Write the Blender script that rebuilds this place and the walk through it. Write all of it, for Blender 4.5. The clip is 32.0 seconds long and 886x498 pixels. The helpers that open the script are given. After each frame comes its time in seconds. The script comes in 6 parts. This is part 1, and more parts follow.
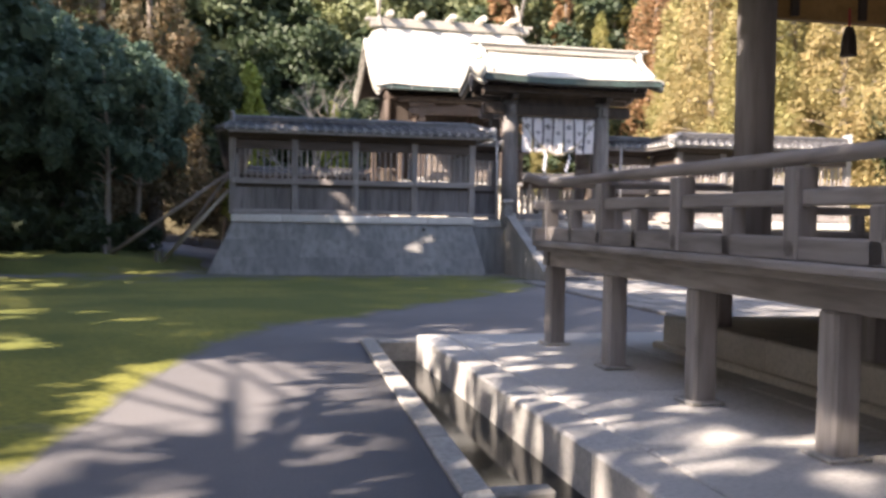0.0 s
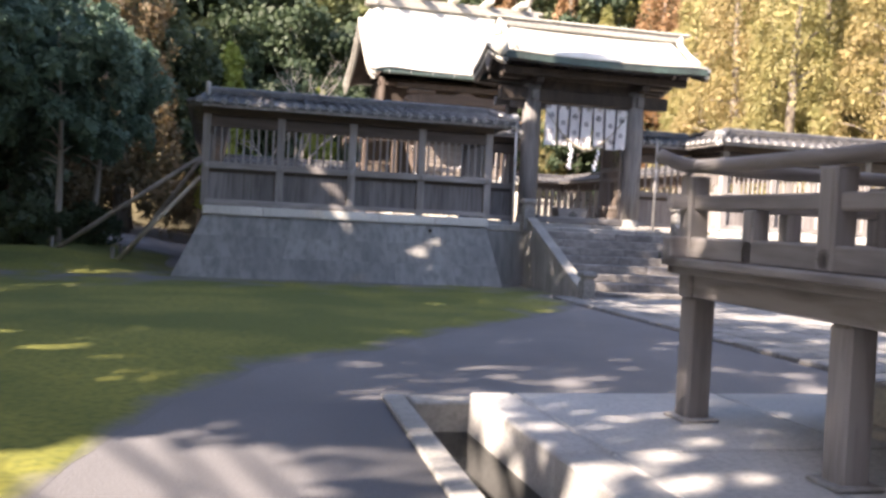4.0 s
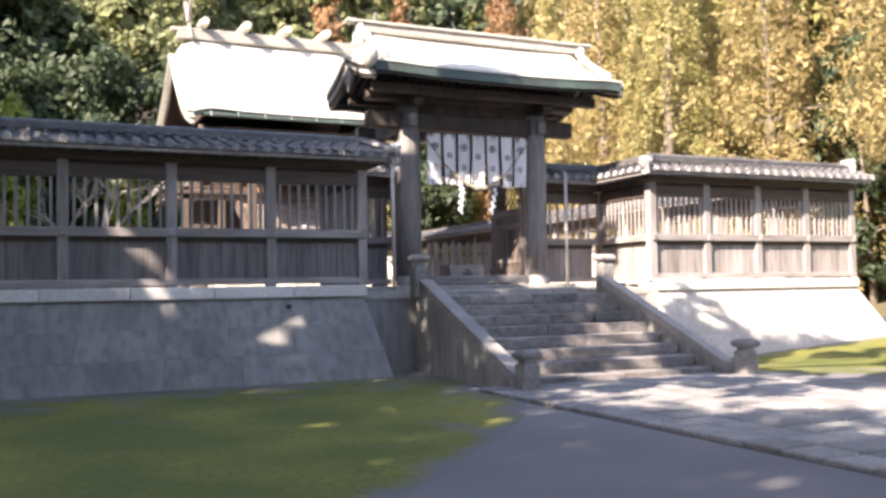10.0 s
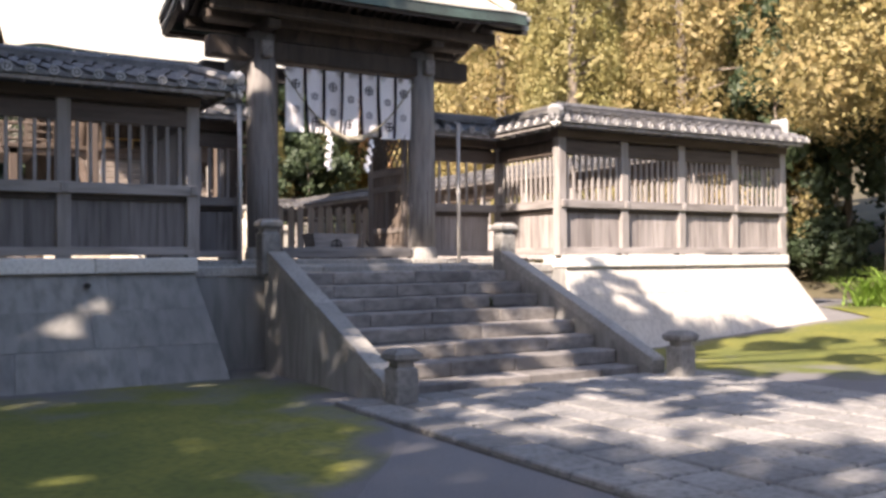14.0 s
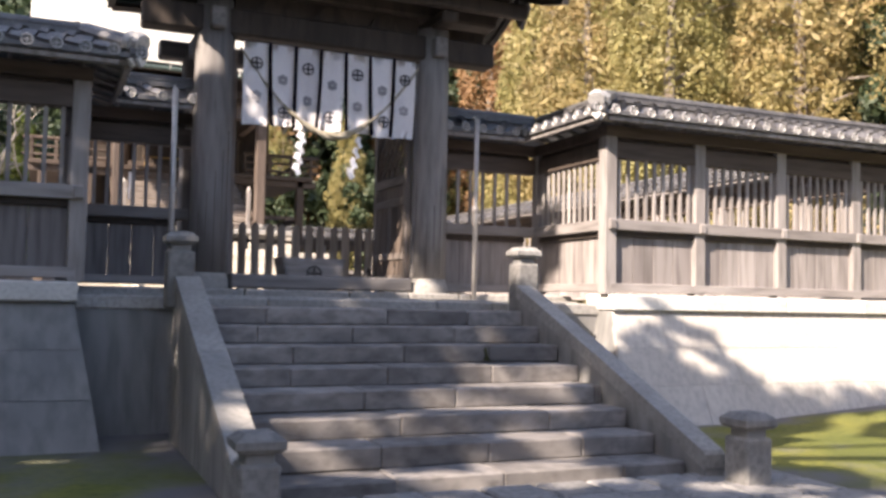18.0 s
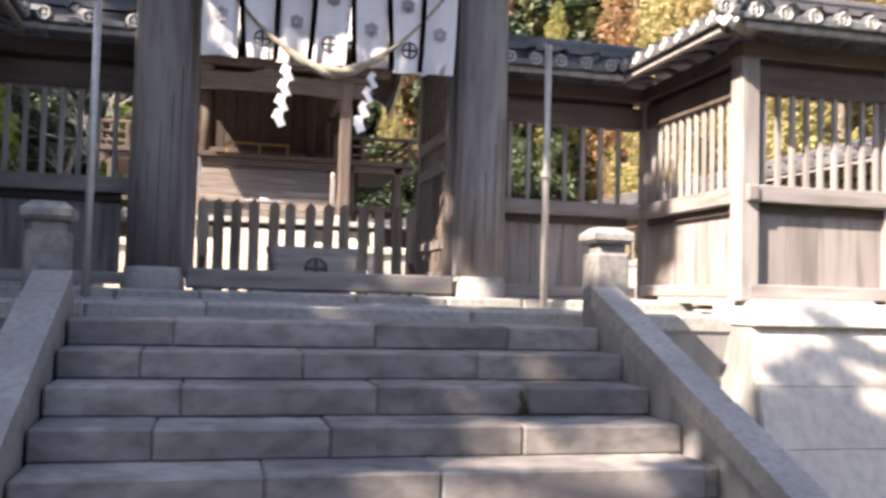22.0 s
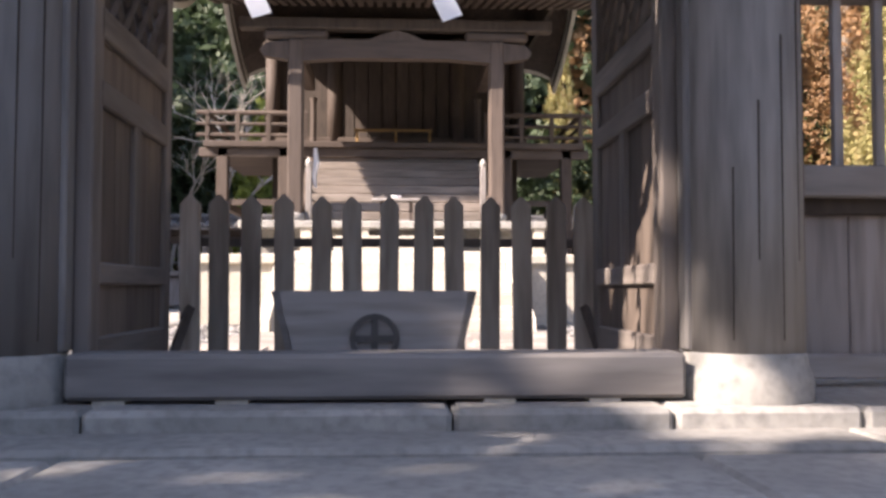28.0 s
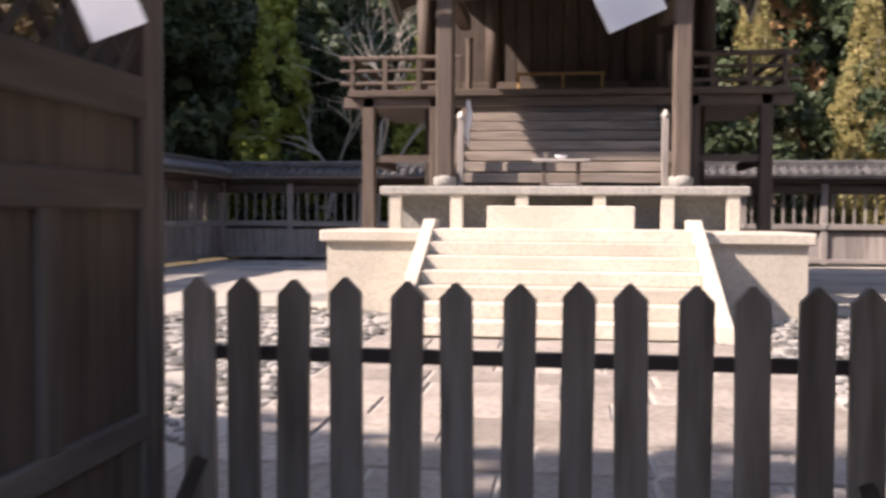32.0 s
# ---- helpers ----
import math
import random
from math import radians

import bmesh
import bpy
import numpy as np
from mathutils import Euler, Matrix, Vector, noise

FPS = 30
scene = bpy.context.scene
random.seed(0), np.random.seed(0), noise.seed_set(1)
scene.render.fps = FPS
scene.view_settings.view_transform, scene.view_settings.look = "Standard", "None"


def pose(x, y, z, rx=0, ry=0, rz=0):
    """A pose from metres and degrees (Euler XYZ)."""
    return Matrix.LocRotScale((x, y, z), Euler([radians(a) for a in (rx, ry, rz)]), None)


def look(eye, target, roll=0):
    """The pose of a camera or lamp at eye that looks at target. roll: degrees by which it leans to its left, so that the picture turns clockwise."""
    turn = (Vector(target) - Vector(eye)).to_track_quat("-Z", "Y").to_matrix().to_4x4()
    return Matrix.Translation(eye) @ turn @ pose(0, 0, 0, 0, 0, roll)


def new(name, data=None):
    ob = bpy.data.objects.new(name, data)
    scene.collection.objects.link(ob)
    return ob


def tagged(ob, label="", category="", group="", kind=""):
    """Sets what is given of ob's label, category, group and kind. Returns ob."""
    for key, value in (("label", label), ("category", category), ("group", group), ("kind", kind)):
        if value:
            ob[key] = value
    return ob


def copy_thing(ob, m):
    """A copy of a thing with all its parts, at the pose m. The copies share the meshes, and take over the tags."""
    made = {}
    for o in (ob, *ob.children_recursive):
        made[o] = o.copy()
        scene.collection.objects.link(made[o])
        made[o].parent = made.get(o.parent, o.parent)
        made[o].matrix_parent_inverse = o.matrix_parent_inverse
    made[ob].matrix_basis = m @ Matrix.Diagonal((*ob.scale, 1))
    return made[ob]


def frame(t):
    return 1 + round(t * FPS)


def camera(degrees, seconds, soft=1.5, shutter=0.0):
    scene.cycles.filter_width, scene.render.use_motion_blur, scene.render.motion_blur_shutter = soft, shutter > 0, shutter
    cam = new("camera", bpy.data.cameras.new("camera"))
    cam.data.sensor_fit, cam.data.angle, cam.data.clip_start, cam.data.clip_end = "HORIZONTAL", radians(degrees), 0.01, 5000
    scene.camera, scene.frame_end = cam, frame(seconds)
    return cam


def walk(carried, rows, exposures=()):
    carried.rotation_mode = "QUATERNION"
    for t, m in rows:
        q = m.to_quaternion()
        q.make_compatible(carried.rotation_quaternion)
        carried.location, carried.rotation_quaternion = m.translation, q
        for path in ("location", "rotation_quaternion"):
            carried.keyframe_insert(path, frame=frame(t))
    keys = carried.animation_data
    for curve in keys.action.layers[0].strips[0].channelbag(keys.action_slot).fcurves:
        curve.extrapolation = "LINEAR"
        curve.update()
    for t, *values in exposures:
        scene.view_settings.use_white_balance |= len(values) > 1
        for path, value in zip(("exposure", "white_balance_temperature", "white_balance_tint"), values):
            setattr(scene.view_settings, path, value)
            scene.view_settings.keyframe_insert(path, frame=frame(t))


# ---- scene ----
# ---- camera ----
cam = camera(51.1, 32.0, soft=3.0, shutter=0.5)
PATH = [
    (0, -9.308, -20.864, 1.496, -12.60, -1.86, 0.91),
    (0.5, -9.359, -20.406, 1.478, -14.69, -3.19, 3.34),
    (1, -9.356, -19.889, 1.476, -11.10, -5.63, 1.87),
    (1.5, -9.390, -19.411, 1.468, -11.70, -4.44, 1.79),
    (2, -9.378, -18.866, 1.462, -12.30, -1.75, 2.33),
    (2.5, -9.362, -18.411, 1.465, -10.26, -1.78, -0.07),
    (4.5, -9.186, -16.548, 1.447, -14.60, -1.74, 3.40),
    (5, -9.211, -16.041, 1.445, -12.77, -1.27, 2.25),
    (5.5, -9.185, -15.538, 1.466, -16.48, 1.42, 3.48),
    (6, -9.139, -15.038, 1.476, -15.80, 4.67, 2.27),
    (6.5, -9.106, -14.531, 1.474, -17.32, 3.48, -0.04),
    (7, -9.024, -14.039, 1.477, -17.55, 5.65, -1.10),
    (7.5, -8.841, -13.610, 1.472, -16.54, 5.44, -0.82),
    (8, -8.735, -13.178, 1.481, -21.78, 5.61, 1.66),
    (8.5, -8.672, -12.726, 1.486, -20.26, 5.67, 1.45),
    (9, -8.607, -12.226, 1.489, -24.84, 4.43, 1.11),
    (9.5, -8.453, -11.694, 1.443, -24.43, 3.36, -0.40),
    (10, -8.428, -11.301, 1.458, -24.68, 2.43, -0.96),
    (10.5, -8.276, -10.860, 1.471, -27.21, 2.98, -0.94),
    (11, -8.122, -10.407, 1.464, -26.04, 2.99, -1.26),
    (11.5, -8.014, -10.004, 1.455, -31.97, 2.24, -0.12),
    (12, -7.812, -9.594, 1.470, -33.17, 3.26, -1.36),
    (12.5, -7.614, -9.174, 1.476, -32.79, 2.93, -2.48),
    (13, -7.269, -8.820, 1.454, -34.95, -1.47, -2.90),
    (13.5, -6.876, -8.582, 1.488, -32.41, -0.16, -1.49),
    (15.5, -5.439, -7.482, 1.488, -30.06, 1.70, 1.30),
    (16, -4.994, -7.154, 1.487, -24.79, 0.70, 0.64),
    (16.5, -4.541, -6.857, 1.458, -25.76, 1.22, 0.46),
    (17, -4.080, -6.525, 1.395, -24.56, 1.69, -0.41),
    (17.5, -3.680, -6.267, 1.426, -21.14, 1.99, 0.22),
    (18, -3.320, -5.927, 1.439, -23.56, 3.11, 1.12),
    (18.5, -2.924, -5.589, 1.429, -20.91, 2.23, 0.85),
    (19, -2.633, -5.175, 1.461, -21.73, -1.00, -1.18),
    (19.5, -2.284, -4.771, 1.452, -19.30, -2.45, -2.05),
    (20, -1.956, -4.493, 1.460, -15.13, -0.90, -2.18),
    (20.5, -1.682, -4.071, 1.476, -18.19, 1.82, 0.51),
    (21, -1.382, -3.681, 1.506, -12.42, 0.18, -0.62),
    (21.5, -1.210, -3.259, 1.506, -15.77, 2.64, 2.82),
    (22, -1.014, -2.834, 1.515, -14.09, 2.94, 1.54),
    (22.5, -0.838, -2.427, 1.517, -9.58, 2.09, -0.83),
    (23, -0.738, -1.958, 1.530, -10.40, 0.56, 0.45),
    (23.5, -0.567, -1.541, 1.508, -9.67, 3.24, 1.10),
    (24, -0.449, -1.052, 1.470, -19.55, 3.86, 1.15),
    (24.5, -0.312, -0.601, 1.447, -20.16, 0.44, 1.48),
    (25, -0.223, -0.191, 1.467, -14.74, -3.64, 2.09),
    (25.5, -0.134, 0.253, 1.441, -14.76, -5.06, 2.66),
    (26, -0.066, 0.659, 1.515, -4.88, -2.05, -1.82),
    (26.5, -0.092, 0.960, 1.600, -4.58, 2.33, -0.56),
    (28.5, 0.020, 2.005, 2.037, -1.93, 2.66, -0.02),
    (29, 0.047, 2.267, 2.130, 1.25, 4.56, -0.97),
    (29.5, 0.058, 2.526, 2.270, 3.95, 1.29, 0.00),
    (30, 0.076, 2.806, 2.300, 4.13, 3.04, 0.13),
    (31, 0.174, 3.295, 2.505, 7.18, 0.63, -0.92),
    (31.6, 0.088, 3.618, 2.568, 9.65, -1.39, 0.84),
    (32, 0.109, 3.845, 2.671, 7.48, -2.11, 0.32),
]
walk(cam, [(t, pose(x, y, z, 90 + pitch, -roll, yaw)) for t, x, y, z, yaw, pitch, roll in PATH], exposures=[(0, 1.88, 7180, 19), (2.5, 1.95, 7180, 19), (6, 2.08, 7180, 20), (12, 1.84, 7180, 20), (15.5, 1.46, 7180, 19), (17, 1.48, 7180, 19), (18.5, 1.52, 7180, 19), (20, 1.62, 7180, 19), (21, 1.7, 7180, 18), (23, 2.1, 7300, 20), (25, 2.3, 7600, 17.5), (26, 2.52, 7900, 14), (28.3, 1.55, 6900, 22), (30, 1.5, 7000, 23), (31, 1.36, 7050, 24), (32, 1.13, 7080, 23.5)])

# ---- light ----
SUN_EL, SUN_AZ = 38.0, 243.0          # height, and compass bearing from +y through +x
world = bpy.data.worlds.new("sky")
scene.world = world
world.use_nodes = True
wn = world.node_tree.nodes
sky = wn.new("ShaderNodeTexSky")
sky.sky_type, sky.sun_disc = "NISHITA", False
sky.sun_elevation, sky.sun_rotation = radians(SUN_EL), radians(SUN_AZ)
wn["Background"].inputs[1].default_value = 0.14
world.node_tree.links.new(sky.outputs[0], wn["Background"].inputs[0])
sun_data = bpy.data.lights.new("sun", "SUN")
sun_data.energy, sun_data.angle, sun_data.color = 4.9, radians(0.6), (1.0, 0.93, 0.82)
sun = new("sun", sun_data)
SUNWARD = Vector((math.sin(radians(SUN_AZ)) * math.cos(radians(SUN_EL)), math.cos(radians(SUN_AZ)) * math.cos(radians(SUN_EL)), math.sin(radians(SUN_EL))))
sun.matrix_world = look(SUNWARD * 60, (0, 0, 0))


# ---- materials ----
def surface(name, colours, scale=(3, 40), rough=0.8, metal=0.0, bump=0.25, stretch=(1, 1, 1), vary=0.12, island=False, thin=0.0, spread=(0.35, 0.65)):
    """Procedural surface: broad and fine noise mix three base colours; pieces differ by chance; fine relief."""
    m = bpy.data.materials.new(name)
    m.use_nodes = True
    n, l = m.node_tree.nodes, m.node_tree.links
    b = n["Principled BSDF"]
    b.inputs["Roughness"].default_value, b.inputs["Metallic"].default_value = rough, metal
    co, info = n.new("ShaderNodeTexCoord"), n.new("ShaderNodeObjectInfo")
    mp = n.new("ShaderNodeMapping")
    mp.inputs["Scale"].default_value = stretch
    off = n.new("ShaderNodeVectorMath")
    off.operation = "MULTIPLY"
    off.inputs[1].default_value = (17, 31, 23)
    l.new(info.outputs["Random"], off.inputs[0])
    l.new(off.outputs[0], mp.inputs["Location"])
    l.new(co.outputs["Object"], mp.inputs["Vector"])
    fac = []
    for s, d in ((scale[0], 4), (scale[1], 3)):
        t = n.new("ShaderNodeTexNoise")
        t.inputs["Scale"].default_value, t.inputs["Detail"].default_value = s, d
        l.new(mp.outputs[0], t.inputs["Vector"])
        fac.append(t)
    r = n.new("ShaderNodeMapRange")
    r.inputs[1].default_value, r.inputs[2].default_value = spread
    l.new(fac[0].outputs[0], r.inputs[0])
    mix1, mix2 = n.new("ShaderNodeMix"), n.new("ShaderNodeMix")
    for mx in (mix1, mix2):
        mx.data_type = "RGBA"
    mix1.inputs[6].default_value, mix1.inputs[7].default_value = (*colours[0], 1), (*colours[1], 1)
    l.new(r.outputs[0], mix1.inputs[0])
    r2 = n.new("ShaderNodeMapRange")
    r2.inputs[1].default_value, r2.inputs[2].default_value, r2.inputs[4].default_value = 0.42, 0.75, 0.8
    l.new(fac[1].outputs[0], r2.inputs[0])
    l.new(r2.outputs[0], mix2.inputs[0])
    l.new(mix1.outputs[2], mix2.inputs[6])
    mix2.inputs[7].default_value = (*colours[-1], 1)
    hsv = n.new("ShaderNodeHueSaturation")
    l.new(mix2.outputs[2], hsv.inputs["Color"])
    rv = n.new("ShaderNodeMapRange")
    rv.inputs[3].default_value, rv.inputs[4].default_value = 1 - vary, 1 + vary
    if island:
        geo = n.new("ShaderNodeNewGeometry")
        l.new(geo.outputs["Random Per Island"], rv.inputs[0])
    else:
        l.new(info.outputs["Random"], rv.inputs[0])
    l.new(rv.outputs[0], hsv.inputs["Value"])
    l.new(hsv.outputs[0], b.inputs["Base Color"])
    if bump:
        bp = n.new("ShaderNodeBump")
        bp.inputs["Strength"].default_value, bp.inputs["Distance"].default_value = bump, 0.01
        l.new(fac[1].outputs[0], bp.inputs["Height"])
        l.new(bp.outputs[0], b.inputs["Normal"])
    if thin:
        tr, ms = n.new("ShaderNodeBsdfTranslucent"), n.new("ShaderNodeMixShader")
        ms.inputs[0].default_value = thin
        l.new(hsv.outputs[0], tr.inputs["Color"])
        l.new(b.outputs[0], ms.inputs[1])
        l.new(tr.outputs[0], ms.inputs[2])
        l.new(ms.outputs[0], n["Material Output"].inputs["Surface"])
    return m


WOOD = surface("weathered_wood", ((0.245, 0.222, 0.212), (0.365, 0.338, 0.325), (0.150, 0.134, 0.126)), (2, 14), 0.85, bump=0.3, stretch=(1, 1, 0.12))
WOOD_H = surface("weathered_beam", ((0.245, 0.222, 0.212), (0.365, 0.338, 0.325), (0.150, 0.134, 0.126)), (2, 14), 0.85, bump=0.3, stretch=(0.12, 1, 1))
WOOD_Y = surface("weathered_beam_deep", ((0.245, 0.222, 0.212), (0.365, 0.338, 0.325), (0.150, 0.134, 0.126)), (2, 14), 0.85, bump=0.3, stretch=(1, 0.12, 1))
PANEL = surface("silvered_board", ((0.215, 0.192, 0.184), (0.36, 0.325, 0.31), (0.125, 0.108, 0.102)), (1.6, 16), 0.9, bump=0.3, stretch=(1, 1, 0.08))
# Darker copy of PANEL: the left walls' shade is in the colour.
PANEL_SHADE = surface("shaded_board", ((0.135, 0.124, 0.122), (0.235, 0.215, 0.21), (0.078, 0.070, 0.069)), (1.6, 16), 0.9, bump=0.3, stretch=(1, 1, 0.08))
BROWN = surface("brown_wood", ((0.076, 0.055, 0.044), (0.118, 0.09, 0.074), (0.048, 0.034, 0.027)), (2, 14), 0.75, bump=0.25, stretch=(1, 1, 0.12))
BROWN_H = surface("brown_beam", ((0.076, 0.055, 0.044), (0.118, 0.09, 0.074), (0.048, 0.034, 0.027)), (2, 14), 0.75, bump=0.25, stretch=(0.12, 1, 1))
# Near black: also carries the shade under eaves and inside the hall.
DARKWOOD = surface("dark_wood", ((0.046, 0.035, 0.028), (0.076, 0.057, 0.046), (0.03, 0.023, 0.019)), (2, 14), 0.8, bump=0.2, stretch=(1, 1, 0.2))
STONE = surface("grey_stone", ((0.27, 0.26, 0.245), (0.38, 0.365, 0.34), (0.19, 0.185, 0.175)), (1.5, 22), 0.9, bump=0.35)
NEWEL = surface("weathered_newel_stone", ((0.20, 0.193, 0.185), (0.29, 0.28, 0.265), (0.12, 0.116, 0.11)), (2.5, 16), 0.9, bump=0.5)
PAVE = surface("path_slab_stone", ((0.20, 0.194, 0.188), (0.285, 0.276, 0.266), (0.125, 0.121, 0.117)), (1.2, 18), 0.85, bump=0.35, vary=0.14)
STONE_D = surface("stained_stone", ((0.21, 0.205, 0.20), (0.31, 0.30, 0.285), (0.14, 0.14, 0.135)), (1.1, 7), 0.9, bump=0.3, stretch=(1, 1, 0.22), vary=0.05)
HALL_STEP = surface("worn_hall_stair_wood", ((0.20, 0.168, 0.145), (0.30, 0.258, 0.225), (0.12, 0.10, 0.086)), (2, 14), 0.85, bump=0.3, stretch=(0.12, 1, 1))
CONCRETE = surface("pale_plinth_stone", ((0.40, 0.39, 0.375), (0.49, 0.475, 0.455), (0.31, 0.30, 0.29)), (0.9, 30), 0.9, bump=0.25, vary=0.05)
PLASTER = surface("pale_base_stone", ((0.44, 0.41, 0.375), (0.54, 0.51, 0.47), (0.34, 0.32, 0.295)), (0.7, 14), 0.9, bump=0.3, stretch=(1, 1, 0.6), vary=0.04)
STONE_L = surface("pale_stone", ((0.46, 0.42, 0.36), (0.56, 0.52, 0.45), (0.37, 0.34, 0.295)), (1.2, 25), 0.85, bump=0.25)
COPING = surface("white_coping_stone", ((0.60, 0.58, 0.54), (0.72, 0.70, 0.66), (0.48, 0.46, 0.43)), (1.2, 25), 0.8, bump=0.2)
TILE = surface("roof_tile", ((0.085, 0.083, 0.088), (0.16, 0.156, 0.155), (0.052, 0.051, 0.055)), (3, 30), 0.38, bump=0.2)
TILE_END = surface("glazed_tile_end", ((0.34, 0.335, 0.33), (0.48, 0.47, 0.46), (0.2, 0.2, 0.2)), (5, 40), 0.35, bump=0.2)
DOOR = surface("door_board", ((0.142, 0.117, 0.102), (0.225, 0.192, 0.170), (0.084, 0.067, 0.058)), (1.6, 14), 0.85, bump=0.3, stretch=(1, 1, 0.1))
# Darker than the frame: shade of the recessed panels is in the colour.
DOOR_P = surface("door_board_recess_shade", ((0.105, 0.078, 0.062), (0.175, 0.136, 0.110), (0.060, 0.045, 0.037)), (1.6, 14), 0.8, bump=0.3, stretch=(1, 1, 0.1))
DOOR_Y = surface("door_rail", ((0.142, 0.117, 0.102), (0.225, 0.192, 0.170), (0.084, 0.067, 0.058)), (1.6, 14), 0.85, bump=0.3, stretch=(1, 0.1, 1))
GATE_W = surface("gate_post_wood", ((0.158, 0.146, 0.140), (0.240, 0.225, 0.216), (0.094, 0.086, 0.082)), (2, 14), 0.85, bump=0.3, stretch=(1, 1, 0.12))
GATE_H = surface("gate_beam_wood", ((0.158, 0.146, 0.140), (0.240, 0.225, 0.216), (0.094, 0.086, 0.082)), (2, 14), 0.85, bump=0.3, stretch=(0.12, 1, 1))
GATE_D = surface("gate_tie_wood", ((0.158, 0.146, 0.140), (0.240, 0.225, 0.216), (0.094, 0.086, 0.082)), (2, 14), 0.85, bump=0.3, stretch=(1, 0.12, 1))
PICKET = surface("grey_brown_picket", ((0.285, 0.23, 0.185), (0.43, 0.365, 0.305), (0.15, 0.112, 0.085)), (3, 16), 0.85, bump=0.4, stretch=(1, 1, 0.12), vary=0.2)
STEP = surface("worn_step_stone", ((0.172, 0.160, 0.152), (0.272, 0.252, 0.236), (0.100, 0.090, 0.084)), (1.4, 7), 0.9, bump=0.6, stretch=(1, 1, 1.6), vary=0.2, spread=(0.4, 0.58))
COPPER = surface("old_copper_sheet", ((0.50, 0.48, 0.42), (0.62, 0.59, 0.52), (0.42, 0.42, 0.37)), (0.8, 12), 0.5, bump=0.12)
RIDGE = surface("dull_ridge_copper", ((0.30, 0.275, 0.24), (0.40, 0.37, 0.32), (0.20, 0.185, 0.165)), (1.0, 14), 0.6, bump=0.15)
VERDIGRIS = surface("green_copper_edge", ((0.048, 0.062, 0.056), (0.075, 0.12, 0.103), (0.032, 0.038, 0.036)), (1.2, 20), 0.55, bump=0.15)
GROUND = surface("dark_gravel_earth", ((0.135, 0.130, 0.134), (0.188, 0.181, 0.184), (0.10, 0.096, 0.10)), (0.35, 60), 0.95, bump=0.5)
MOSS = surface("moss", ((0.098, 0.112, 0.017), (0.185, 0.178, 0.030), (0.060, 0.074, 0.012)), (0.55, 14), 0.95, bump=0.8, spread=(0.4, 0.62))


def spreading(m, under, attr="cover"):
    """Lets a mat thin out into the ground below it, in ragged patches, where its own cover runs low."""
    n, l = m.node_tree.nodes, m.node_tree.links
    b = n["Principled BSDF"]
    src = b.inputs["Base Color"].links[0].from_socket
    at, tx, ad, mr, mx = n.new("ShaderNodeAttribute"), n.new("ShaderNodeTexNoise"), n.new("ShaderNodeMath"), n.new("ShaderNodeMapRange"), n.new("ShaderNodeMix")
    co = n.new("ShaderNodeTexCoord")
    at.attribute_name = attr
    tx.inputs["Scale"].default_value, tx.inputs["Detail"].default_value = 1.1, 7
    l.new(co.outputs["Object"], tx.inputs["Vector"])
    ad.operation, ad.inputs[1].default_value = "MULTIPLY_ADD", 1.9
    l.new(tx.outputs[0], ad.inputs[0])
    l.new(at.outputs["Fac"], ad.inputs[2])
    mr.inputs[1].default_value, mr.inputs[2].default_value = 0.98, 1.5
    l.new(ad.outputs[0], mr.inputs[0])
    mx.data_type = "RGBA"
    mx.inputs[6].default_value = (*under, 1)
    l.new(mr.outputs[0], mx.inputs[0])
    l.new(src, mx.inputs[7])
    l.new(mx.outputs[2], b.inputs["Base Color"])


spreading(MOSS, (0.14, 0.134, 0.134))
COURT_STONE = surface("court_paving_stone", ((0.30, 0.26, 0.23), (0.40, 0.355, 0.315), (0.19, 0.165, 0.145)), (1.6, 18), 0.9, bump=0.35, vary=0.22)
NOTCH_MOSS = surface("dark_mossy_notch", ((0.045, 0.047, 0.018), (0.075, 0.078, 0.03), (0.025, 0.025, 0.012)), (8, 60), 0.95, bump=0.6)
COBBLE = surface("river_cobble", ((0.22, 0.212, 0.205), (0.36, 0.345, 0.33), (0.15, 0.145, 0.14)), (5, 30), 0.8, bump=0.2)
COBBLE_D = surface("dark_river_cobble", ((0.085, 0.082, 0.08), (0.15, 0.145, 0.135), (0.05, 0.05, 0.045)), (5, 30), 0.8, bump=0.2)
COURT = surface("court_sand", ((0.42, 0.385, 0.34), (0.52, 0.48, 0.43), (0.30, 0.28, 0.25)), (0.6, 50), 0.95, bump=0.5)
SOIL_J = surface("joint_earth", ((0.09, 0.085, 0.075), (0.13, 0.122, 0.11), (0.06, 0.062, 0.045)), (2, 30), 0.95, bump=0.4)
SOIL = surface("leaf_litter", ((0.07, 0.055, 0.035), (0.12, 0.095, 0.055), (0.05, 0.06, 0.02)), (0.4, 20), 0.95, bump=0.6)
CLOTH = surface("white_cloth", ((0.80, 0.78, 0.80), (0.86, 0.85, 0.86), (0.74, 0.72, 0.75)), (2, 60), 0.9, bump=0.1, thin=0.25)
PRINT = surface("black_print", ((0.03, 0.03, 0.045), (0.045, 0.045, 0.06), (0.02, 0.02, 0.03)), (5, 40), 0.9, bump=0)
CREST = surface("worn_black_paint", ((0.06, 0.055, 0.052), (0.08, 0.073, 0.07), (0.045, 0.042, 0.04)), (8, 40), 0.8, bump=0.1)
PRINT_G = surface("grey_print", ((0.36, 0.35, 0.38), (0.44, 0.43, 0.46), (0.30, 0.30, 0.33)), (5, 40), 0.9, bump=0)
NAVY = surface("navy_cord", ((0.035, 0.035, 0.09), (0.05, 0.05, 0.12), (0.02, 0.02, 0.05)), (5, 40), 0.9, bump=0)
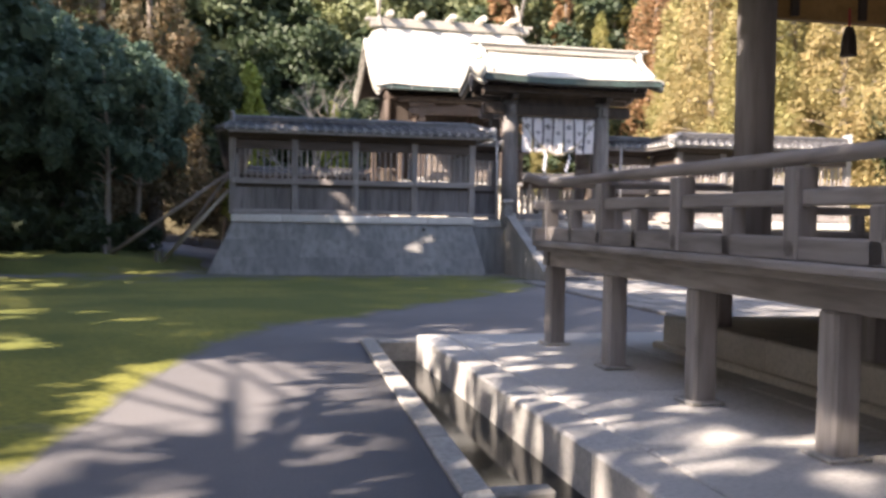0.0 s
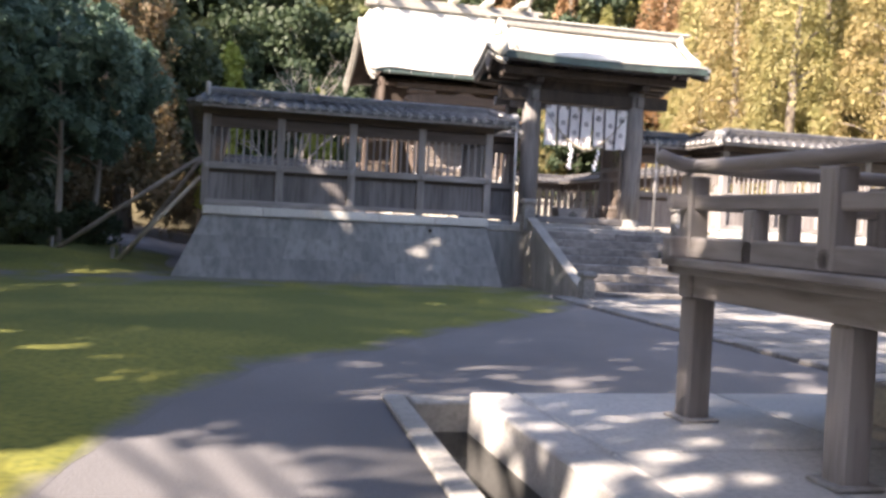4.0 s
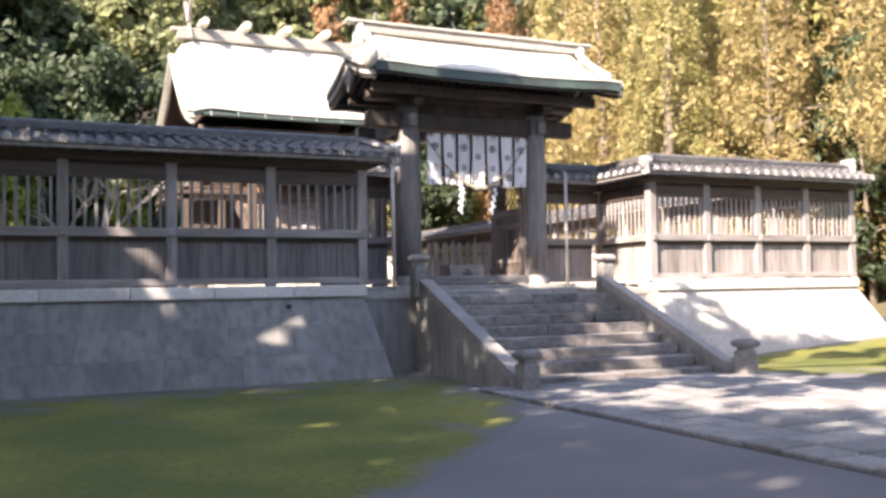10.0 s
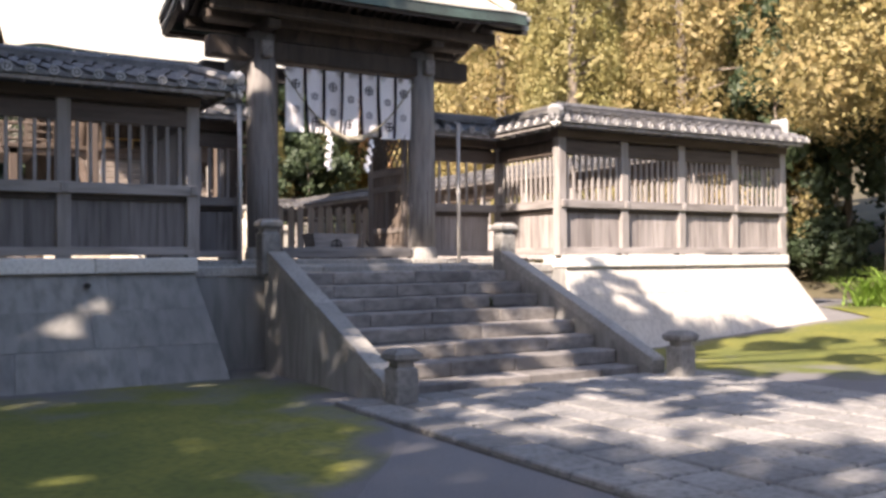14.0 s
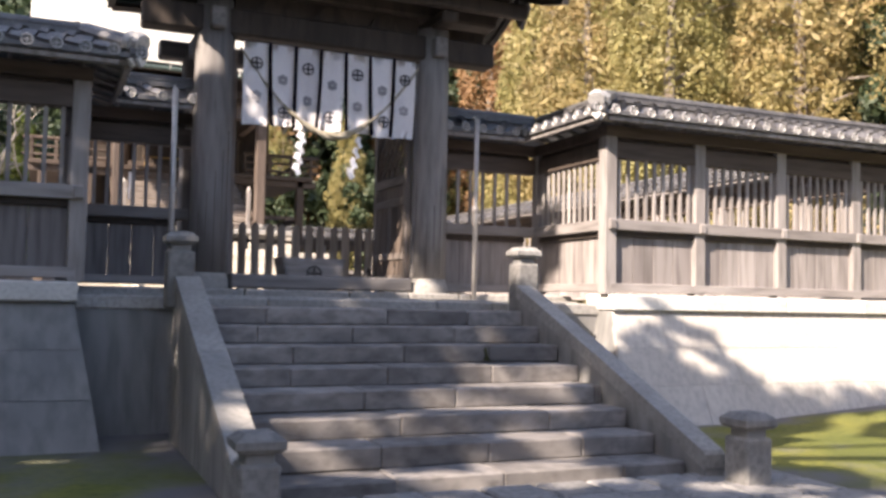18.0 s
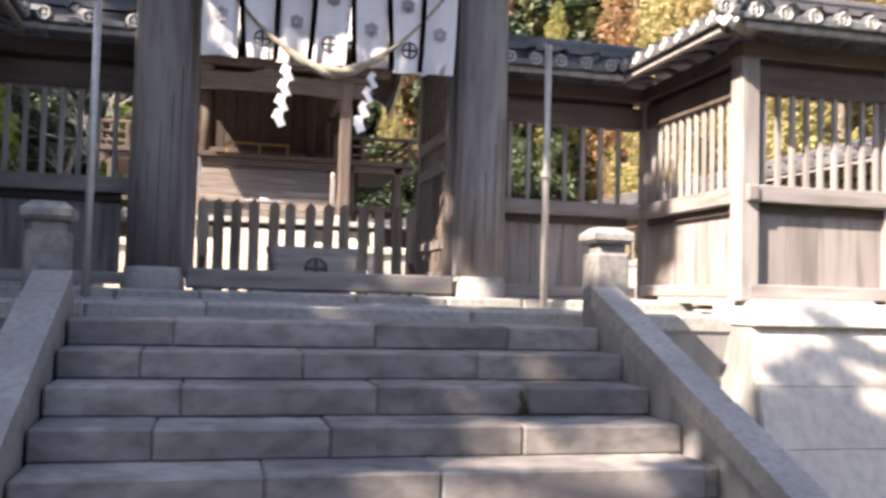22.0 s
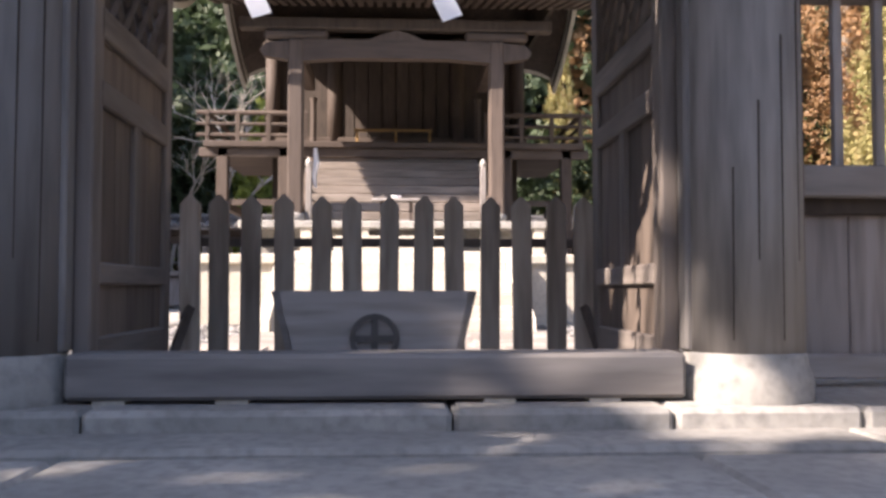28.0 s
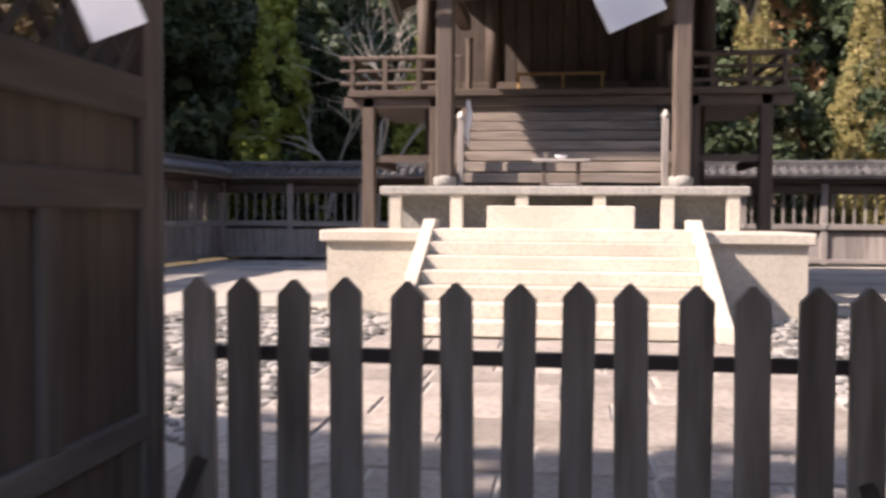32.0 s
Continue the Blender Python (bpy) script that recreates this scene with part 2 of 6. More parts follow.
PAPER = surface("white_paper", ((0.84, 0.85, 0.88), (0.88, 0.88, 0.9), (0.8, 0.8, 0.84)), (3, 30), 0.8, bump=0, thin=0.3)
STRAW = surface("rice_straw", ((0.29, 0.26, 0.20), (0.38, 0.345, 0.275), (0.20, 0.18, 0.135)), (6, 60), 0.9, bump=0.5)
METAL = surface("galvanised_pole", ((0.42, 0.40, 0.38), (0.5, 0.48, 0.46), (0.34, 0.32, 0.3)), (3, 20), 0.5, metal=0.3, bump=0.1)
IRON = surface("dark_iron", ((0.05, 0.045, 0.04), (0.08, 0.07, 0.06), (0.03, 0.03, 0.03)), (6, 40), 0.6, metal=0.5, bump=0.1)
WET = surface("wet_dark_stone", ((0.03, 0.03, 0.027), (0.055, 0.053, 0.047), (0.02, 0.02, 0.018)), (2, 14), 0.45, bump=0.3)
WATER = surface("dark_water", ((0.006, 0.007, 0.006), (0.01, 0.01, 0.009), (0.008, 0.008, 0.007)), (1, 4), 0.08, bump=0.02)
WATER.node_tree.nodes["Principled BSDF"].inputs["IOR"].default_value = 1.33
BARK = surface("tree_bark", ((0.16, 0.13, 0.10), (0.26, 0.225, 0.19), (0.10, 0.08, 0.06)), (2, 14), 0.95, bump=0.6, stretch=(1, 1, 0.15))
BARK_P = surface("pale_bark", ((0.34, 0.29, 0.24), (0.46, 0.41, 0.35), (0.24, 0.20, 0.165)), (2, 14), 0.95, bump=0.5, stretch=(1, 1, 0.15))
TWIG = surface("bare_twigs", ((0.40, 0.36, 0.31), (0.5, 0.46, 0.4), (0.3, 0.27, 0.23)), (3, 14), 0.9, bump=0.3)
RED = surface("red_lacquer", ((0.35, 0.03, 0.025), (0.45, 0.05, 0.04), (0.25, 0.02, 0.02)), (4, 30), 0.5, bump=0.1)
GOLD = surface("ochre_board", ((0.36, 0.21, 0.07), (0.46, 0.28, 0.10), (0.26, 0.15, 0.05)), (2, 14), 0.7, bump=0.2)


def leaf_mat(name, a, b, c, thin=0.35):
    return surface(name, (a, b, c), (0.5, 3), 0.6, bump=0, vary=0.15, island=True, thin=thin)


LEAF_DARK = leaf_mat("dark_evergreen_leaves", (0.11, 0.18, 0.13), (0.16, 0.24, 0.16), (0.075, 0.13, 0.095), 0.35)
# Deep green that also stands in for shaded hollows under lit crowns.
LEAF_DEEP = leaf_mat("shade_deep_evergreen_leaves", (0.045, 0.07, 0.034), (0.075, 0.105, 0.048), (0.03, 0.05, 0.026), 0.3)
LEAF_GREEN = leaf_mat("broad_leaves", (0.095, 0.125, 0.065), (0.15, 0.18, 0.085), (0.065, 0.09, 0.045), 0.35)
LEAF_MID = leaf_mat("light_green_leaves", (0.17, 0.195, 0.085), (0.26, 0.27, 0.12), (0.11, 0.135, 0.065), 0.35)
LEAF_LIME = leaf_mat("yellow_green_leaves", (0.24, 0.30, 0.05), (0.33, 0.37, 0.075), (0.14, 0.18, 0.035), 0.4)
LEAF_GOLD = leaf_mat("golden_cypress", (0.32, 0.29, 0.115), (0.40, 0.335, 0.15), (0.22, 0.22, 0.08), 0.4)
LEAF_OCHRE = leaf_mat("ochre_cypress", (0.34, 0.28, 0.12), (0.42, 0.32, 0.155), (0.24, 0.22, 0.085), 0.4)
LEAF_RUST = leaf_mat("rusty_cypress", (0.33, 0.195, 0.095), (0.40, 0.24, 0.125), (0.23, 0.145, 0.068), 0.35)
LEAF_OLIVE = leaf_mat("olive_cypress", (0.28, 0.275, 0.09), (0.36, 0.32, 0.12), (0.18, 0.195, 0.065), 0.4)
LEAF_RUSTGREEN = leaf_mat("rust_tipped_cypress", (0.11, 0.09, 0.045), (0.19, 0.125, 0.06), (0.06, 0.066, 0.03), 0.3)
LEAF_IRIS = leaf_mat("strap_leaves", (0.20, 0.33, 0.055), (0.30, 0.44, 0.09), (0.12, 0.21, 0.035), 0.4)


# ---- mesh helpers ----
class Geo:
    """Collects corners and faces of one mesh, in world metres."""

    def __init__(self):
        self.v, self.f = [], []

    def add(self, verts, faces):
        k = len(self.v)
        self.v.extend(tuple(p) for p in verts)
        self.f.extend(tuple(i + k for i in q) for q in faces)
        return self

    def box(self, x0, x1, y0, y1, z0, z1, c=0.0):
        c = min(c, (x1 - x0) * 0.45, (y1 - y0) * 0.45, (z1 - z0) * 0.45)
        if c <= 0:
            p = [(x, y, z) for z in (z0, z1) for y in (y0, y1) for x in (x0, x1)]
            return self.add(p, [(0, 2, 3, 1), (4, 5, 7, 6), (0, 1, 5, 4), (2, 6, 7, 3), (0, 4, 6, 2), (1, 3, 7, 5)])
        lo, hi = (x0, y0, z0), (x1, y1, z1)
        p, key = [], {}
        for i in range(8):
            s = [(i >> a) & 1 for a in range(3)]
            for a in range(3):
                q = [(hi[b] if s[b] else lo[b]) if b == a else (hi[b] - c if s[b] else lo[b] + c) for b in range(3)]
                key[(i, a)] = len(p)
                p.append(q)
        faces = []
        for a in range(3):
            b, d = (a + 1) % 3, (a + 2) % 3
            for s in (0, 1):
                ring = [(s << a) | (u << b) | (w << d) for u, w in ((0, 0), (1, 0), (1, 1), (0, 1))]
                if not s:
                    ring.reverse()
                faces.append([key[(i, a)] for i in ring])
            for u in (0, 1):
                for w in (0, 1):
                    i, j = (u << b) | (w << d), (u << b) | (w << d) | (1 << a)
                    q = [key[(i, b)], key[(i, d)], key[(j, d)], key[(j, b)]]
                    if (u + w) % 2 == 0:
                        q.reverse()
                    faces.append(q)
        for i in range(8):
            q = [key[(i, 0)], key[(i, 1)], key[(i, 2)]]
            if bin(i).count("1") % 2 == 0:
                q.reverse()
            faces.append(q)
        return self.add(p, faces)

    def tube(self, points, radii, n=8, caps=True):
        rings = []
        pts = [Vector(p) for p in points]
        for i, p in enumerate(pts):
            d = (pts[min(i + 1, len(pts) - 1)] - pts[max(i - 1, 0)]).normalized()
            u = d.cross(Vector((0, 0, 1)) if abs(d.z) < 0.95 else Vector((1, 0, 0))).normalized()
            w = u.cross(d)
            r = radii[i] if hasattr(radii, "__len__") else radii
            rings.append([p + (u * math.cos(k * math.tau / n) + w * math.sin(k * math.tau / n)) * r for k in range(n)])
        faces = [(i * n + k, i * n + (k + 1) % n, (i + 1) * n + (k + 1) % n, (i + 1) * n + k) for i in range(len(pts) - 1) for k in range(n)]
        if caps:
            faces += [tuple(range(n))[::-1], tuple((len(pts) - 1) * n + k for k in range(n))]
        return self.add([q for r in rings for q in r], faces)

    def prism(self, outline, axis, a, b):
        """A flat outline of (u, w) pairs carried from a to b along x ('x': u=y, w=z), y ('y': u=x, w=z) or z."""
        put = {"x": lambda u, w, t: (t, u, w), "y": lambda u, w, t: (u, t, w), "z": lambda u, w, t: (u, w, t)}[axis]
        n = len(outline)
        return self.add([put(u, w, t) for t in (a, b) for u, w in outline], [tuple(range(n)), tuple(range(2 * n - 1, n - 1, -1))] + [(k, k + n, (k + 1) % n + n, (k + 1) % n) for k in range(n)])

    def strip(self, rows):
        """A surface through rows of equally many points."""
        n = len(rows[0])
        return self.add([p for r in rows for p in r], [(i * n + k, i * n + k + 1, (i + 1) * n + k + 1, (i + 1) * n + k) for i in range(len(rows) - 1) for k in range(n - 1)])

    def slab(self, rows, thick):
        """The same with thickness downwards."""
        n, m = len(rows[0]), len(rows)
        top = [Vector(p) for r in rows for p in r]
        k = len(top)
        faces = []
        for i in range(m - 1):
            for j in range(n - 1):
                q = (i * n + j, i * n + j + 1, (i + 1) * n + j + 1, (i + 1) * n + j)
                faces += [q, tuple(x + k for x in reversed(q))]
        edge = [j for j in range(n)] + [i * n + n - 1 for i in range(1, m)] + [(m - 1) * n + j for j in range(n - 2, -1, -1)] + [i * n for i in range(m - 2, 0, -1)]
        for a, b in zip(edge, edge[1:] + edge[:1]):
            faces.append((b, a, a + k, b + k))
        return self.add(top + [p - Vector((0, 0, thick)) for p in top], faces)


def base_of(ob):
    p = Vector((0, 0, 0))
    while ob is not None:
        p, ob = p + ob.location, ob.parent
    return p


def thing(name, at, label, category, group="", kind=""):
    ob = new(name)
    ob.empty_display_size = 0.2
    ob.location = at
    return tagged(ob, label, category, group, kind)


def mesh_of(name, geo, material, origin=(0, 0, 0), smooth=False):
    o = Vector(origin)
    me = bpy.data.meshes.new(name)
    me.from_pydata([Vector(p) - o for p in geo.v], [], geo.f)
    bm = bmesh.new()
    bm.from_mesh(me)
    bmesh.ops.recalc_face_normals(bm, faces=bm.faces)
    bm.to_mesh(me)
    bm.free()
    if smooth:
        me.shade_smooth()
    me.materials.append(material)
    return me


def part(name, geo, material, parent=None, label="", smooth=False, recalc=True):
    o = base_of(parent)
    ob = new(name, mesh_of(name, geo, material, o, smooth))
    ob.parent = parent
    return tagged(ob, label)


def piece(name, mesh, parent, at, rz=0.0, scale=(1, 1, 1)):
    """An object of its own on a shared mesh."""
    ob = new(name, mesh)
    ob.parent = parent
    ob.location = Vector(at) - base_of(parent)
    ob.rotation_euler = (0, 0, rz)
    ob.scale = scale
    return ob


def solid(name, geo, material, label, category, group="", kind="", smooth=False):
    ob = new(name, mesh_of(name, geo, material, (0, 0, 0), smooth))
    return tagged(ob, label, category, group, kind)


# ---- plan, in metres ----
XC = -0.06                       # the axis of stairs, gate and hall
STEP_Y = [0.40, 0.82, 1.24, 1.66, 2.08, 2.49, 2.89, 3.28]
STEP_Z = [0.135 + 0.17 * i for i in range(8)]
SLAB_Y, SLAB_Z = 4.04, 1.42
WING_Y = 3.80                    # front face of the side walls
LX0, LX1, RX0, RX1 = -9.40, -3.0, 3.18, 8.70
COP_Z = 1.54
REC_Y = 5.72                     # the set-back walls beside the gate
GATE_Y = 5.34
rng = random.Random(4)


# ---- ground ----
def ground_height(x, y):
    """Level court; the woods behind and beside it climb."""
    side = max(0.0, abs(x + 0.5) - 16) * 0.18
    back = max(0.0, y - 36) * 0.62
    right = 0.45 * min(1, max(0, (x - 4.5) / 7.5)) * min(1, max(0, (y + 3) / 5))
    right += 0.35 * min(1, max(0, (-10.3 - x) / 2)) * min(1, max(0, (y - 3) / 2.5))
    front = max(0.0, -32 - y) * 0.1
    return side + min(back, 60) + right + front


def make_ground():
    xs = [-600, -300, -150, -90, -60] + [-45 + 1.5 * i for i in range(61)] + [60, 90, 150, 300, 600]
    ys = [-600, -300, -120, -60] + [-40 + 1.6 * i for i in range(76)] + [95, 110, 150, 300, 600]
    cols = sorted(xs + [-7.75, -7.72, 6.4, 6.42])
    lines = sorted(ys + [-24.92, -24.9, -9.97, -9.95])

    def sheet(x, y):
        """The ground is dug out where the gutter and the stage's plinth stand."""
        u = x - 0.045 * max(0.0, min(15.2, -9.73 - y)) if -7.8 < x < -7.7 else x
        sunk = -7.73 < x < 6.41 and -24.91 < y < -9.96
        return (u, y, ground_height(u, y) - (0.42 if sunk else 0.0))

    g = Geo().strip([[sheet(x, y) for x in cols] for y in lines])
    solid("ground", g, GROUND, "dark grey fine gravel and packed earth", "ground", kind="structure", smooth=True)
    lit = Geo().strip([[(x, y, ground_height(x, y) + 0.03) for x in xs if abs(x) < 100] for y in ys if 34 < y < 150])
    solid("hillside", lit, SOIL, "wooded hillside soil with leaf litter behind the shrine", "hill", kind="structure", smooth=True)
    for a, b in ((-100, -13.5), (13.5, 100)):
        xx = [x for x in xs if a <= x <= b]
        lit = Geo().strip([[(x, y, ground_height(x, y) + 0.012) for x in xx] for y in ys if 4 < y < 36])
        solid("wood_floor", lit, SOIL, "shaded woodland floor of soil and leaf litter", "ground", kind="structure", smooth=True)


def patch(name, edge, z, mat, label):
    """A low irregular mat of moss with a softened, uneven border."""
    g = Geo()
    cx = sum(p[0] for p in edge) / len(edge)
    cy = sum(p[1] for p in edge) / len(edge)
    ring, rows = [], []
    for (x0, y0), (x1, y1) in zip(edge, edge[1:] + edge[:1]):
        steps = max(2, int(math.hypot(x1 - x0, y1 - y0) / 0.25))
        for i in range(steps):
            t = i / steps
            x, y = x0 + (x1 - x0) * t, y0 + (y1 - y0) * t
            k = noise.noise((x * 0.9, y * 0.9, 3)) * 0.4 + noise.noise((x * 5, y * 5, 7)) * 0.07
            d = math.hypot(x - cx, y - cy)
            ring.append((x + (x - cx) / d * k, y + (y - cy) / d * k))
    layers = ((1.12, 0.0015, 0.0), (1.03, 0.006, 0.2), (0.96, 0.012, 0.4), (0.88, 0.016, 0.52), (0.76, 0.020, 0.72), (0.5, 0.022, 0.95), (0.0, 0.022, 0.95))
    for s, h, c in layers:
        rows.append([(cx + (x - cx) * s, cy + (y - cy) * s, z + h + ground_height(cx + (x - cx) * s, cy + (y - cy) * s)) for x, y in ring + ring[:1]])
    g.strip(rows)
    ob = solid(name, g, mat, label, "moss", kind="structure", smooth=True)
    cover = ob.data.attributes.new("cover", "FLOAT", "POINT")
    cover.data.foreach_set("value", [c for s, h, c in layers for _ in rows[0]])
    return ob


make_ground()
patch("moss_bed", [(-2.55, 2.8), (-2.62, -0.6), (-4.0, -2.8), (-5.2, -4.2), (-7.0, -6.2), (-8.4, -7.9), (-9.4, -9.3), (-9.9, -11.2), (-10.2, -13), (-10.6, -15.5), (-11.6, -17.5), (-14.5, -18), (-16.5, -12), (-17, -4), (-16, 2.4), (-10.3, 2.2)], 0.0, MOSS, "green moss bed beside the left stone base")
patch("moss_bed", [(2.45, 2.9), (2.55, 0.5), (4.7, -1.6), (7.5, -2.2), (11, -1.8), (15, 0.5), (15, 4.5), (11.0, 4.6), (9.9, 2.7)], 0.0, MOSS, "sunlit moss bed beside the right stone base")
patch("moss_bed", [(-9.9, 3.2), (-12.5, 2.5), (-16, 2.6), (-21, 3.5), (-21, 9), (-16, 12), (-10.2, 11)], 0.012, MOSS, "shaded moss and soil under the trees beyond the wall end")


# ---- paving ----
def slab_mesh(name, w, d, h, mat, c=0.015):
    return mesh_of(name, Geo().box(-w / 2, w / 2, -d / 2, d / 2, -h, 0, c), mat)


def paved(name, x0, x1, y0, y1, z, nx, ny, mat, label, category, thick=0.12, gap=0.014):
    """A bed of separate slabs on a dark joint."""
    bed = solid(name, Geo().box(x0, x1, y0, y1, z - thick, z - 0.045), SOIL_J, label, category, kind="structure")
    w, d = (x1 - x0) / nx, (y1 - y0) / ny
    me = slab_mesh("paving_slab", w - gap, d - gap, 0.07, mat)
    for i in range(nx):
        for j in range(ny):
            piece("paving_slab", me, bed, (x0 + (i + 0.5) * w, y0 + (j + 0.5) * d, z + rng.uniform(-0.004, 0.004)))
    return bed


# ---- stairs ----
def newel(at, height, label):
    x, y, z = at
    t = thing("stone_newel", at, label, "newel post", "stair newels")
    s = 0.132
    part("post", Geo().box(x - s, x + s, y - s, y + s, z, z + height - 0.19, 0.02), NEWEL, t)
    part("neck", Geo().box(x - s + 0.035, x + s - 0.035, y - s + 0.035, y + s - 0.035, z + height - 0.2, z + height - 0.12, 0.01), STONE_D, t)
    c, g = s + 0.024, Geo()
    rows = []
    for k, h in ((0.82, 0.125), (1.0, 0.095), (1.0, 0.05), (0.62, 0.0)):
        rows.append([(x + a * c * k, y + b * c * k, z + height - h) for a, b in ((-1, -1), (1, -1), (1, 1), (-1, 1), (-1, -1))])
    g.strip(rows).add(rows[-1][:4], [(0, 1, 2, 3)])
    part("cap", g, NEWEL, t, "weathered pyramid cap")


def make_stairs():
    st = thing("stone_stairs", (XC, 0, 0), "wide flight of worn grey stone steps up to the gate", "stairs", kind="structure")
    x0, x1 = -1.86, 1.67
    ends = STEP_Y[1:] + [SLAB_Y]
    joints = {4: (-1.27, -0.37, 0.70), 5: (-1.15, -0.05, 0.86), 6: (-1.40, -0.45, 0.66), 7: (-1.23, 0.06, 0.99)}
    for i, (y, y2, z) in enumerate(zip(STEP_Y, ends, STEP_Z)):
        cuts = [x0, *joints.get(i, ())]
        while cuts[-1] < x1 - 1.3:
            cuts.append(cuts[-1] + rng.uniform(0.8, 1.5))
        cuts.append(x1)
        for a, b in zip(cuts, cuts[1:]):
            g = Geo().box(a + 0.0015, b - 0.0015, y + rng.uniform(-0.005, 0.005), y2 + 0.06, z - 0.17, z + rng.uniform(-0.006, 0.004), 0.013)
            part("step_stone", g, STEP, st)
    # Flat dark patch, slightly proud, stands in for a mossy chipped hollow.
    chip = Geo().prism([(0.80, 0.835), (0.86, 0.83), (0.885, 0.85), (0.86, 0.87), (0.85, 0.91), (0.835, 0.955), (0.815, 0.965), (0.81, 0.92), (0.825, 0.88)], "y", STEP_Y[5] - 0.009, STEP_Y[5] + 0.03)
    part("moss_tuft", chip, NOTCH_MOSS, st, "dark mossy patch standing in for a chipped hollow", smooth=True)
    core = [(STEP_Y[0] + 0.1, -0.05), (STEP_Y[0] + 0.1, 0.02)]
    for i in range(7):
        core += [(STEP_Y[i + 1] + 0.03, STEP_Z[i] - 0.05), (STEP_Y[i + 1] + 0.03, STEP_Z[i + 1] - 0.05)]
    core += [(SLAB_Y + 0.03, STEP_Z[7] - 0.05), (SLAB_Y + 0.03, -0.05)]
    part("core", Geo().prism(core, "x", x0 + 0.01, x1 - 0.01), STONE_D, st)
    for a, b in ((-2.10, -1.86), (1.67, 1.88)):
        prof = [(0.16, -0.05), (0.16, 0.25), (1.85, 0.965), (3.40, 1.60), (3.62, 1.60), (3.62, -0.05)]
        t = thing("stair_cheek", ((a + b) / 2, 1.8, 0), "sloping stone cheek wall of the stairs", "balustrade", "stair cheeks")
        part("cheek_wall", Geo().prism([(y, z - 0.14) if z > 0.1 else (y, z) for y, z in prof], "x", a + 0.015, b - 0.015), STONE_D, t)
        for (ya, za), (yb, zb) in (((0.16, 0.25), (1.85, 0.965)), ((1.856, 0.968), (3.44, 1.617))):
            part("coping_stone", Geo().prism([(ya, za - 0.15), (ya, za - 0.03), (ya + 0.03, za + 0.005), (yb, zb), (yb, zb - 0.15)], "x", a, b), STONE, t)
    for x in (-2.04, 1.85):
        newel((x, -0.14, 0), 0.60, "squat stone newel with pyramid cap at the stair foot")
        newel((x, 3.60, 1.30), 0.76, "stone newel with pyramid cap at the stair head")


make_stairs()
paved("stone_path", -2.58, 2.46, -9.55, 0.34, 0.055, 11, 21, PAVE, "dappled grey stone slab path to the stairs", "path", gap=0.032)


# ---- stone base and coping of the two side walls ----
def battered_base(name, x0, x1, b_left, b_right, label):
    y0, y1, z1 = WING_Y - 0.04, 8.0, 1.34
    b = 0.72
    g = Geo()
    lo = [(x0 - b_left, y0 - b, -0.1), (x1 + b_right, y0 - b, -0.1), (x1 + b_right, y1, -0.1), (x0 - b_left, y1, -0.1)]
    hi = [(x0, y0, z1), (x1, y0, z1), (x1, y1, z1), (x0, y1, z1)]
    g.add(lo + hi, [(0, 1, 5, 4), (1, 2, 6, 5), (2, 3, 7, 6), (3, 0, 4, 7), (4, 5, 6, 7)])
    base = solid(name, g, STONE_D, label, "stone base", kind="structure")
    return base, b


def facing(base, x0, x1, bl, br, b, mat):
    """Courses of dressed stones on the leaning front."""
    rows = 3
    y0, zt = WING_Y - 0.04, 1.34
    for r in range(rows):
        z0, z1 = zt * r / rows, zt * (r + 1) / rows
        f0, f1 = 1 - z0 / zt, 1 - z1 / zt
        xa0, xb0, xa1, xb1 = x0 - bl * f0, x1 + br * f0, x0 - bl * f1, x1 + br * f1
        cuts = [0.0]
        while cuts[-1] < 0.86:
            cuts.append(cuts[-1] + rng.uniform(0.12, 0.2))
        cuts[-1] = 1.0
        for u, v in zip(cuts, cuts[1:]):
            e, q = 0.0025, rng.uniform(0.006, 0.010)
            ya, yb = y0 - b * f0, y0 - b * f1
            front = [(xa0 + (xb0 - xa0) * u + e, ya - q, z0 + e), (xa0 + (xb0 - xa0) * v - e, ya - q, z0 + e), (xa1 + (xb1 - xa1) * v - e, yb - q, z1 - e), (xa1 + (xb1 - xa1) * u + e, yb - q, z1 - e)]
            back = [(x, y + 0.05, z) for x, y, z in front]
            part("facing_stone", Geo().add(front + back, [(0, 1, 2, 3), (0, 4, 5, 1), (1, 5, 6, 2), (2, 6, 7, 3), (3, 7, 4, 0)]), mat, base)


def coping(x0, x1, n, parent):
    w = (x1 - x0) / n
    for i in range(n):
        part("coping_stone", Geo().box(x0 + i * w + 0.003, x0 + (i + 1) * w - 0.003, WING_Y - 0.12, WING_Y + 0.5, 1.345, COP_Z, 0.015), COPING, parent)


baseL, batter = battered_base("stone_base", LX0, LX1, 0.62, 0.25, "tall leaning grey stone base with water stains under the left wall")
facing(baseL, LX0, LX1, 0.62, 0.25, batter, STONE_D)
coping(LX0 - 0.03, LX1 + 0.03, 5, baseL)
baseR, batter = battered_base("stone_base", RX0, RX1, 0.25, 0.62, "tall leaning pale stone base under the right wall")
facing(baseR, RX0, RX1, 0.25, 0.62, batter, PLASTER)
coping(RX0 - 0.03, RX1 + 0.03, 4, baseR)


def make_terrace():
    t = solid("terrace", Geo().box(-9.3, 8.85, SLAB_Y + 0.06, 36, -0.05, SLAB_Z - 0.03), STONE_D, "stone-edged terrace on which the shrine stands", "terrace", kind="structure")
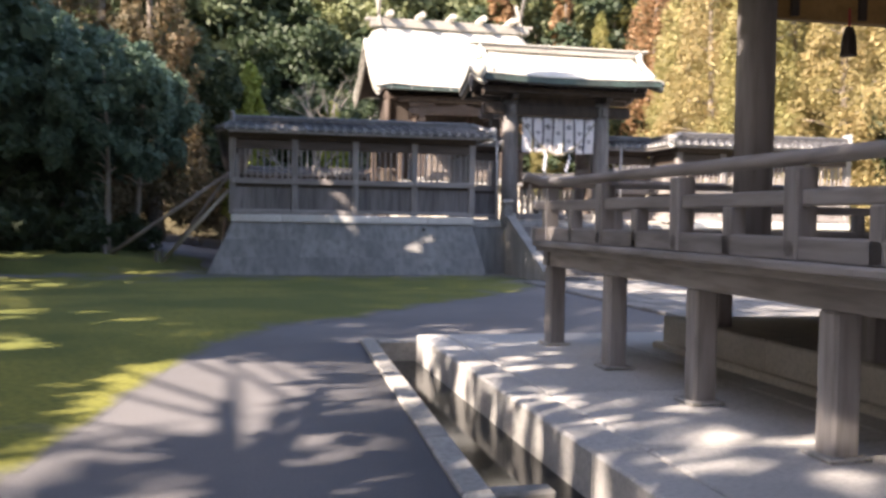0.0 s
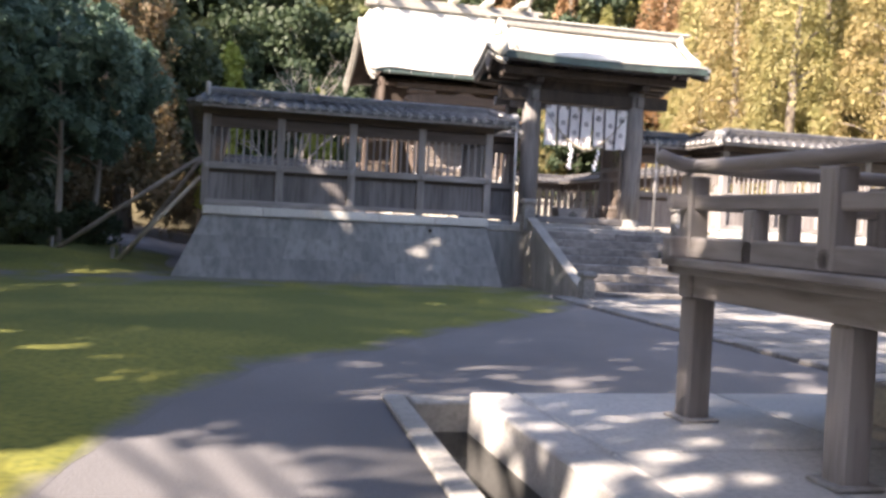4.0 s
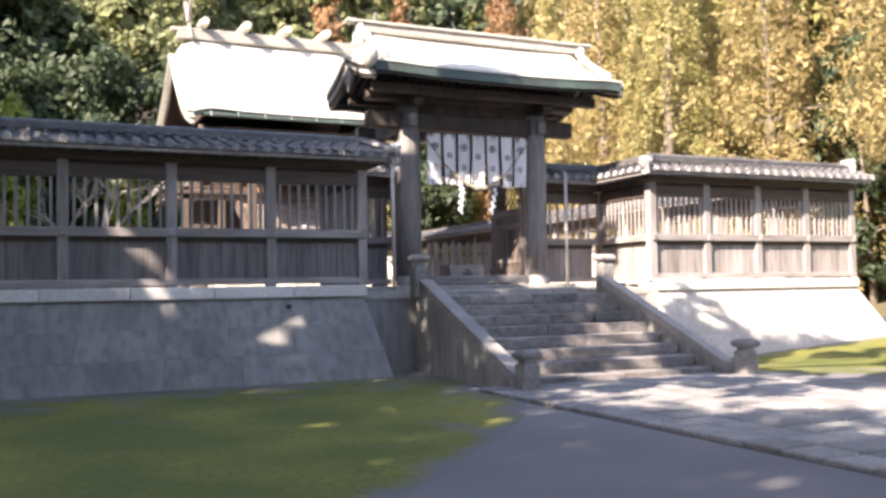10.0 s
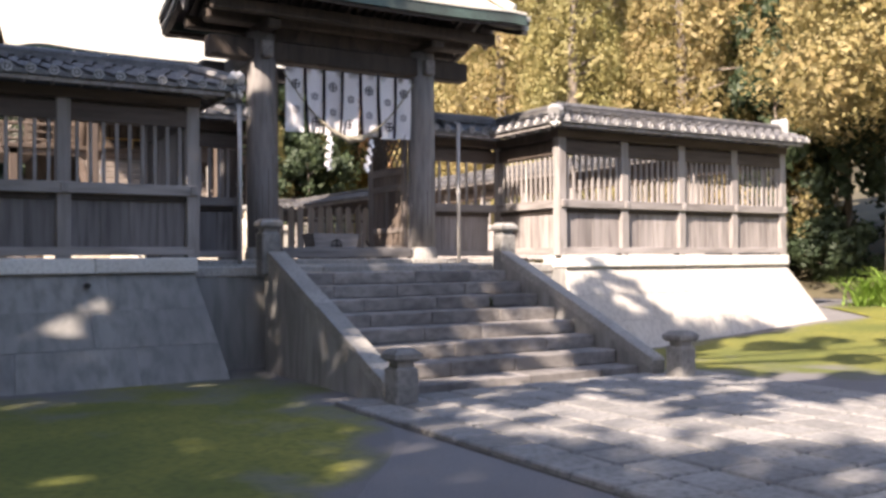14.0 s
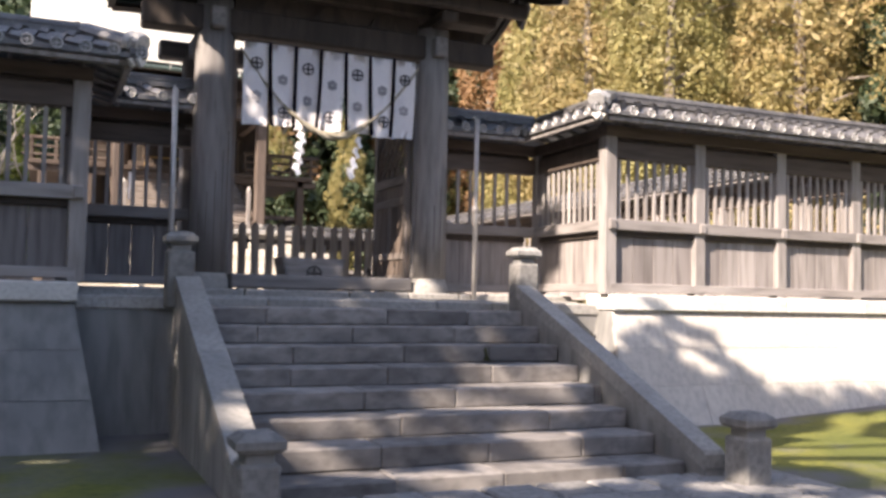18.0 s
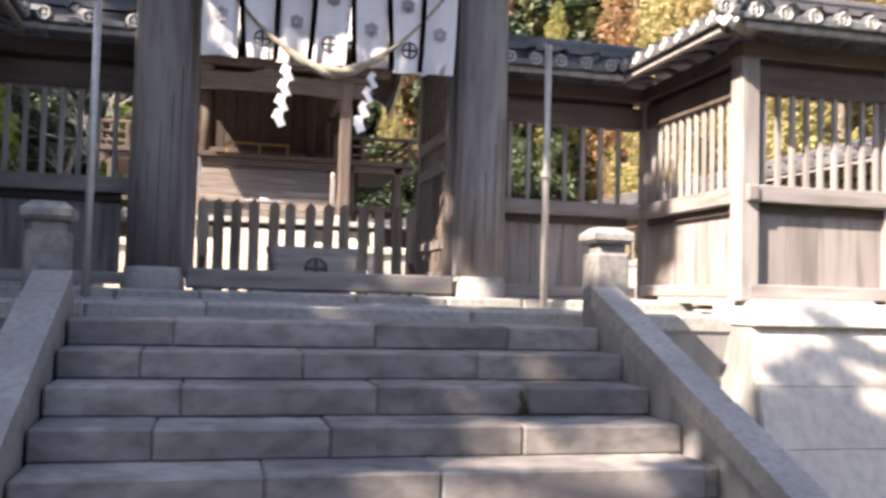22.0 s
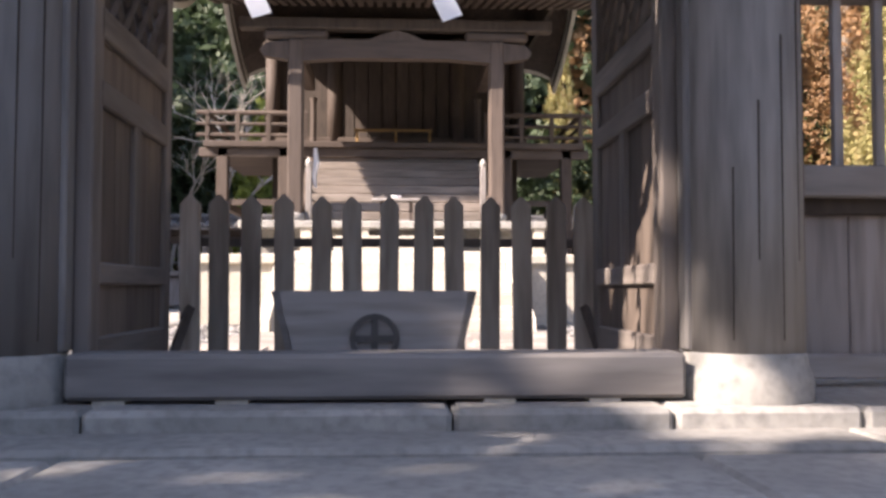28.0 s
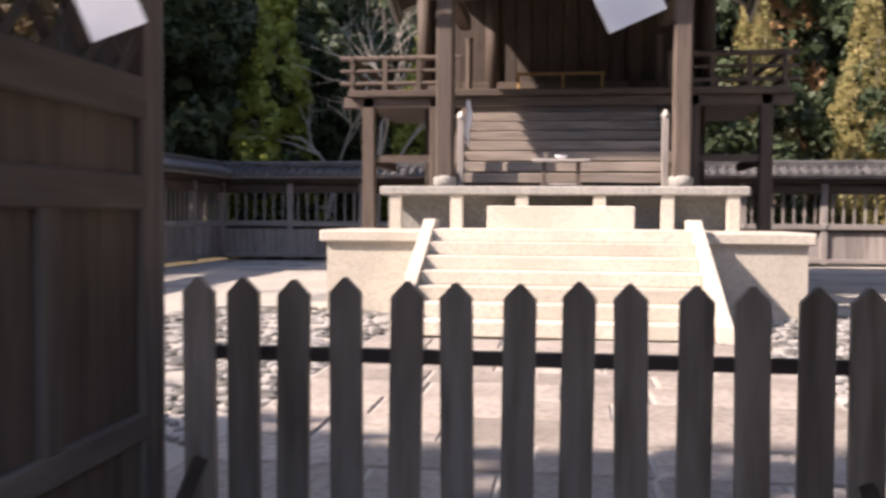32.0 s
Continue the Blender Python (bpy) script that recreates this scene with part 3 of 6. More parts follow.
    solid("court_floor", Geo().strip([[(x, y, SLAB_Z - 0.024 + 0.02 * noise.noise((x, y, 0))) for x in np.linspace(-9.2, 8.8, 40)] for y in np.linspace(REC_Y + 0.3, 35.5, 60)]), COURT, "pale sand and gravel of the inner court", "ground", kind="structure", smooth=True)
    for cuts, y0, y1, z0, z1 in (([-3.0, -1.86, -1.04, 0.95, 1.67, 3.3], SLAB_Y, SLAB_Y + 0.62, 1.27, SLAB_Z), ([-3.0, -1.72, 1.62, 3.3], SLAB_Y + 0.66, SLAB_Y + 1.02, 1.30, SLAB_Z + 0.02)):
        for a, b in zip(cuts, cuts[1:]):
            part("kerb_stone", Geo().box(a + 0.004, b - 0.004, y0, y1, z0, z1, 0.02), STONE, t)
    # the gate's stone footing
    cuts = [-3.2, -1.75, -1.1, 0.2, 1.0, 1.7, 3.4]
    for a, b in zip(cuts, cuts[1:]):
        part("footing_stone", Geo().box(a + 0.004, b - 0.004, GATE_Y - 0.3, REC_Y + 0.35, 1.3, 1.515, 0.02), STONE, t)
    part("front_wall", Geo().box(-3.0, -2.2, SLAB_Y + 0.02, SLAB_Y + 0.2, -0.05, 1.3), STONE_D, t)
    part("front_wall", Geo().box(2.04, 3.3, SLAB_Y + 0.02, SLAB_Y + 0.2, -0.05, 1.3), STONE_D, t)


make_terrace()


def make_cobbles(name, label, mat, x0, x1, y0, y1, count, seed, share):
    """Loose rounded stones bedded in the court beside the path."""
    q = random.Random(seed)
    g = Geo()
    for _ in range(count):
        x, y, r, h = q.uniform(x0, x1), q.uniform(y0, y1), q.uniform(0.035, 0.085), q.uniform(0.012, 0.035)
        if noise.noise((x * 0.8 + 7, y * 0.8, seed)) < share:
            continue
        a0, e = q.uniform(0, 6.28), q.uniform(0.65, 1.0)
        z = SLAB_Z - 0.03
        ring = [(math.cos(a0 + k * math.tau / 7), math.sin(a0 + k * math.tau / 7) * e) for k in range(7)]
        vs = [(x + c * r, y + d * r, z) for c, d in ring] + [(x + c * r * 0.92, y + d * r * 0.92, z + h * 0.75 + 0.01) for c, d in ring] + [(x + c * r * 0.5, y + d * r * 0.5, z + h + 0.014) for c, d in ring]
        fs = [(b + k, b + (k + 1) % 7, b + 7 + (k + 1) % 7, b + 7 + k) for b in (0, 7) for k in range(7)] + [tuple(range(14, 21))]
        g.add(vs, fs)
    solid(name, g, mat, label, "cobbles", kind="stuff")


make_cobbles("cobbles", "pale river cobbles bedded beside the court path", COBBLE, -4.8, -1.85, 7.6, 16.0, 1300, 3, -0.25)
make_cobbles("cobbles", "dark river cobbles bedded beside the court path", COBBLE_D, -4.8, -1.85, 7.6, 16.0, 1500, 4, -0.2)
make_cobbles("cobbles", "pale river cobbles bedded beside the court path", COBBLE, 2.0, 4.8, 7.6, 16.0, 1100, 5, -0.25)
make_cobbles("cobbles", "dark river cobbles bedded beside the court path", COBBLE_D, 2.0, 4.8, 7.6, 16.0, 1300, 6, -0.2)
part("weep_hole", Geo().tube([(-4.36, 3.58, 1.2), (-4.36, 3.75, 1.2)], 0.035, 10), IRON, baseL, "small dark weep hole")


# ---- tiled roofs of the walls ----


def tile_roof(parent, a, b, out, half, z_eave, rise, hip0=0.0, hip1=0.0, both=True, end=False):
    """A tiled roof over a wall that runs from a to b (x, y); out: the outward side as a unit (x, y).
    hip0/hip1: how much longer (+) or shorter (-) the eave is than the ridge at either end, in units of the half width."""
    a, b, o = Vector((*a, 0)), Vector((*b, 0)), Vector((*out, 0))
    d = (b - a).normalized()
    L = (b - a).length
    for sgn in ((1, -1) if both else (1,)):
        e0 = a + o * half * sgn - d * half * (hip0 if sgn > 0 else -hip0)
        e1 = b + o * half * sgn + d * half * (hip1 if sgn > 0 else -hip1)
        r0, r1 = a.copy(), b.copy()
        z = lambda p, h: Vector((p.x, p.y, h))
        rows = []
        for s in (0, 0.5, 1):
            h = z_eave + rise * (s ** 1.15)
            rows.append([tuple(z(e0.lerp(r0, s), h)), tuple(z(e1.lerp(r1, s), h))])
        part("roof_bed", Geo().slab(rows, 0.05), TILE, parent)
        n = max(2, int((e1 - e0).length / 0.25))
        cov, caps, mark = Geo(), Geo(), Geo()
        for i in range(n + 1):
            t = i / n
            p0, p1 = e0.lerp(e1, t), r0.lerp(r1, t)
            q0, q1 = z(p0, z_eave + 0.02), z(p1, z_eave + rise + 0.0)
            k = 3
            for j in range(k):
                s0, s1 = q0.lerp(q1, j / k), q0.lerp(q1, (j + 1) / k)
                cov.tube([s0 + Vector((0, 0, 0.012)), s1], [0.062, 0.052], 6, caps=False)
            caps.tube([q0 + o * sgn * 0.02, q0 + o * sgn * 0.012, q0 - o * sgn * 0.035], [0.05, 0.072, 0.072], 9)
            if sgn > 0 and L < 7:
                f = q0 + o * 0.024
                rim = [f + (d * math.cos(w) + Vector((0, 0, 1)) * math.sin(w)) * 0.052 for w in [k2 * math.tau / 8 for k2 in range(9)]]
                mark.tube(rim, 0.011, 4, caps=False)
                mark.tube([f - d * 0.03, f + d * 0.03], 0.008, 4).tube([f - Vector((0, 0, 0.03)), f + Vector((0, 0, 0.03))], 0.008, 4)
            if i < n:
                m0 = z(e0.lerp(e1, (i + 0.5) / n), z_eave - 0.005)
                caps.box(m0.x - 0.075 * abs(d.x) - 0.02, m0.x + 0.075 * abs(d.x) + 0.02, m0.y - 0.075 * abs(d.y) - 0.02, m0.y + 0.075 * abs(d.y) + 0.02, m0.z - 0.035, m0.z + 0.012)
        tagged(part("cover_tiles", cov, TILE, parent, "rows of half-round grey tiles"), kind="stuff")
        if mark.v:
            tagged(part("tile_crests", mark, TILE_END, parent, "pale rings and crosses on the tile ends"), kind="stuff")
        tagged(part("eave_tiles", caps, TILE, parent, "round tile ends along the eave"), kind="stuff")
    zr = z_eave + rise
    g = Geo()
    u = Vector((-d.y, d.x, 0))
    for w, h0, h1 in ((0.10, -0.02, 0.03), (0.08, 0.03, 0.06), (0.09, 0.06, 0.08)):
        p = [a - d * 0.05 + u * w, a - d * 0.05 - u * w, b + d * 0.05 - u * w, b + d * 0.05 + u * w]
        g.prism([(q.x, q.y) for q in p], "z", zr + h0, zr + h1)
    g.tube([(a.x - d.x * 0.06, a.y - d.y * 0.06, zr + 0.09), (b.x + d.x * 0.06, b.y + d.y * 0.06, zr + 0.09)], 0.05, 8)
    part("ridge", g, TILE, parent, "stacked ridge tiles")
    for p, hip, sg in ((a, hip0, -1), (b, hip1, 1)):
        if hip >= 0.9:
            # a hip ridge down to the corner with its end tile
            c = p + o * half + d * half * sg
            q = p.lerp(c, 0.93)
            part("hip_ridge", Geo().tube([(p.x, p.y, zr + 0.07), (q.x, q.y, z_eave + 0.10)], [0.075, 0.085], 8), TILE, parent)
            part("end_tile", Geo().tube([(q.x, q.y, z_eave + 0.13), (q.x + (c - q).x * 1.3, q.y + (c - q).y * 1.3, z_eave + 0.10)], [0.12, 0.10], 9), TILE_END, parent, "ornamental round end tile")
            part("corner_rafter", Geo().tube([(p.x, p.y, z_eave + 0.02), (c.x, c.y, z_eave - 0.06)], 0.05, 4), WOOD, parent)
            part("rafter_cap", Geo().tube([(c.x - (c - p).x * 0.03, c.y - (c - p).y * 0.03, z_eave - 0.06), (c.x + (c - p).x * 0.02, c.y + (c - p).y * 0.02, z_eave - 0.062)], 0.062, 4), COPING, parent, "white-painted rafter end")
        elif hip >= 0.2:
            part("end_tile", Geo().box(p.x - 0.16 * abs(d.y) - 0.05, p.x + 0.16 * abs(d.y) + 0.05, p.y - 0.16 * abs(d.x) - 0.05, p.y + 0.16 * abs(d.x) + 0.05, zr - 0.1, zr + 0.24, 0.05), TILE_END, parent, "ornamental ridge end tile")
    return zr


def fence_wall(name, a, b, out, bays, label, z0=COP_Z, hip0=0.0, hip1=0.0, slats=9, boards=True, first=True, last=True, z_eave=3.74, rise=0.24, half=0.50, board=None):
    """A timber wall: sill, posts, boarded lower half, slatted opening, lintel and a tiled roof."""
    a3, b3, o = Vector((*a, 0)), Vector((*b, 0)), Vector((*out, 0))
    d = (b3 - a3).normalized()
    L = (b3 - a3).length
    t = thing(name, ((a[0] + b[0]) / 2, (a[1] + b[1]) / 2, z0), label, "wall", kind="structure")
    flat = abs(d.x) > 0.5
    beam_mat = WOOD_H if flat else WOOD_Y

    def bx(s0, s1, w0, w1, h0, h1, c=0.008):
        """A box s0..s1 along the wall, w0..w1 outwards."""
        p, q = a3 + d * s0 + o * w0, a3 + d * s1 + o * w1
        return Geo().box(min(p.x, q.x), max(p.x, q.x), min(p.y, q.y), max(p.y, q.y), h0, h1, c)

    part("sill_beam", bx(0, L, -0.16, 0.02, z0 + 0.035, z0 + 0.14), beam_mat, t)
    part("middle_rail", bx(-0.04, L + 0.04, -0.14, 0.05, 2.345, 2.485), beam_mat, t)
    # Lintel, plate and frieze take darker wood to carry the eave's shade.
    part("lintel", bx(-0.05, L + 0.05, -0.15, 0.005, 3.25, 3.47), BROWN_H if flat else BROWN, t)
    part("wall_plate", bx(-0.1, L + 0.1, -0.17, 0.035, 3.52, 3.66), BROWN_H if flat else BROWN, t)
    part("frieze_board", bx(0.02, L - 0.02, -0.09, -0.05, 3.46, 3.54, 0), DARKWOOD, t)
    w = L / bays
    posts = range(0 if first else 1, bays + (1 if last else 0))
    pm = None
    for i in posts:
        p = a3 + d * (i * w) - o * 0.07
        if pm is None:
            pm = mesh_of("post", Geo().box(-0.085, 0.085, -0.085, 0.085, 0, 3.54 - z0, 0.012), WOOD)
        piece("post", pm, t, (p.x, p.y, z0))
        part("rail_boss", bx(i * w - 0.05, i * w + 0.05, 0.045, 0.075, 2.35, 2.48, 0.02), WOOD, t)
    sm = mesh_of("slat", Geo().box(-0.021, 0.021, -0.021, 0.021, 0, 0.80, 0.004), WOOD)
    for i in range(bays):
        s0, s1 = i * w + 0.085, (i + 1) * w - 0.085
        if boards:
            k = 4
            for j in range(k):
                u0, u1 = s0 + (s1 - s0) * j / k, s0 + (s1 - s0) * (j + 1) / k
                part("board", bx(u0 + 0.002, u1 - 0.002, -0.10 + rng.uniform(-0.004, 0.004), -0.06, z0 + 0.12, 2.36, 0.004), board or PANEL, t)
            part("panel_rail", bx(s0, s1, -0.07, -0.02, 2.27, 2.35), DARKWOOD, t)
        for j in range(slats):
            p = a3 + d * (s0 + (s1 - s0) * (j + 0.5) / slats) - o * 0.05
            piece("slat", sm, t, (p.x, p.y, 2.48), radians(45) if slats > 9 else 0)
    # rafters under the eave, and the roof itself
    n = int(L / 0.32)
    rm = Geo()
    for i in range(n + 1):
        for sg in (1, -1):
            s = i * L / n
            p0, p1 = a3 + d * s - o * 0.07 + o * sg * 0.0, a3 + d * s - o * 0.07 + o * sg * (half - 0.03)
            rm.tube([(p0.x, p0.y, z_eave + 0.05), (p1.x, p1.y, z_eave - 0.07)], 0.024, 4)
    tagged(part("rafters", rm, WOOD, t), kind="stuff")
    ra, rb = a3 - o * 0.07, b3 - o * 0.07
    tile_roof(t, (ra.x, ra.y), (rb.x, rb.y), out, half, z_eave, rise, hip0, hip1)
    for sg in (1, -1):
        part("eave_board", bx(-0.3 * (hip0 if sg > 0 else 0), L + 0.3 * (hip1 if sg > 0 else 0), -0.07 + sg * (half - 0.07), -0.07 + sg * (half - 0.02), z_eave - 0.105, z_eave - 0.052), WOOD, t)
    return t


fence_wall("wall_front", (LX0, WING_Y), (LX1, WING_Y), (0, -1), 4, "weathered timber wall with slatted openings, shade-darkened boards and tiled roof", hip0=0.35, hip1=1.0, board=PANEL_SHADE)
fence_wall("wall_front", (RX0, WING_Y), (RX1, WING_Y), (0, -1), 4, "sunlit timber wall with slatted openings and tiled roof", hip0=1.0, hip1=0.35)
fence_wall("wall_return", (LX1, WING_Y + 0.09), (LX1, REC_Y), (1, 0), 1, "short timber side wall beside the gate recess", hip0=1.0, hip1=-1.0, slats=12, first=False, board=PANEL_SHADE)
fence_wall("wall_return", (RX0, WING_Y + 0.09), (RX0, REC_Y), (-1, 0), 1, "short sunlit timber side wall beside the gate recess", hip0=1.0, hip1=-1.0, slats=12, first=False)
fence_wall("wall_recess", (LX1 + 0.07, REC_Y), (XC - 1.66, REC_Y), (0, -1), 1, "set-back timber wall between side wall and gate", z0=1.515, hip0=-1.0, slats=7, first=False, last=False, board=PANEL_SHADE)
fence_wall("wall_recess", (XC + 1.66, REC_Y), (RX0 - 0.07, REC_Y), (0, -1), 1, "set-back timber wall between gate and side wall", z0=1.515, hip1=-1.0, slats=7, first=False, last=False)
fence_wall("wall_side", (LX0, WING_Y + 0.2), (LX0, 28.6), (-1, 0), 12, "long timber side wall of the court with tiled roof", z0=1.45, first=False, slats=7)
fence_wall("wall_side", (RX1, WING_Y + 0.2), (RX1, 28.6), (1, 0), 12, "long timber side wall of the court with tiled roof", z0=1.45, first=False, slats=7)
fence_wall("wall_back", (LX0, 28.6), (RX1, 28.6), (0, -1), 9, "timber back wall of the court with tiled roof", z0=1.45, slats=7)


# ---- the gate ----
def curve(y0, z0, y1, z1, sag, n=10):
    """From eave to ridge, hollow in between."""
    return [(y0 + (y1 - y0) * i / n, z0 + (z1 - z0) * i / n - sag * math.sin(math.pi * i / n)) for i in range(n + 1)]


def rolled(xc, half, roll, prof, d0, d1, lift=0.0, down=0.0, inset=0.0):
    """Rows of a roof surface whose ends roll down to the barge boards: by d0 at the eave, d1 at the ridge."""
    zs = [z for y, z in prof]
    lo, hi = min(zs), max(max(zs), min(zs) + 0.1)
    flat = half - roll
    us = [-half + inset + (roll - inset) * k / 6 for k in range(6)] + [-flat + 2 * flat * k / 10 for k in range(11)] + [flat + (roll - inset) * k / 6 for k in range(1, 7)]
    rows = []
    for u in us:
        k = max(0.0, (abs(u) - flat) / roll)
        rows.append([(xc + u, y, z - down + lift * (abs(u) / half) ** 3 - (d0 + (d1 - d0) * (z - lo) / (hi - lo)) * k ** 1.9) for y, z in prof])
    return rows


def make_gate():
    g = thing("gate", (XC, GATE_Y, 1.515), "old four-posted timber gate with open doors and pale copper roof", "gate")
    for s in (-1, 1):
        x = XC + s * 1.43
        rings = ((0.255, 1.45), (0.258, 1.53), (0.256, 1.60), (0.248, 1.63), (0.238, 1.65), (0.236, 1.69), (0.23, 1.70))
        part("post_base", Geo().tube([(x, GATE_Y, h) for r, h in rings], [r for r, h in rings], 24), STONE, g, "round grey stone post base", smooth=True)
        part("main_post", Geo().tube([(x, GATE_Y, h) for h in (1.70, 2.6, 3.8, 5.0)], [0.228, 0.226, 0.222, 0.216], 28), GATE_W, g, "thick round weathered post", smooth=True)
        for k in range(5):
            a = -2.2 + 0.42 * k + 0.1 * s
            part("drying_crack", Geo().tube([(x + math.cos(a) * 0.2255, GATE_Y + math.sin(a) * 0.2255, 1.75 + 0.3 * (k % 2)), (x + math.cos(a + 0.02) * 0.2255, GATE_Y + math.sin(a + 0.02) * 0.2255, 2.4 + 0.25 * k)], [0.003, 0.0045], 4), DARKWOOD, g)
        part("back_post", Geo().box(x - 0.14, x + 0.14, GATE_Y + 1.5, GATE_Y + 1.78, 1.45, 4.7, 0.03), GATE_W, g)
        part("tie_beam", Geo().box(x - 0.09, x + 0.09, GATE_Y - 0.33, GATE_Y + 1.95, 4.60, 4.86, 0.02), GATE_D, g)
        part("bracket_arm", Geo().box(x - 0.11, x + 0.11, GATE_Y - 0.6, GATE_Y + 0.6, 4.98, 5.14, 0.03), DARKWOOD, g)
        part("jamb", Geo().box(*sorted((x - s * 0.20, x - s * 0.245)), GATE_Y - 0.04, GATE_Y + 0.06, 1.70, 4.62, 0.01), GATE_W, g)
    part("sill", Geo().box(XC - 1.16, XC + 1.16, GATE_Y - 0.12, GATE_Y + 0.14, 1.53, 1.70, 0.015), GATE_H, g, "broad weathered threshold beam")
    for x in (-1.0, -0.55, 0.45, 0.85):
        part("sill_block", Geo().box(XC + x - 0.06, XC + x + 0.06, GATE_Y - 0.1, GATE_Y + 0.1, 1.50, 1.54), STONE_L, g)
    # Beams under the roof coloured near black to hold its shade.
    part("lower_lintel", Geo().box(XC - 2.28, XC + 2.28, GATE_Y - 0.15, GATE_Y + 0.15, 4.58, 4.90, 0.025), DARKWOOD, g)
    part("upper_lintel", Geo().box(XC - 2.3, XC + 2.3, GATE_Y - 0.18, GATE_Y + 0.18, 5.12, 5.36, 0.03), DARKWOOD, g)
    part("back_lintel", Geo().box(XC - 1.9, XC + 1.9, GATE_Y + 1.52, GATE_Y + 1.76, 4.62, 4.86, 0.025), GATE_H, g)
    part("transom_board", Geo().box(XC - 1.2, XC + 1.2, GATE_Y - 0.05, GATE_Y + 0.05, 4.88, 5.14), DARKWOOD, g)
    for x in (-0.72, 0, 0.72):
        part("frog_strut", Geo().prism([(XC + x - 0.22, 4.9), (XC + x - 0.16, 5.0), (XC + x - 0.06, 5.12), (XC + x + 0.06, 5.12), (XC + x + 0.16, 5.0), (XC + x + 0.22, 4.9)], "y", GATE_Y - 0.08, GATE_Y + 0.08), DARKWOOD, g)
    # eave purlins and rafters, also coloured dark for the roof's shade
    for y in (GATE_Y - 0.62, GATE_Y + 0.72):
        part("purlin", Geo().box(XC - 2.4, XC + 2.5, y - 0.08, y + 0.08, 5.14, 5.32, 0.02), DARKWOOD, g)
    rm = mesh_of("rafter", Geo().box(-0.035, 0.035, -1.2, 0, -0.04, 0.04, 0.004), DARKWOOD)
    for i in range(29):
        x = XC - 2.25 + i * 4.6 / 28
        o = new("rafter", rm)
        o.parent, o.location, o.rotation_euler = g, Vector((x, GATE_Y + 0.05, 5.83)) - base_of(g), (radians(20), 0, 0)
        o = new("rafter", rm)
        o.parent, o.location, o.rotation_euler = g, Vector((x, GATE_Y + 0.12, 5.75)) - base_of(g), (radians(20), 0, radians(180))
    yr, zr = GATE_Y + 0.12, 6.45
    prof = curve(GATE_Y - 1.14, 5.58, yr, zr, 0.08) + curve(yr, zr, GATE_Y + 1.4, 5.36, 0.15)[1:]
    XG, GH = 0.07, 2.66
    roll = dict(d0=0.05, d1=0.62, lift=0.09)
    part("roof_sheet", Geo().slab(rolled(XG, GH, 0.52, prof, **roll), 0.05), COPPER, g, "pale weathered copper roof rolled down at its ends", smooth=False)
    for y0, y1, za, zb in ((GATE_Y - 1.19, GATE_Y - 1.0, 5.565, 5.60), (GATE_Y + 1.27, GATE_Y + 1.45, 5.38, 5.345)):
        part("eave_lip", Geo().slab(rolled(XG, GH, 0.52, [(y0 - 0.02, za), (y1, zb)], 0.05, 0.05, 0.09, -0.004), 0.04), COPPER, g)
        part("eave_edge", Geo().slab(rolled(XG, GH, 0.52, [(y0, za), (y1, zb)], 0.05, 0.05, 0.09, 0.036), 0.17), VERDIGRIS, g, "greenish copper eave edge")
        part("eave_batten", Geo().slab(rolled(XG, GH, 0.52, [(y0 + 0.05, za), (y1, zb)], 0.05, 0.05, 0.09, 0.21), 0.05), DARKWOOD, g)
    # Underside boards dark in colour for the shade below the roof sheet.
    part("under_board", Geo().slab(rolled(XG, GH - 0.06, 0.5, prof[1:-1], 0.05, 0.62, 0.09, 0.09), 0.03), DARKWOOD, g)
    for s in (-1, 1):
        xg = XG + s * (GH + 0.04)
        for k, (off, th, mat) in enumerate(((0.02, 0.08, COPPER), (-0.065, 0.07, IRON), (-0.14, 0.08, COPPER), (-0.225, 0.08, IRON))):
            pts = [(y, z + 0.05 + off) for y, z in ((r[1], r[2]) for r in rolled(XG, GH, 0.52, prof, **roll)[0])]
            w = 0.11 - 0.022 * k
            part("barge_board", Geo().slab([[(xg - s * 0.03 - w, y, z) for y, z in pts], [(xg - s * 0.03 + w, y, z) for y, z in pts]], th), mat, g)
        part("gable_pendant", Geo().prism([(yr - 0.16, zr - 0.75), (yr - 0.22, zr - 0.95), (yr - 0.08, zr - 1.1), (yr, zr - 1.2), (yr + 0.08, zr - 1.1), (yr + 0.22, zr - 0.95), (yr + 0.16, zr - 0.75)], "x", xg - 0.03, xg + 0.03), GATE_W, g)
        part("gable_wall", Geo().prism([(GATE_Y - 0.6, 5.3), (GATE_Y + 0.8, 5.3), (yr, zr - 0.3)], "x", XC + s * 1.75 - 0.03, XC + s * 1.75 + 0.03), DARKWOOD, g)
    part("verge_ornament", Geo().tube([(XG - GH - 0.12, GATE_Y - 1.2, k) for k in (5.84, 5.80, 5.72, 5.60, 5.48, 5.42)], [0.04, 0.12, 0.175, 0.17, 0.09, 0.03], 14), COPPER, g, "rounded pale copper ornament at the eave corner", smooth=True)
    rb = Geo().box(XG - 2.56, XG + 2.56, yr - 0.17, yr + 0.17, zr - 0.05, zr + 0.07, 0.02).box(XG - 2.56, XG + 2.56, yr - 0.11, yr + 0.11, zr + 0.07, zr + 0.15, 0.02)
    part("ridge_box", rb, RIDGE, g, "stepped dull copper ridge")
    part("ridge_top", Geo().box(XG - 2.60, XG + 2.60, yr - 0.16, yr + 0.16, zr + 0.152, zr + 0.20, 0.02), COPPER, g)
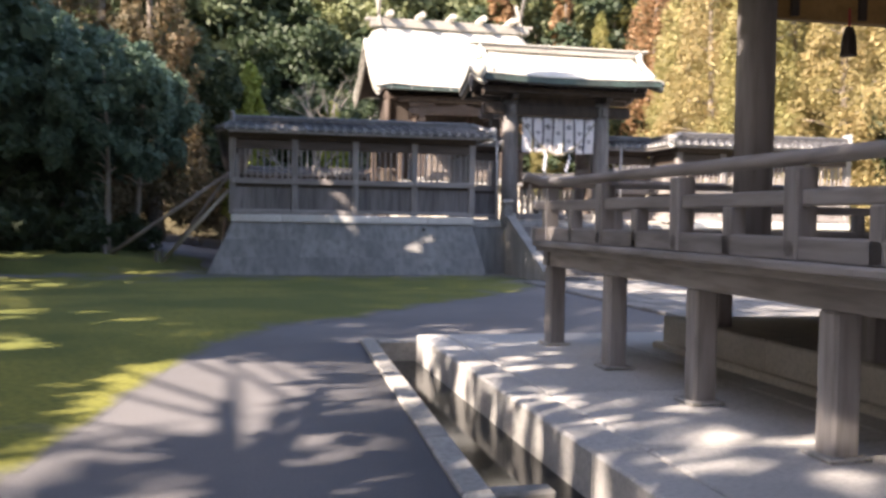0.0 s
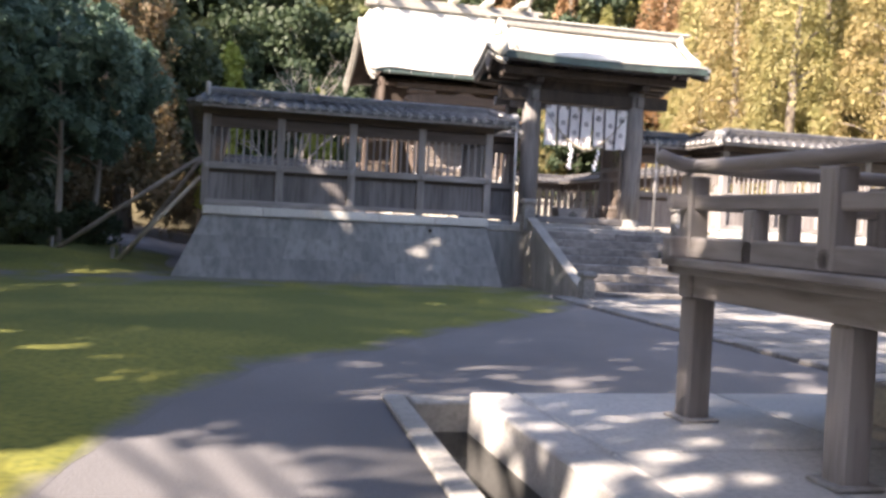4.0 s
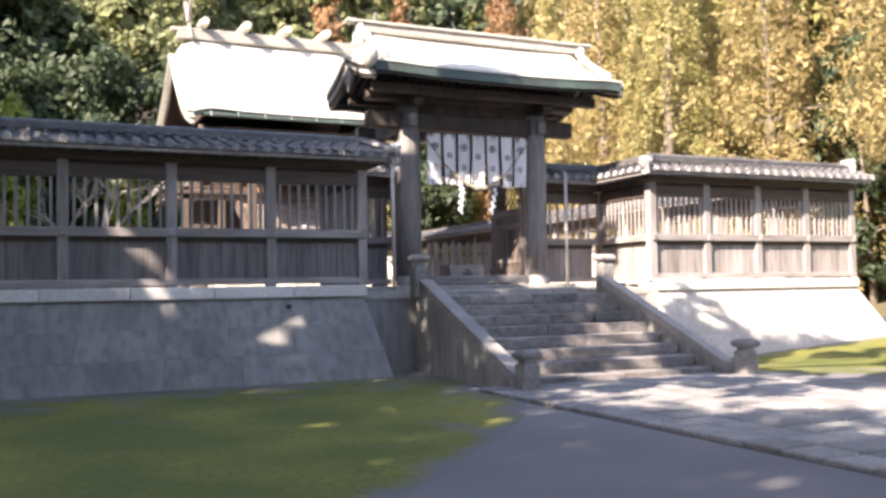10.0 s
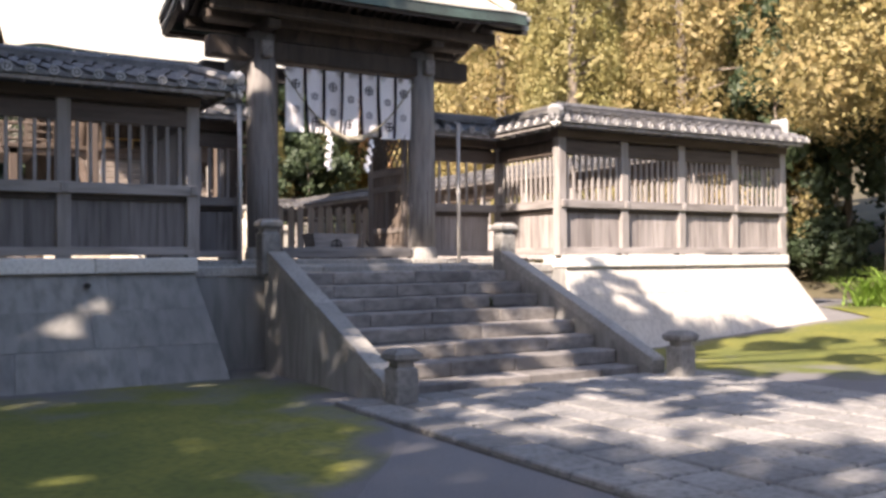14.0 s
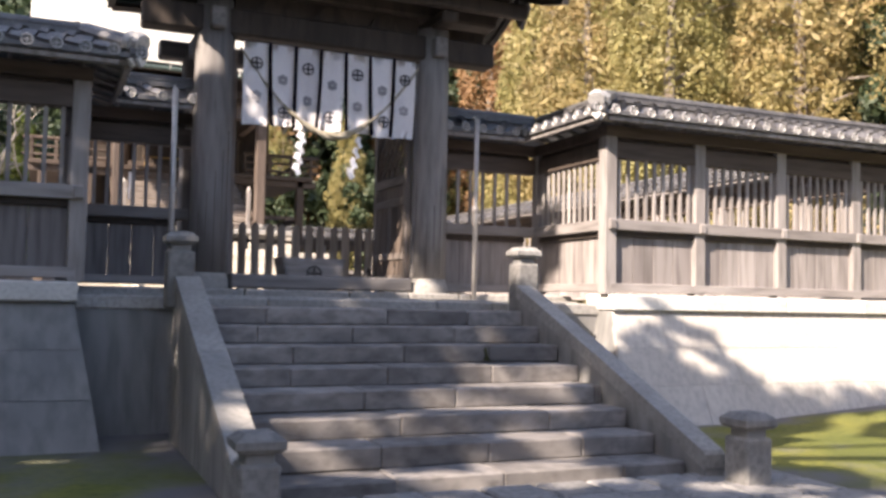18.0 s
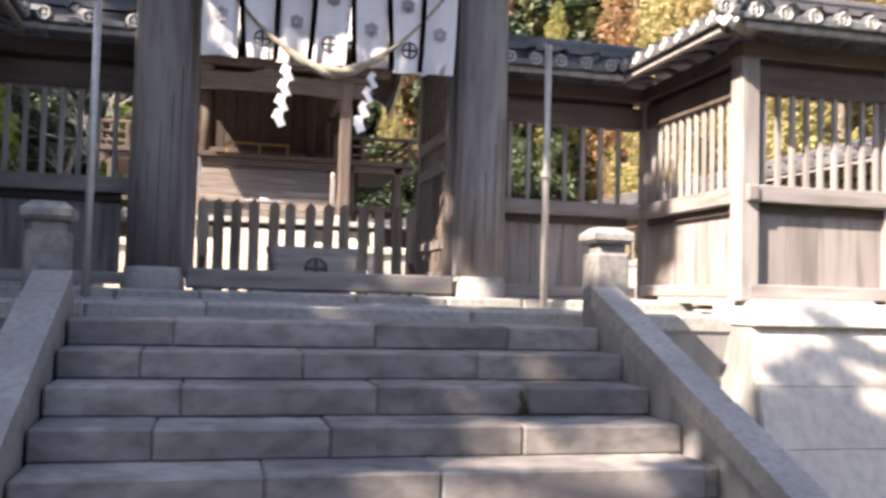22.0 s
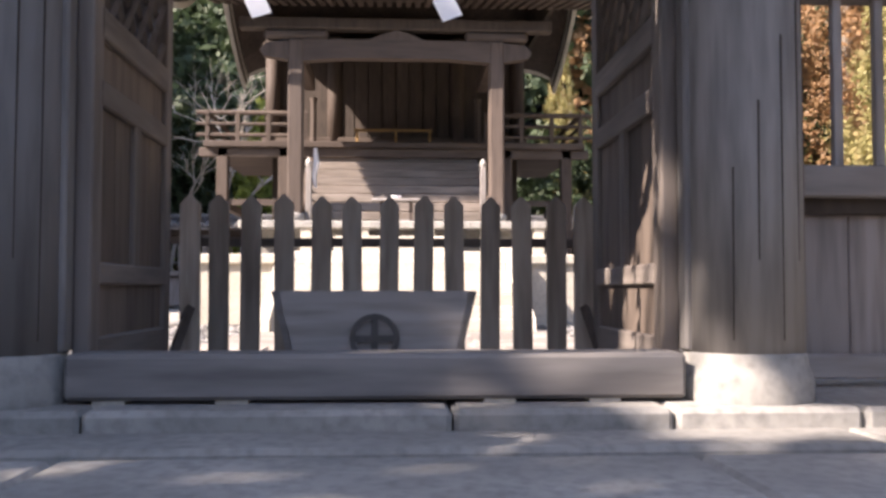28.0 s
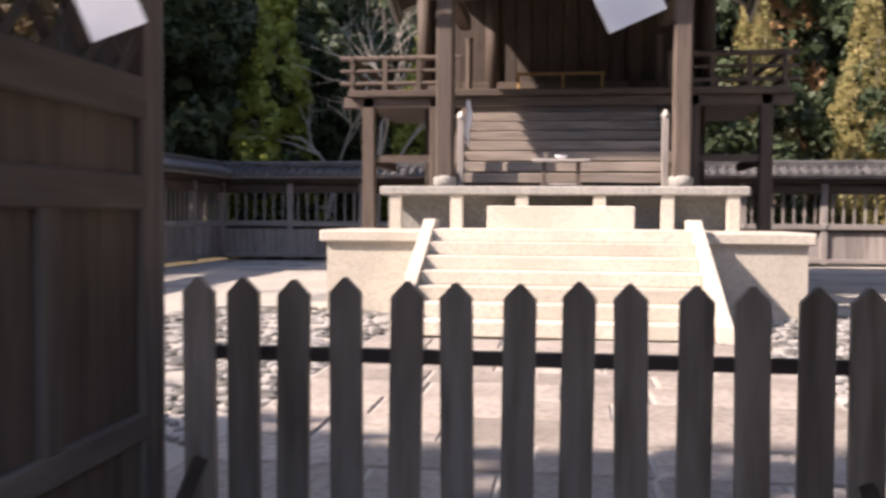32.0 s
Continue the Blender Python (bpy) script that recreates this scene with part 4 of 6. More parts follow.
    for s in (-1, 1):
        part("ridge_end", Geo().box(XG + s * 2.5 - 0.07, XG + s * 2.5 + 0.07, yr - 0.2, yr + 0.2, zr - 0.3, zr + 0.13, 0.05), COPPER, g)
        part("ridge_cap_end", Geo().box(*sorted((XG + s * 2.58, XG + s * 2.78)), yr - 0.14, yr + 0.14, zr + 0.155, zr + 0.215, 0.02), COPPER, g)
        part("verge_roll", Geo().tube([(XG + s * 2.42, y, z + 0.10) for y, z in prof], [0.075] * len(prof), 10), COPPER, g, smooth=True)


def make_door(s):
    """One leaf, swung inwards against the flank, lattice above and boards below."""
    x = XC + s * 1.16
    d = thing("gate_door", (x, GATE_Y + 0.75, 1.72), "open timber gate door with diamond lattice above boarded panels", "door", "gate doors")
    y0, y1, z0, z1 = GATE_Y + 0.07, GATE_Y + 1.36, 1.62, 4.45
    t = 0.035
    for a, b in ((y0, y0 + 0.13), (y1 - 0.13, y1)):
        part("stile", Geo().box(x - t, x + t, a, b, z0, z1, 0.008), DOOR, d)
    for h, k in ((z0, 0.13), (1.96, 0.09), (2.68, 0.11), (2.96, 0.13), (4.32, 0.13)):
        part("rail", Geo().box(x - t - 0.004, x + t + 0.004, y0 + 0.1, y1 - 0.1, h, h + k, 0.008), DOOR_Y, d)
    ym = (y0 + y1) / 2
    part("muntin", Geo().box(x - t, x + t, ym - 0.05, ym + 0.05, 2.04, 2.69, 0.006), DOOR, d)
    for a, b in ((y0 + 0.12, ym - 0.04), (ym + 0.04, y1 - 0.12)):
        c = (a + b) / 2
        part("panel_board", Geo().box(x - 0.014, x + 0.014, a, c - 0.001, 2.02, 2.72, 0.003), DOOR_P, d)
        part("panel_board", Geo().box(x - 0.014, x + 0.014, c + 0.001, b, 2.02, 2.72, 0.003), DOOR_P, d)
    for za, zb in ((1.72, 1.965), (2.77, 2.98)):
        part("panel_board", Geo().box(x - 0.014, x + 0.014, y0 + 0.12, y1 - 0.12, za, zb, 0.003), DOOR_P, d)
    ya, yb, za, zb = y0 + 0.12, y1 - 0.12, 3.08, 4.33
    for sg in (-1, 1):
        lat = Geo()
        c = -2.0
        while c < 3.4:
            pts = []
            for y in (ya, yb):
                z = za + c + sg * 1.05 * (y - ya)
                pts.append((y, z))
            (y_a, z_a), (y_b, z_b) = pts
            lo_t, hi_t = 0.0, 1.0
            dz = z_b - z_a
            ta, tb = sorted(((za - z_a) / dz, (zb - z_a) / dz))
            lo_t, hi_t = max(lo_t, ta), min(hi_t, tb)
            if hi_t - lo_t > 0.04:
                lat.tube([(x + sg * 0.012, y_a + (y_b - y_a) * lo_t, z_a + dz * lo_t), (x + sg * 0.012, y_a + (y_b - y_a) * hi_t, z_a + dz * hi_t)], 0.019, 4)
            c += 0.205
        part("lattice", lat, DOOR, d, "crossed diamond lattice")


def crest(geo, x, y, z, r):
    """A ring with a cross in it, standing upright and facing -y."""
    n = 20
    for k in range(n):
        a, b = k * math.tau / n, (k + 1) * math.tau / n
        geo.add([(x + r * q * math.cos(t), y, z + r * q * math.sin(t)) for t in (a, b) for q in (0.78, 1.0)], [(0, 1, 3, 2)])
    w = r * 0.14
    geo.add([(x - w, y, z - r * 0.8), (x + w, y, z - r * 0.8), (x + w, y, z + r * 0.8), (x - w, y, z + r * 0.8)], [(0, 1, 2, 3)])
    geo.add([(x - r * 0.8, y - 0.001, z - w), (x + r * 0.8, y - 0.001, z - w), (x + r * 0.8, y - 0.001, z + w), (x - r * 0.8, y - 0.001, z + w)], [(0, 1, 2, 3)])


def leaf_crest(geo, x, y, z, r):
    """Three blots over three, facing -y."""
    for dx, dz, q in ((-0.5, 0.3, 0.42), (0, 0.55, 0.42), (0.5, 0.3, 0.42), (-0.45, -0.35, 0.4), (0, -0.5, 0.4), (0.45, -0.35, 0.4)):
        geo.add([(x + dx * r + q * r * math.cos(k * math.tau / 8), y, z + dz * r + q * r * math.sin(k * math.tau / 8)) for k in range(8)], [tuple(range(8))])


def make_curtain():
    x0, x1, y, zt, zb = XC - 1.12, XC + 1.12, GATE_Y - 0.20, 4.50, 3.49
    c = thing("gate_curtain", (XC, y, zt), "white cloth gate curtain with dark crests hung from a pole", "curtain")
    n = 7
    w = (x1 - x0) / n
    for i in range(n):
        a, b = x0 + i * w, x0 + (i + 1) * w
        bend = lambda x, z: y - 0.012 - 0.03 * math.sin((x - x0) * 9 + i) * (zt - z) - 0.02 * math.sin(x * 23) * (zt - z)
        shift = 0.05 * math.sin(i * 1.7)
        rows = []
        for k in range(9):
            z = zt + (zb - zt) * k / 8 + (0.02 * math.sin(i * 2.1) if k == 8 else 0)
            dx = shift * (k / 8) ** 2
            rows.append([(a + 0.008 + dx + (b - a - 0.016) * j / 6, bend(a + (b - a) * j / 6, z), z) for j in range(7)])
        strip = part("cloth_strip", Geo().slab(rows, 0.002), CLOTH, c, smooth=True)
        blk, gry = Geo(), Geo()
        for k in range(2):
            z = zt - 0.26 - 0.40 * k - (0.17 if i % 2 else 0)
            xm = (a + b) / 2 + shift * ((zt - z) / (zt - zb)) ** 2
            yy = bend((a + b) / 2, z) - 0.022
            (crest if (i + k) % 2 == 0 else leaf_crest)(blk if (i + k) % 2 == 0 else gry, xm, yy, z, 0.075 if (i + k) % 2 == 0 else 0.07)
        if blk.v:
            part("round_crest", blk, PRINT, strip, "dark ring crest")
        if gry.v:
            part("leaf_crest", gry, PRINT_G, strip, "faded leaf crest")
        if i:
            part("seam_cord", Geo().slab([[(a - 0.022 + shift * (k / 8) ** 2, y - 0.05, zt + (zb - zt) * k / 8), (a + 0.022 + shift * (k / 8) ** 2, y - 0.05, zt + (zb - zt) * k / 8)] for k in range(9)], 0.002), NAVY, c)
    part("curtain_pole", Geo().tube([(x0 - 0.05, y, zt + 0.01), (x1 + 0.05, y, zt + 0.01)], 0.018, 8), BROWN, c)


def make_rope():
    y = GATE_Y - 0.27
    pts = []
    for i in range(25):
        t = i / 24
        x = XC - 1.15 + 2.3 * t
        pts.append((x, y + 0.06 * abs(2 * t - 1), 3.42 + 1.0 * abs(2 * t - 1) ** 1.7))
    r = [0.014 + 0.034 * max(0, 1 - abs(2 * i / 24 - 1) * 1.7) for i in range(25)]
    ro = thing("shimenawa_rope", (XC, y, 3.42), "twisted straw rope sagging across the gate", "rope")
    for k in range(2):
        g = Geo()
        q = []
        for i, p in enumerate(pts):
            a = i * 1.25 + k * math.pi
            q.append((p[0], p[1] + math.cos(a) * r[i] * 0.55, p[2] + math.sin(a) * r[i] * 0.55))
        g.tube(q, [v * 0.8 for v in r], 7)
        part("strand", g, STRAW, ro, smooth=True)
    for x, zt, tilt in ((-0.45, 3.50, 0.25), (0.29, 3.50, -0.2)):
        s = thing("paper_streamer", (x, y, zt), "white zigzag paper streamer hung from the straw rope", "paper streamer", "paper streamers")
        part("string", Geo().tube([(x, y, zt + 0.02), (x, y - 0.01, zt - 0.07)], 0.004, 5), STRAW, s)
        pz = zt - 0.09
        for k in range(8):
            sg = 1 if k % 2 else -1
            lean, slim = (0.42 * sg, 1.0) if tilt > 0 else ((0.5 * sg, 0.75) if k < 5 else (0.25 + 0.2 * sg, 1.1))
            px = x + 0.016 * sg - (0.009 if tilt > 0 else 0.018) * k
            yy = y - 0.012 - 0.004 * k - 0.008 * sg
            ca, sa = math.cos(lean), math.sin(lean)
            quad = [(px + ca * a - sa * b, yy + 0.3 * a * sg, pz + sa * a + ca * b) for a, b in ((-0.036 * slim, -0.04), (0.036 * slim, -0.04), (0.036 * slim, 0.04), (-0.036 * slim, 0.04))]
            part("paper_fold", Geo().add(quad + [(p, q + 0.002, r2) for p, q, r2 in quad], [(0, 1, 2, 3), (7, 6, 5, 4), (0, 4, 5, 1), (1, 5, 6, 2), (2, 6, 7, 3), (3, 7, 4, 0)]), PAPER, s)
            pz -= 0.066


def make_offering_box():
    y, z = GATE_Y + 0.30, 1.515
    xm = XC - 0.03
    b = thing("offertory_box", (xm, y + 0.25, z), "grey weathered wooden offertory box with a ring crest", "offertory box")
    wt, wb, h, dp = 0.43, 0.33, 0.42, 0.46
    t = 0.03

    def board(pa, pb, pc, pd, n):
        q = [Vector(p) for p in (pa, pb, pc, pd)]
        return Geo().add([*q, *[p + Vector(n) * t for p in q]], [(0, 1, 2, 3), (7, 6, 5, 4), (0, 4, 5, 1), (1, 5, 6, 2), (2, 6, 7, 3), (3, 7, 4, 0)])
    part("front_board", board((xm - wb, y + 0.03, z), (xm + wb, y + 0.03, z), (xm + wt, y, z + h), (xm - wt, y, z + h), (0, 1, 0)), WOOD_H, b)
    part("back_board", board((xm - wb, y + dp - 0.03, z), (xm + wb, y + dp - 0.03, z), (xm + wt, y + dp, z + h), (xm - wt, y + dp, z + h), (0, -1, 0)), WOOD_H, b)
    for s in (-1, 1):
        part("side_board", board((xm + s * wb, y + 0.03, z), (xm + s * wb, y + dp - 0.03, z), (xm + s * wt, y + dp, z + h), (xm + s * wt, y, z + h), (-s, 0, 0)), WOOD_H, b)
    part("bottom_board", Geo().box(xm - 0.3, xm + 0.3, y + 0.06, y + dp - 0.06, z + 0.15, z + 0.18), DARKWOOD, b)
    for j in range(7):
        yy = y + 0.05 + (dp - 0.1) * j / 6
        part("grate_bar", Geo().box(xm - wt + 0.06, xm + wt - 0.06, yy - 0.012, yy + 0.012, z + h - 0.10, z + h - 0.07), WOOD_H, b)
    g = Geo()
    crest(g, xm, y - 0.008, z + 0.22, 0.105)
    part("ring_crest", g, CREST, b, "dark ring crest")


def make_picket_fence():
    y = GATE_Y + 1.50
    f = thing("picket_fence", (XC, y, SLAB_Z), "low brown picket fence barring the gate", "fence")
    spots = [-1.107, -0.955, -0.79] + [-0.60 + 0.1865 * k for k in range(9)] + [1.045]
    x0, x12 = spots[0], spots[-1]
    g = Geo().prism([(-0.053, 0.0), (0.053, 0.0), (0.054, 0.985), (0.006, 1.035), (-0.006, 1.035), (-0.053, 0.985)], "y", -0.016, 0.016)
    me = mesh_of("picket", g, PICKET)
    for px in spots:
        o = piece("picket", me, f, (px, y, SLAB_Z + 0.0 + rng.uniform(-0.008, 0.008)))
        o.rotation_euler = (0, radians(rng.uniform(-0.8, 0.8)), 0)
    for h in (0.13, 0.755):
        part("rail", Geo().box(x0 - 0.05, x12 + 0.05, y + 0.018, y + 0.055, SLAB_Z + h, SLAB_Z + h + 0.048, 0.004), BROWN_H, f)
    for s, xs in ((0, x0), (1, x12)):
        part("prop", Geo().tube([(xs + (0.06 if s else -0.06), y - 0.42, SLAB_Z + 0.01), (xs, y - 0.02, SLAB_Z + 0.42)], 0.03, 4), BROWN, f)


make_gate()
make_door(-1)
make_door(1)
make_curtain()
make_rope()
make_offering_box()
make_picket_fence()
for px in (-1.97, 1.86):
    p = thing("drain_pole", (px, 4.82, SLAB_Z + 0.02), "slim metal pole standing before the recess wall", "pole", "poles beside the gate")
    part("shaft", Geo().tube([(px, 4.95, SLAB_Z + 0.02), (px, 4.95, 3.80)], 0.032, 10), METAL, p, smooth=True)
    part("collar", Geo().tube([(px, 4.95, 2.6), (px, 4.95, 2.66)], 0.046, 10), METAL, p)
    part("hook", Geo().tube([(px, 4.95, 3.78), (px, 5.06, 3.84)], 0.02, 6), METAL, p)


# ---- the main hall ----
PF_Y = 17.68                      # porch posts


HX = XC + 0.11                    # the hall's own axis


def make_hall():
    h = thing("main_hall", (HX, 20.5, SLAB_Z), "tall timber shrine hall with flowing pale copper roof and porch", "shrine hall")
    z0 = 3.10
    # plinth under the hall
    part("plinth", Geo().box(HX - 2.43, HX + 2.43, PF_Y + 0.32, 24.0, SLAB_Z - 0.05, z0 - 0.15), STONE, h)
    part("plinth_slab", Geo().box(HX - 2.62, HX + 2.62, PF_Y - 0.5, PF_Y + 1.2, z0 - 0.14, z0 - 0.01, 0.02), STONE, h)
    part("plinth_front", Geo().box(HX - 2.45, HX + 2.45, PF_Y - 0.10, PF_Y + 0.3, SLAB_Z, z0 - 0.13), STONE, h)
    for x in (-2.4, -1.5, -0.55, 0.55, 1.5, 2.4):
        part("plinth_post", Geo().box(HX + x - 0.09, HX + x + 0.09, PF_Y - 0.46, PF_Y - 0.36, 2.45, z0 - 0.13, 0.01), STONE_L, h)
    # porch posts
    for s in (-1, 1):
        x = HX + s * 1.73
        part("post_base", Geo().tube([(x, PF_Y, z0 - 0.02), (x, PF_Y, z0 + 0.12), (x, PF_Y, z0 + 0.16)], [0.17, 0.18, 0.14], 12), STONE, h, smooth=True)
        part("porch_post", Geo().box(x - 0.13, x + 0.13, PF_Y - 0.13, PF_Y + 0.13, z0 + 0.12, 6.25, 0.03), BROWN, h)
        part("bracket", Geo().box(x - 0.55, x + 0.55, PF_Y - 0.12, PF_Y + 0.12, 6.24, 6.42, 0.05), BROWN_H, h)
        part("carved_nosing", Geo().prism([(x + s * 0.1, 5.88), (x + s * 0.55, 5.95), (x + s * 0.62, 6.05), (x + s * 0.5, 6.18), (x + s * 0.1, 6.22)], "y", PF_Y - 0.1, PF_Y + 0.1), BROWN, h)
        part("porch_beam_side", Geo().box(x - 0.1, x + 0.1, PF_Y, 20.4, 5.95, 6.2, 0.02), BROWN, h)
    part("porch_beam", Geo().prism([(HX - 1.7, 5.86), (HX - 0.9, 5.92), (HX + 0.9, 5.92), (HX + 1.7, 5.86), (HX + 1.7, 6.24), (HX - 1.7, 6.24)], "y", PF_Y - 0.11, PF_Y + 0.11), BROWN_H, h, "rainbow-shaped porch beam")
    # Purlin coloured dark to give the shaded recess under the eave.
    part("eave_purlin", Geo().box(HX - 2.7, HX + 2.7, PF_Y - 0.13, PF_Y + 0.13, 6.42, 6.62, 0.02), DARKWOOD, h)
    part("centre_strut", Geo().prism([(HX - 0.5, 6.24), (HX - 0.2, 6.36), (HX, 6.42), (HX + 0.2, 6.36), (HX + 0.5, 6.24)], "y", PF_Y - 0.1, PF_Y + 0.1), BROWN, h)
    # wooden stairs
    n = 9
    for i in range(n):
        y, z = 18.05 + i * 0.29, z0 + 0.03 + (i + 1) * 0.185
        part("stair_tread", Geo().box(HX - 1.62, HX + 1.62, y, y + 0.34, z - 0.15, z, 0.012), HALL_STEP, h)
    for s in (-1, 1):
        x = HX + s * 1.68
        part("stair_string", Geo().prism([(17.95, z0), (18.0, z0 + 0.25), (20.7, 4.95), (20.8, 4.7), (18.3, z0)], "x", x - 0.06, x + 0.06), BROWN, h)
        part("stair_rail_post", Geo().box(x - 0.05 - 0.14 * s, x + 0.05 - 0.14 * s, 18.04, 18.14, z0, z0 + 1.02, 0.01), WOOD, h)
        part("post_cap", Geo().tube([(x - 0.14 * s, 18.09, z0 + 1.02), (x - 0.14 * s, 18.09, z0 + 1.08), (x - 0.14 * s, 18.09, z0 + 1.17)], [0.055, 0.065, 0.015], 8), METAL, h)
        part("upper_rail_post", Geo().tube([(x, 20.62, 4.8), (x, 20.62, 5.75), (x, 20.62, 5.85)], [0.06, 0.06, 0.08], 8), BROWN, h)
    # veranda
    zd = 4.85
    part("stair_head_rail", Geo().box(HX - 0.85, HX + 0.75, 20.75, 20.80, 5.20, 5.25), GOLD, h, "low ochre rail across the stair head")
    for x in (-0.8, 0.0, 0.7):
        part("stair_head_post", Geo().box(HX + x - 0.025, HX + x + 0.025, 20.75, 20.80, zd, 5.2), GOLD, h)
    part("tasselled_cord", Geo().tube([(HX - 1.42, 18.0, 4.42), (HX - 1.40, 17.98, 4.15), (HX - 1.44, 17.99, 3.95), (HX - 1.41, 17.98, 3.72)], [0.03, 0.055, 0.045, 0.015], 7), PAPER, h, "pale cord hanging from the stair post")
    part("veranda", Geo().box(HX - 3.75, HX + 3.75, 19.9, 24.6, zd - 0.12, zd, 0.015), BROWN_H, h)
    part("veranda_beam", Geo().box(HX - 3.85, HX + 3.85, 20.0, 20.16, zd - 0.3, zd - 0.12, 0.015), BROWN_H, h)
    for x in (-3.4, -2.2, 2.2, 3.4):
        part("veranda_post", Geo().box(HX + x - 0.11, HX + x + 0.11, 20.0, 20.22, SLAB_Z + 0.3, zd - 0.12, 0.02), BROWN, h)
        part("veranda_brace", Geo().box(HX + x - 0.05, HX + x + 0.05, 20.05, 22.5, 3.55, 3.7), BROWN, h)
    for s in (-1, 1):
        part("veranda_tie", Geo().box(HX + s * 2.8 - 0.62, HX + s * 2.8 + 0.62, 20.05, 20.15, 3.6, 3.72), BROWN_H, h)
        for j, (dz, r) in enumerate(((0.12, 0.04), (0.34, 0.035), (0.56, 0.05))):
            part("veranda_rail", Geo().tube([(HX + s * 1.75, 19.98, zd + dz), (HX + s * 3.9, 19.98, zd + dz)], r, 8), BROWN, h)
            part("veranda_rail", Geo().tube([(HX + s * 3.68, 19.9, zd + dz), (HX + s * 3.68, 24.6, zd + dz)], r, 8), BROWN, h)
        for x in (1.8, 2.5, 3.1, 3.68):
            part("veranda_rail_post", Geo().box(HX + s * x - 0.04, HX + s * x + 0.04, 19.94, 20.02, zd, zd + 0.56), BROWN, h)
    # body: near-black wall and door colour stands for the shade inside
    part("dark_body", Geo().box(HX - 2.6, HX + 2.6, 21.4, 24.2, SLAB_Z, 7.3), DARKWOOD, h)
    for x in (-2.6, -1.3, 1.3, 2.6):
        part("body_post", Geo().tube([(HX + x, 21.35, zd), (HX + x, 21.35, 7.3)], 0.15, 12), BROWN, h, smooth=True)
    for k in range(8):
        x = HX - 1.15 + k * 2.3 / 8
        part("door_panel", Geo().box(x + 0.01, x + 2.3 / 8 - 0.01, 21.3, 21.36, zd + 0.15, 6.9, 0.01), DARKWOOD, h)
    for zz in (4.95, 6.95):
        part("body_beam", Geo().box(HX - 2.8, HX + 2.8, 21.22, 21.4, zz, zz + 0.2, 0.02), BROWN_H, h)
    # roof
    RX = HX + 0.13
    yr, zr = 20.7, 10.15
    front = curve(16.9, 7.0, yr, zr, 0.60, 14)
    back = curve(yr, zr, 24.6, 7.4, 0.40, 12)[1:]
    part("roof_sheet", Geo().slab(rolled(RX, 3.8, 0.8, front + back, 0.2, 0.85, 0.15), 0.12), COPPER, h, "pale flowing copper roof")
    # Soffit and rafter boards: shade under the roof put into their colour.
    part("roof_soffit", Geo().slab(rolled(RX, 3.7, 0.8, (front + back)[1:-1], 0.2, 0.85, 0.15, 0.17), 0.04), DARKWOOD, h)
    part("eave_edge", Geo().slab(rolled(RX, 3.8, 0.8, [(16.86, 6.95), (17.08, 7.05)], 0.2, 0.2, 0.15), 0.13), VERDIGRIS, h)
    part("eave_lip", Geo().slab(rolled(RX, 3.82, 0.8, [(16.8, 6.985), (17.12, 7.10)], 0.2, 0.2, 0.15), 0.045), COPPER, h)
    part("rain_gutter", Geo().tube([(RX - 3.5, 16.8, 6.83), (RX + 3.5, 16.8, 6.80)], 0.055, 8), VERDIGRIS, h, "green copper rain gutter")
    for i in range(9):
        x = RX - 3.3 + 6.6 * i / 8
        part("gutter_hook", Geo().tube([(x, 16.92, 6.90), (x, 16.74, 6.91), (x, 16.74, 6.79)], 0.012, 5), METAL, h)
    rm = mesh_of("rafter", Geo().box(-0.045, 0.045, -1.9, 0, -0.05, 0.05), BROWN)
    for i in range(40):
        o = new("rafter", rm)
        o.parent, o.location, o.rotation_euler = h, Vector((RX - 3.4 + 6.8 * i / 39, 18.78, 7.24)) - base_of(h), (radians(12), 0, 0)
    part("rafter_board", Geo().slab([[(x, 16.98, 6.93), (x, 18.85, 7.33)] for x in (RX - 3.5, RX + 3.5)], 0.03), DARKWOOD, h)
    for s in (-1, 1):
        pts = [(p[1], p[2] - 0.2) for p in rolled(RX, 3.8, 0.8, front + back, 0.2, 0.85, 0.15)[0]]
        for k, (off, th, mat) in enumerate(((0.06, 0.11, COPPER), (-0.06, 0.05, IRON), (-0.12, 0.13, COPPER), (-0.26, 0.05, IRON), (-0.32, 0.11, COPPER))):
            w = 0.13 - 0.022 * k
            part("barge_board", Geo().slab([[(RX + s * 3.83 - w, y, z + 0.22 + off) for y, z in pts], [(RX + s * 3.83 + w, y, z + 0.22 + off) for y, z in pts]], th), mat, h)
        # crossed finials
        for sg in (-1, 1):
            x = RX + s * 3.3
            part("forked_finial", Geo().add([(x - 0.05 + dx, yr + sg * a, z) for dx in (0, 0.1) for a, z in ((-0.5, zr - 0.1), (-0.32, zr - 0.1), (0.72, zr + 1.35), (0.58, zr + 1.42))], [(0, 1, 2, 3), (7, 6, 5, 4), (0, 4, 5, 1), (1, 5, 6, 2), (2, 6, 7, 3), (3, 7, 4, 0)]), RIDGE, h)
        part("gable_wall", Geo().prism([(18.6, 7.4), (23.6, 7.4), (yr, zr - 0.25)], "x", RX + s * 2.9 - 0.04, RX + s * 2.9 + 0.04), DARKWOOD, h)
    part("ridge_beam", Geo().box(RX - 3.7, RX + 3.7, yr - 0.24, yr + 0.24, zr - 0.1, zr + 0.16, 0.03).box(RX - 3.9, RX + 3.9, yr - 0.16, yr + 0.16, zr + 0.16, zr + 0.32, 0.03), RIDGE, h, "weathered grey copper ridge beam")
    for i in range(5):
        x = RX - 2.85 + 5.7 * i / 4
